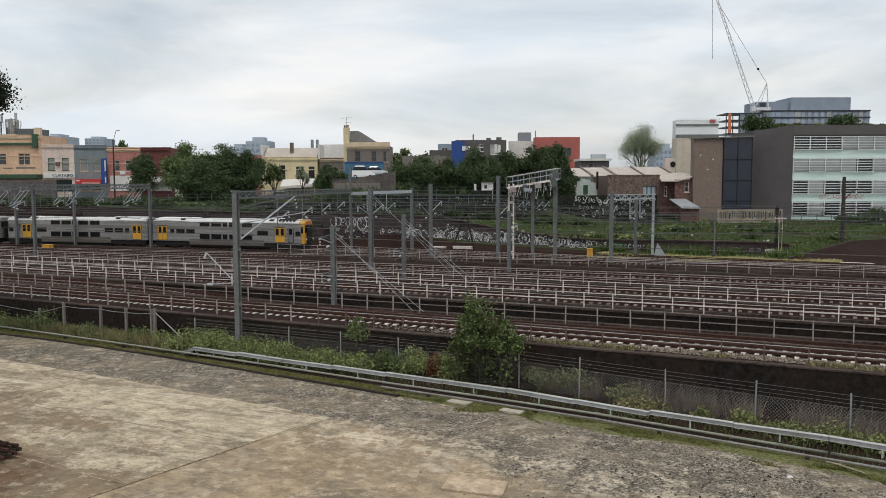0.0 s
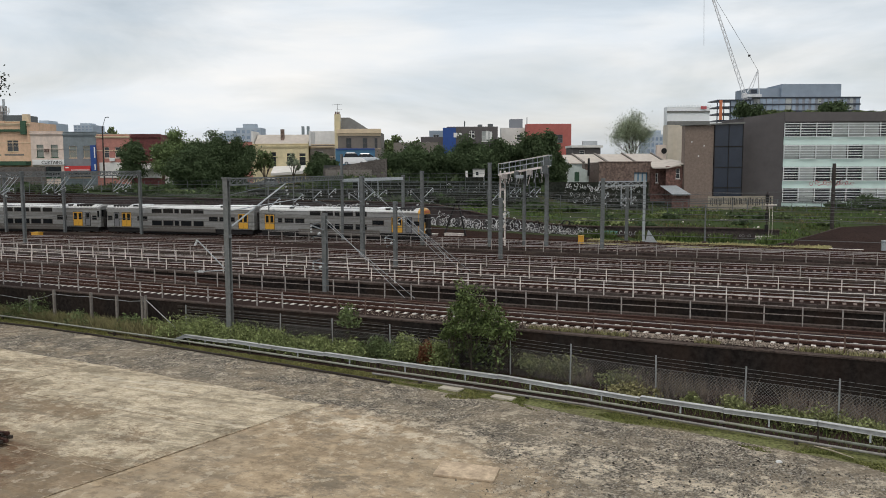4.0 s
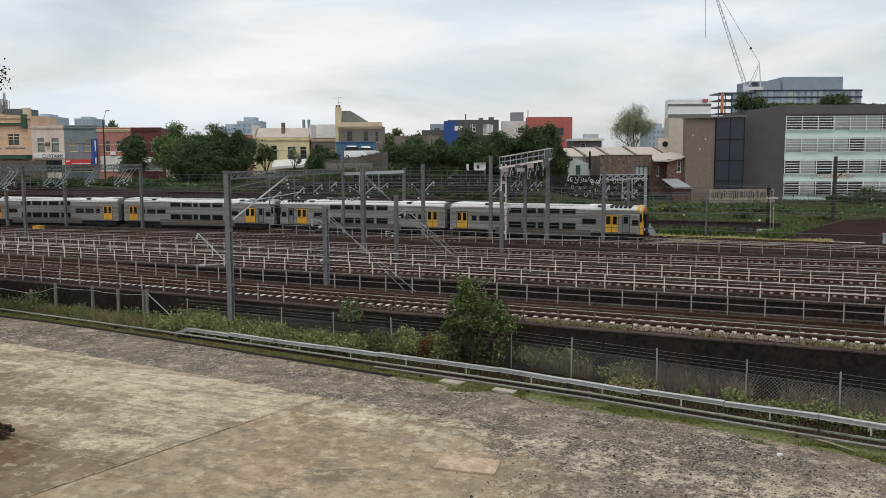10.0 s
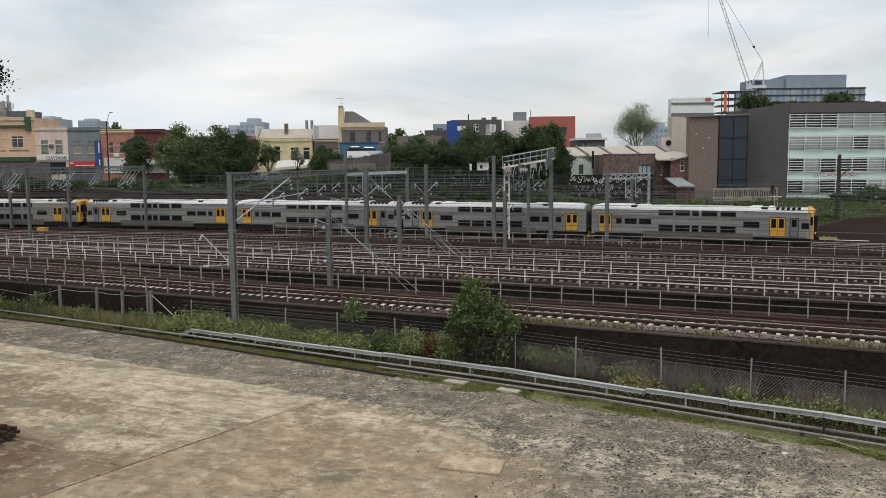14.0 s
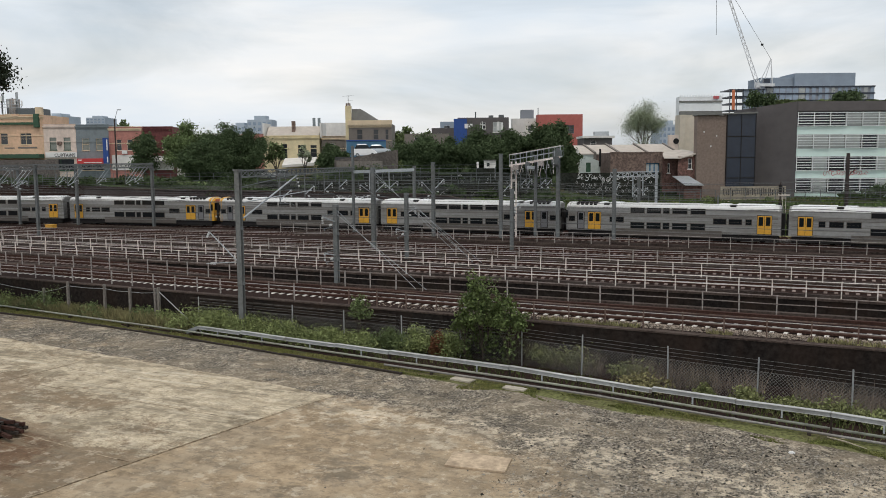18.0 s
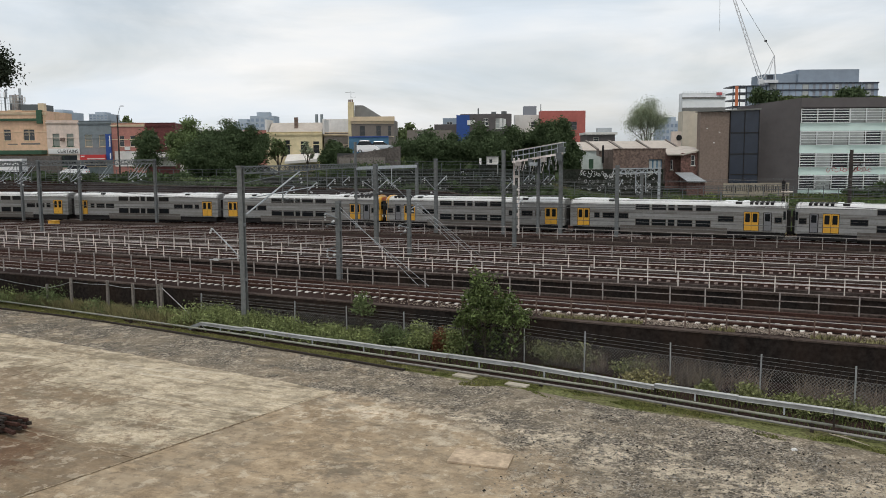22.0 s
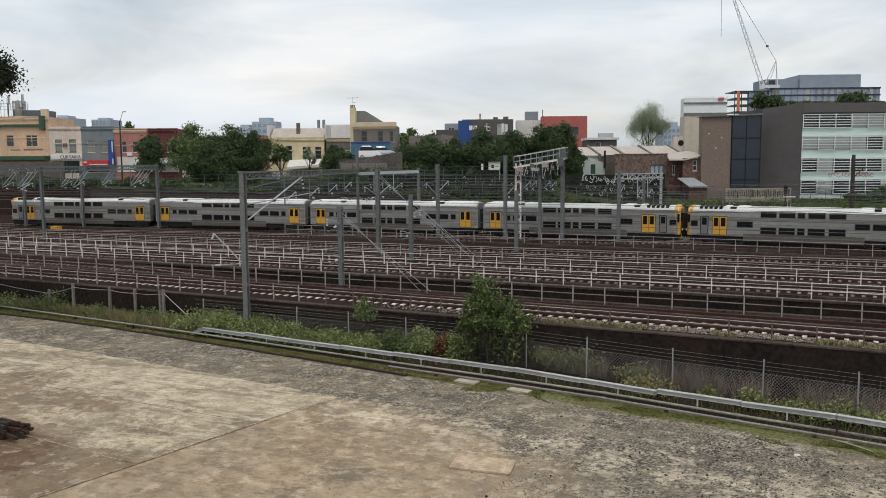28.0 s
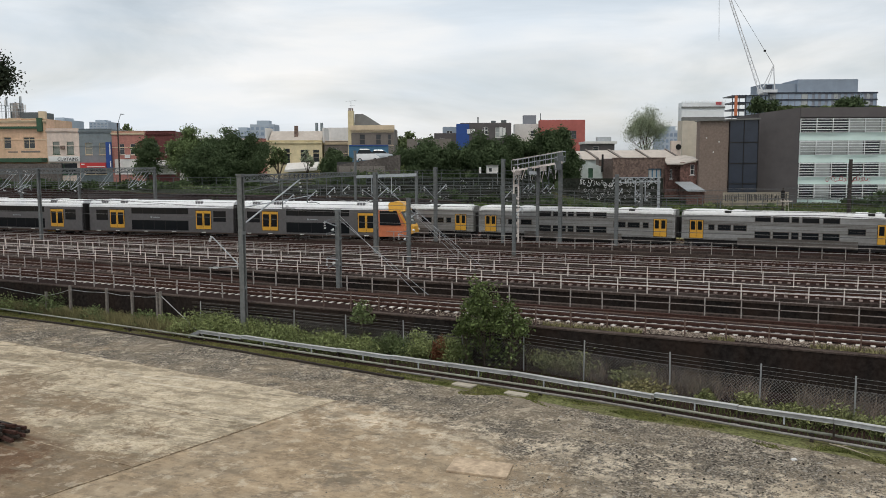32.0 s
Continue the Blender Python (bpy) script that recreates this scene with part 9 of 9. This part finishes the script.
part("red_sign", TGeo().span(61.18, 62.51, 199.7, 199.8, 22.21, 22.86), M["grf_pink"], T1)
part("arch_wall", TGeo().span(45.97, 48.00, 180, 181, 7, 13.44), M["pale"], T1)
# A flat black disc on the wall paints the dark inside of the arch.
part("arch_opening", TGeo().tube((47.52, 179.9, 12.12), (47.52, 180.0, 12.12), 0.6, n=14), M["black"], T1)

# the office block far behind, with its scaffold and crane
O1 = thing("office_block", "distant dark office block with glass floors under construction", "building")
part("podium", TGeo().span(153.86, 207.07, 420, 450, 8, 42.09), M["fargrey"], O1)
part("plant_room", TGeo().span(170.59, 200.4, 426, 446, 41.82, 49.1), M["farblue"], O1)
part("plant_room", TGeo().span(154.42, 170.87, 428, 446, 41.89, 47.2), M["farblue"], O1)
for vt, vb in ((41.54, 39.06), (38.24, 35.75), (34.92, 32.44)):
    for k in range(17):
        a = 154.70 + 3.15 * k
        part("window", TGeo().span(a, a + (2.7 if k < 6 else 1.7), 419.85, 420, vb, vt), M["bluepane"] if (k * 7) % 5 else M["winpale"], O1)
    part("slab_edge", TGeo().span(153.59, 207.35, 419.6, 420, vt + 0.1, vt + 0.8), M["navy"], O1)
SC = thing("scaffold", "blue-grey building frame with an orange hoist", "scaffold")
for k in range(6):
    a = 134.95 + 3.2 * k
    part("upright", TGeo().span(a, a + 0.4, 415, 415.4, 8, 40.75), M["navy"], SC)
for z in (40.75, 37.48, 34.20, 30.92):
    part("floor_slab", TGeo().span(134.95, 152.03, 415, 430, z - 0.5, z), M["navy"], SC)
for k in range(3):
    part("glazing", TGeo().span(141.29 + 4.0 * k, 141.29 + 4.0 * k + 3.2, 415.5, 415.8, 30.92, 40.20), M["farblue"], SC)
part("hoist", TGeo().span(136.05, 137.43, 414.6, 415, 30.92, 40.48), M["orange"], SC, "orange hoist")


def crane():
    th = thing("tower_crane", "white lattice luffing crane above the office block", "crane")
    d = 418
    (fa, fz), (ta, tz), (pa, pz), (ha, hz), (ra, rz) = (149.12, 43.70), (126.10, 106.57), (155.41, 55.15), (127.88, 100.67), (128.68, 66.96)
    foot, tip = Vector((fa, d, fz)), Vector((ta, d, tz))
    mid = foot + (tip - foot) * 0.5
    u = (tip - foot).normalized()
    s = Vector((u.z, 0, -u.x))
    n = 22
    jib = part("jib", TGeo().tube(foot + s * 0.9, tip + s * 0.3, 0.22, n=4).tube(foot - s * 0.9, tip - s * 0.3, 0.22, n=4), M["craneWhite"], th, "white lattice jib")
    for k in range(n):
        p, q = foot + (tip - foot) * k / n, foot + (tip - foot) * (k + 1) / n
        w = 0.9 - 0.6 * k / n
        part("lattice", TGeo().tube(p + s * w, q - s * w, 0.12, n=3).tube(p - s * w, q + s * w, 0.12, n=3), M["craneWhite"], jib)
    top = Vector((pa, d, pz))
    part("a_frame", TGeo().tube(foot + Vector((1.5, 0, 1)), top, 0.28, n=4).tube((156.46, d, 43.12), top, 0.28, n=4).tube(foot + Vector((3.5, 0, 1)), top + Vector((-0.4, 0, -2)), 0.18, n=4), M["craneWhite"], th)
    part("machinery_deck", TGeo().span(148.41, 157.02, 416, 420, 42.04, 43.42), M["craneWhite"], th)
    part("winch", TGeo().box((153.41, 418, 44.78), (3.0, 2.0, 2.0)), M["navy"], th)
    part("cab", TGeo().box((148.41, 416, 42.59), (2.0, 2.0, 2.4)), M["craneWhite"], th)
    part("tower", TGeo().span(148.69, 150.91, 417, 419, 20, 42.04), M["craneWhite"], th)
    part("luffing_rope", TGeo().tube(top, tip + Vector((1.5, 0, -8)), 0.11, n=3), M["wire"], th)
    part("rope_block", TGeo().box(top + (tip + Vector((1.5, 0, -8)) - top) * 0.16, (0.9, 0.9, 0.9)), M["black"], th)
    part("hoist_rope", TGeo().tube((ha, d, hz), (ra, d, rz), 0.10, n=3), M["wire"], th)


crane()
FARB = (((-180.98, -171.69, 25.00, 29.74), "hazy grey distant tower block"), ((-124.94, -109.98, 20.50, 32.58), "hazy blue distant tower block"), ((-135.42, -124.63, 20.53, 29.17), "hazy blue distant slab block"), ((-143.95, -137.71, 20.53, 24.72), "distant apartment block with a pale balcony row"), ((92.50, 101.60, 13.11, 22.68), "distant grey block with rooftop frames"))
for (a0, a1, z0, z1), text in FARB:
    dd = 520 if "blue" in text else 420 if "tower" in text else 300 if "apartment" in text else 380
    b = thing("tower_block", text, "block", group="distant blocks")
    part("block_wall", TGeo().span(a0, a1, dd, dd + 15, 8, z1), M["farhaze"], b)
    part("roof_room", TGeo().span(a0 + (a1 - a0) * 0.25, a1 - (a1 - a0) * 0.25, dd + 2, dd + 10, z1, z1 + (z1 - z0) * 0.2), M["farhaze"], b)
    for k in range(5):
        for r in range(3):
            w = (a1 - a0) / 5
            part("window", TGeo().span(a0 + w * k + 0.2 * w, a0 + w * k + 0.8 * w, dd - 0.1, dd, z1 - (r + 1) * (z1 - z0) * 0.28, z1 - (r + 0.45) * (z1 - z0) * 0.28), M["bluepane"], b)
AN = thing("antenna_cluster", "grey rooftop phone antennas and plant on the shop house", "antenna")
az = 19.25
for x, h in ((-96.28, 23.23), (-93.22, 23.58), (-95.18, 22.14)):
    part("mast", TGeo().tube((x, 182, az - 2), (x, 182, h), 0.12, n=5), M["steel"], AN)
    part("panel_antenna", TGeo().box((x + 0.3, 181.8, h - 0.9), (0.35, 0.2, 1.8)), M["steel_light"], AN)
ra = random.Random(61)
for k in range(9):
    x, h = -97.4 + 0.62 * k, 20.6 + ra.uniform(0.2, 2.6)
    part("mast", TGeo().tube((x, 181 + 0.2 * k, az - 2), (x, 181 + 0.2 * k, h), 0.05, n=5), M["steel_light" if k % 2 else "steel"], AN)
    if k % 2 == 0:
        part("panel_antenna", TGeo().box((x + 0.15, 180.8 + 0.2 * k, h - 0.5), (0.28, 0.16, 1.1)), M["signwhite"], AN)
for z in (20.3, 20.9, 21.6):
    part("rail", TGeo().tube((-97.6, 180.6, z), (-91.6, 180.6, z), 0.05, n=4), M["steel_light"], AN)
part("plant_room", TGeo().span(-93.22, -88.82, 182, 188, az - 3, 20.20), M["steel"], AN)
part("plant_box", TGeo().span(-95.92, -93.96, 183, 185, az - 2, 22.3), M["rail_grey"], AN)
SL = thing("street_lamp", "dark street lamp post with an arm above the shops", "street lamp")
part("post", TGeo().tube((-66.83, 168.2, 5), (-66.83, 168.2, 17.20), 0.17, 0.12, n=8), M["dark_timber"], SL)
part("arm", TGeo().tube((-66.83, 168.2, 16.76), (-66.16, 168.2, 18.84), 0.05, n=5), M["steel"], SL)
part("lamp_head", TGeo().box((-65.82, 168.2, 18.90), (0.7, 0.3, 0.14)), M["steel"], SL)

# trees of the town
def town_tree(a, d, z0, top, width, key, label, seed, **kw):
    tree(town(a, d, z0), top - z0, width, M[key], label, seed, **kw)


town_tree(-58.21, 160, 5.0, 14.23, 6.4, "leaf_dark", "dark olive street tree before the shops", 21, n=8160, size=0.23, bare=0.3, fill=0.5)
town_tree(-49.73, 160, 5.0, 16.23, 10.5, "leaf_town", "pale green street tree before the shops", 22, n=13260, size=0.23, bare=0.2, fill=0.8)
town_tree(-43.01, 157, 5.0, 15.97, 11.0, "leaf_dark", "dense dark green street tree", 23, n=15300, size=0.23, bare=0.15, fill=1.2)
town_tree(-38.31, 158, 5.0, 14.64, 9.0, "leaf_dark", "dense dark green street tree", 24, n=12750, size=0.23, bare=0.15, fill=1.2)
town_tree(-44.19, 152, 5.0, 12.53, 11.0, "leaf_dark", "dark spreading tree on the bank", 25, n=10710, size=0.23, bare=0.1, fill=1.2)
town_tree(-33.22, 160, 5.0, 12.45, 4.6, "leaf_mid", "thin sparse street tree", 26, n=900, size=0.35, bare=0.2)
town_tree(-29.84, 172, 5.0, 12.11, 3.0, "leaf_pale", "bare-looking young street tree", 27, n=750, size=0.23, bare=0.25)
town_tree(-22.13, 158, 5.0, 11.85, 6.0, "leaf_dark", "dark hedge-like tree beside the ramp", 28, n=10710, size=0.23, bare=0.06, fill=1.5)
town_tree(-5.97, 150, 4.5, 13.17, 9.0, "leaf_dark", "dense dark green tree on the bank", 29, n=15300, size=0.23, bare=0.08, fill=1.5)
town_tree(-0.98, 152, 4.5, 12.90, 8.0, "leaf_dark", "dense dark green tree on the bank", 30, n=12750, size=0.23, bare=0.08, fill=1.5)
town_tree(5.04, 150, 4.5, 14.63, 10.0, "leaf_dark", "tall dark green tree on the bank", 31, n=16575, size=0.23, bare=0.08, fill=1.5)
town_tree(11.19, 152, 4.5, 14.07, 8.0, "leaf_dark", "dark green tree on the bank", 32, n=14025, size=0.23, bare=0.08, fill=1.5)
town_tree(17.31, 148, 4.0, 15.40, 8.6, "leaf_dark", "tall dark conical tree on the bank", 33, n=20400, size=0.23, bare=0.06, fill=2.0, tall=1.6)
town_tree(20.70, 149, 4.0, 11.77, 3.6, "leaf_dark", "dark green tree on the bank", 34, n=6630, size=0.23, bare=0.06, fill=1.5)
town_tree(-9.29, 147, 4.0, 8.80, 4.0, "leaf_mid", "rounded olive bush on the ramp bank", 35, n=2500, size=0.35, bare=0.05, fill=1.0)
town_tree(46.35, 205, 7.5, 22.98, 11.0, "leaf_pale", "tall thin-leaved pale grey-green tree", 36, n=22000, size=0.13, bare=0.12, depth=5, tall=1.5, dense=1.2, fill=0.35)
town_tree(-13.83, 260, 8.0, 18.68, 9.0, "leaf_mid", "distant olive green tree behind roofs", 37, n=1500, size=0.6, bare=0.2, fill=0.8)
town_tree(-8.41, 270, 8.0, 17.95, 7.0, "leaf_mid", "distant olive green tree behind roofs", 38, n=1200, size=0.6, bare=0.2, fill=0.8)
town_tree(-15.80, 250, 8.0, 16.99, 8.0, "leaf_mid", "distant olive green tree behind roofs", 41, n=1500, size=0.5, bare=0.2, fill=0.8)
town_tree(-78.84, 205, 8.0, 19.07, 6.5, "leaf_mid", "olive tree behind the shops", 39, n=1400, size=0.5, bare=0.2, fill=0.6)
town_tree(-14.12, 157, 6.0, 10.98, 2.6, "leaf_mid", "small sparse shrub tree behind the cars", 40, n=450, size=0.23, bare=0.2)

# the pine whose branch reaches in from the west
tree((-53.25, 39.55, YARD), 20.0, 7.6, M["pine_leaf"], "tall dark pine with a bare trunk beside the yard", 51, 60000, 0.12, 0.22, 0.70, "pine_tree", 4, 1.2, "trees beside the yard", 1.0)


# ---- motion ----
V_FRONT = [(0, -59.15), (1, -54.85), (2, -50.6), (3, -46.05), (4, -41.65), (5, -37.2), (6, -32.8), (7, -28.55), (8, -24.3), (9, -20.05), (10, -15.6), (11, -11.45), (12, -7.2),
           (13, -3.05), (14, 1.05), (15, 5.45), (16, 10.1), (17, 15.0), (18, 20.6), (19, 26.4), (20, 32.3), (21, 38.2), (22, 44.2), (23, 50.3), (24, 56.5), (25, 62.2), (26, 68.0),
           (27, 73.9), (28, 80.15), (29, 85.8), (30, 91.5), (31, 97.3), (32, 103.2)]
W_FRONT = [(k, -95.3 + 17.8 * (k - 29)) for k in range(0, 30)] + [(30, -77.5), (31, -59.8), (32, -42.4)]


def on_line(line, x, half, z):
    """A car's pose with its bogies on the line, its middle at x."""
    a, b = Vector((x - half, line(x - half), z)), Vector((x + half, line(x + half), z))
    m = (a + b) / 2
    return pose(m.x, m.y, m.z, 0, 0, math.degrees(math.atan2(b.y - a.y, b.x - a.x)))


def motions():
    for k, (car, _) in enumerate(V_CARS):
        walk(car, [(t, on_line(v_line, x - 11.65 - 23.35 * k, 8.4, 0.0)) for t, x in V_FRONT])
    for ob, d, turn, rows in TRAFFIC:
        walk(ob, [(t, pose(*town(a, d, 5.3), 0, 0, math.degrees(YAW) + turn)) for t, a in rows])
    for k, car in enumerate(W_CARS):
        walk(car, [(t, on_line(w_line, x - 11.6 - 20.9 * k, 6.6, 0.22)) for t, x in W_FRONT])


motions()
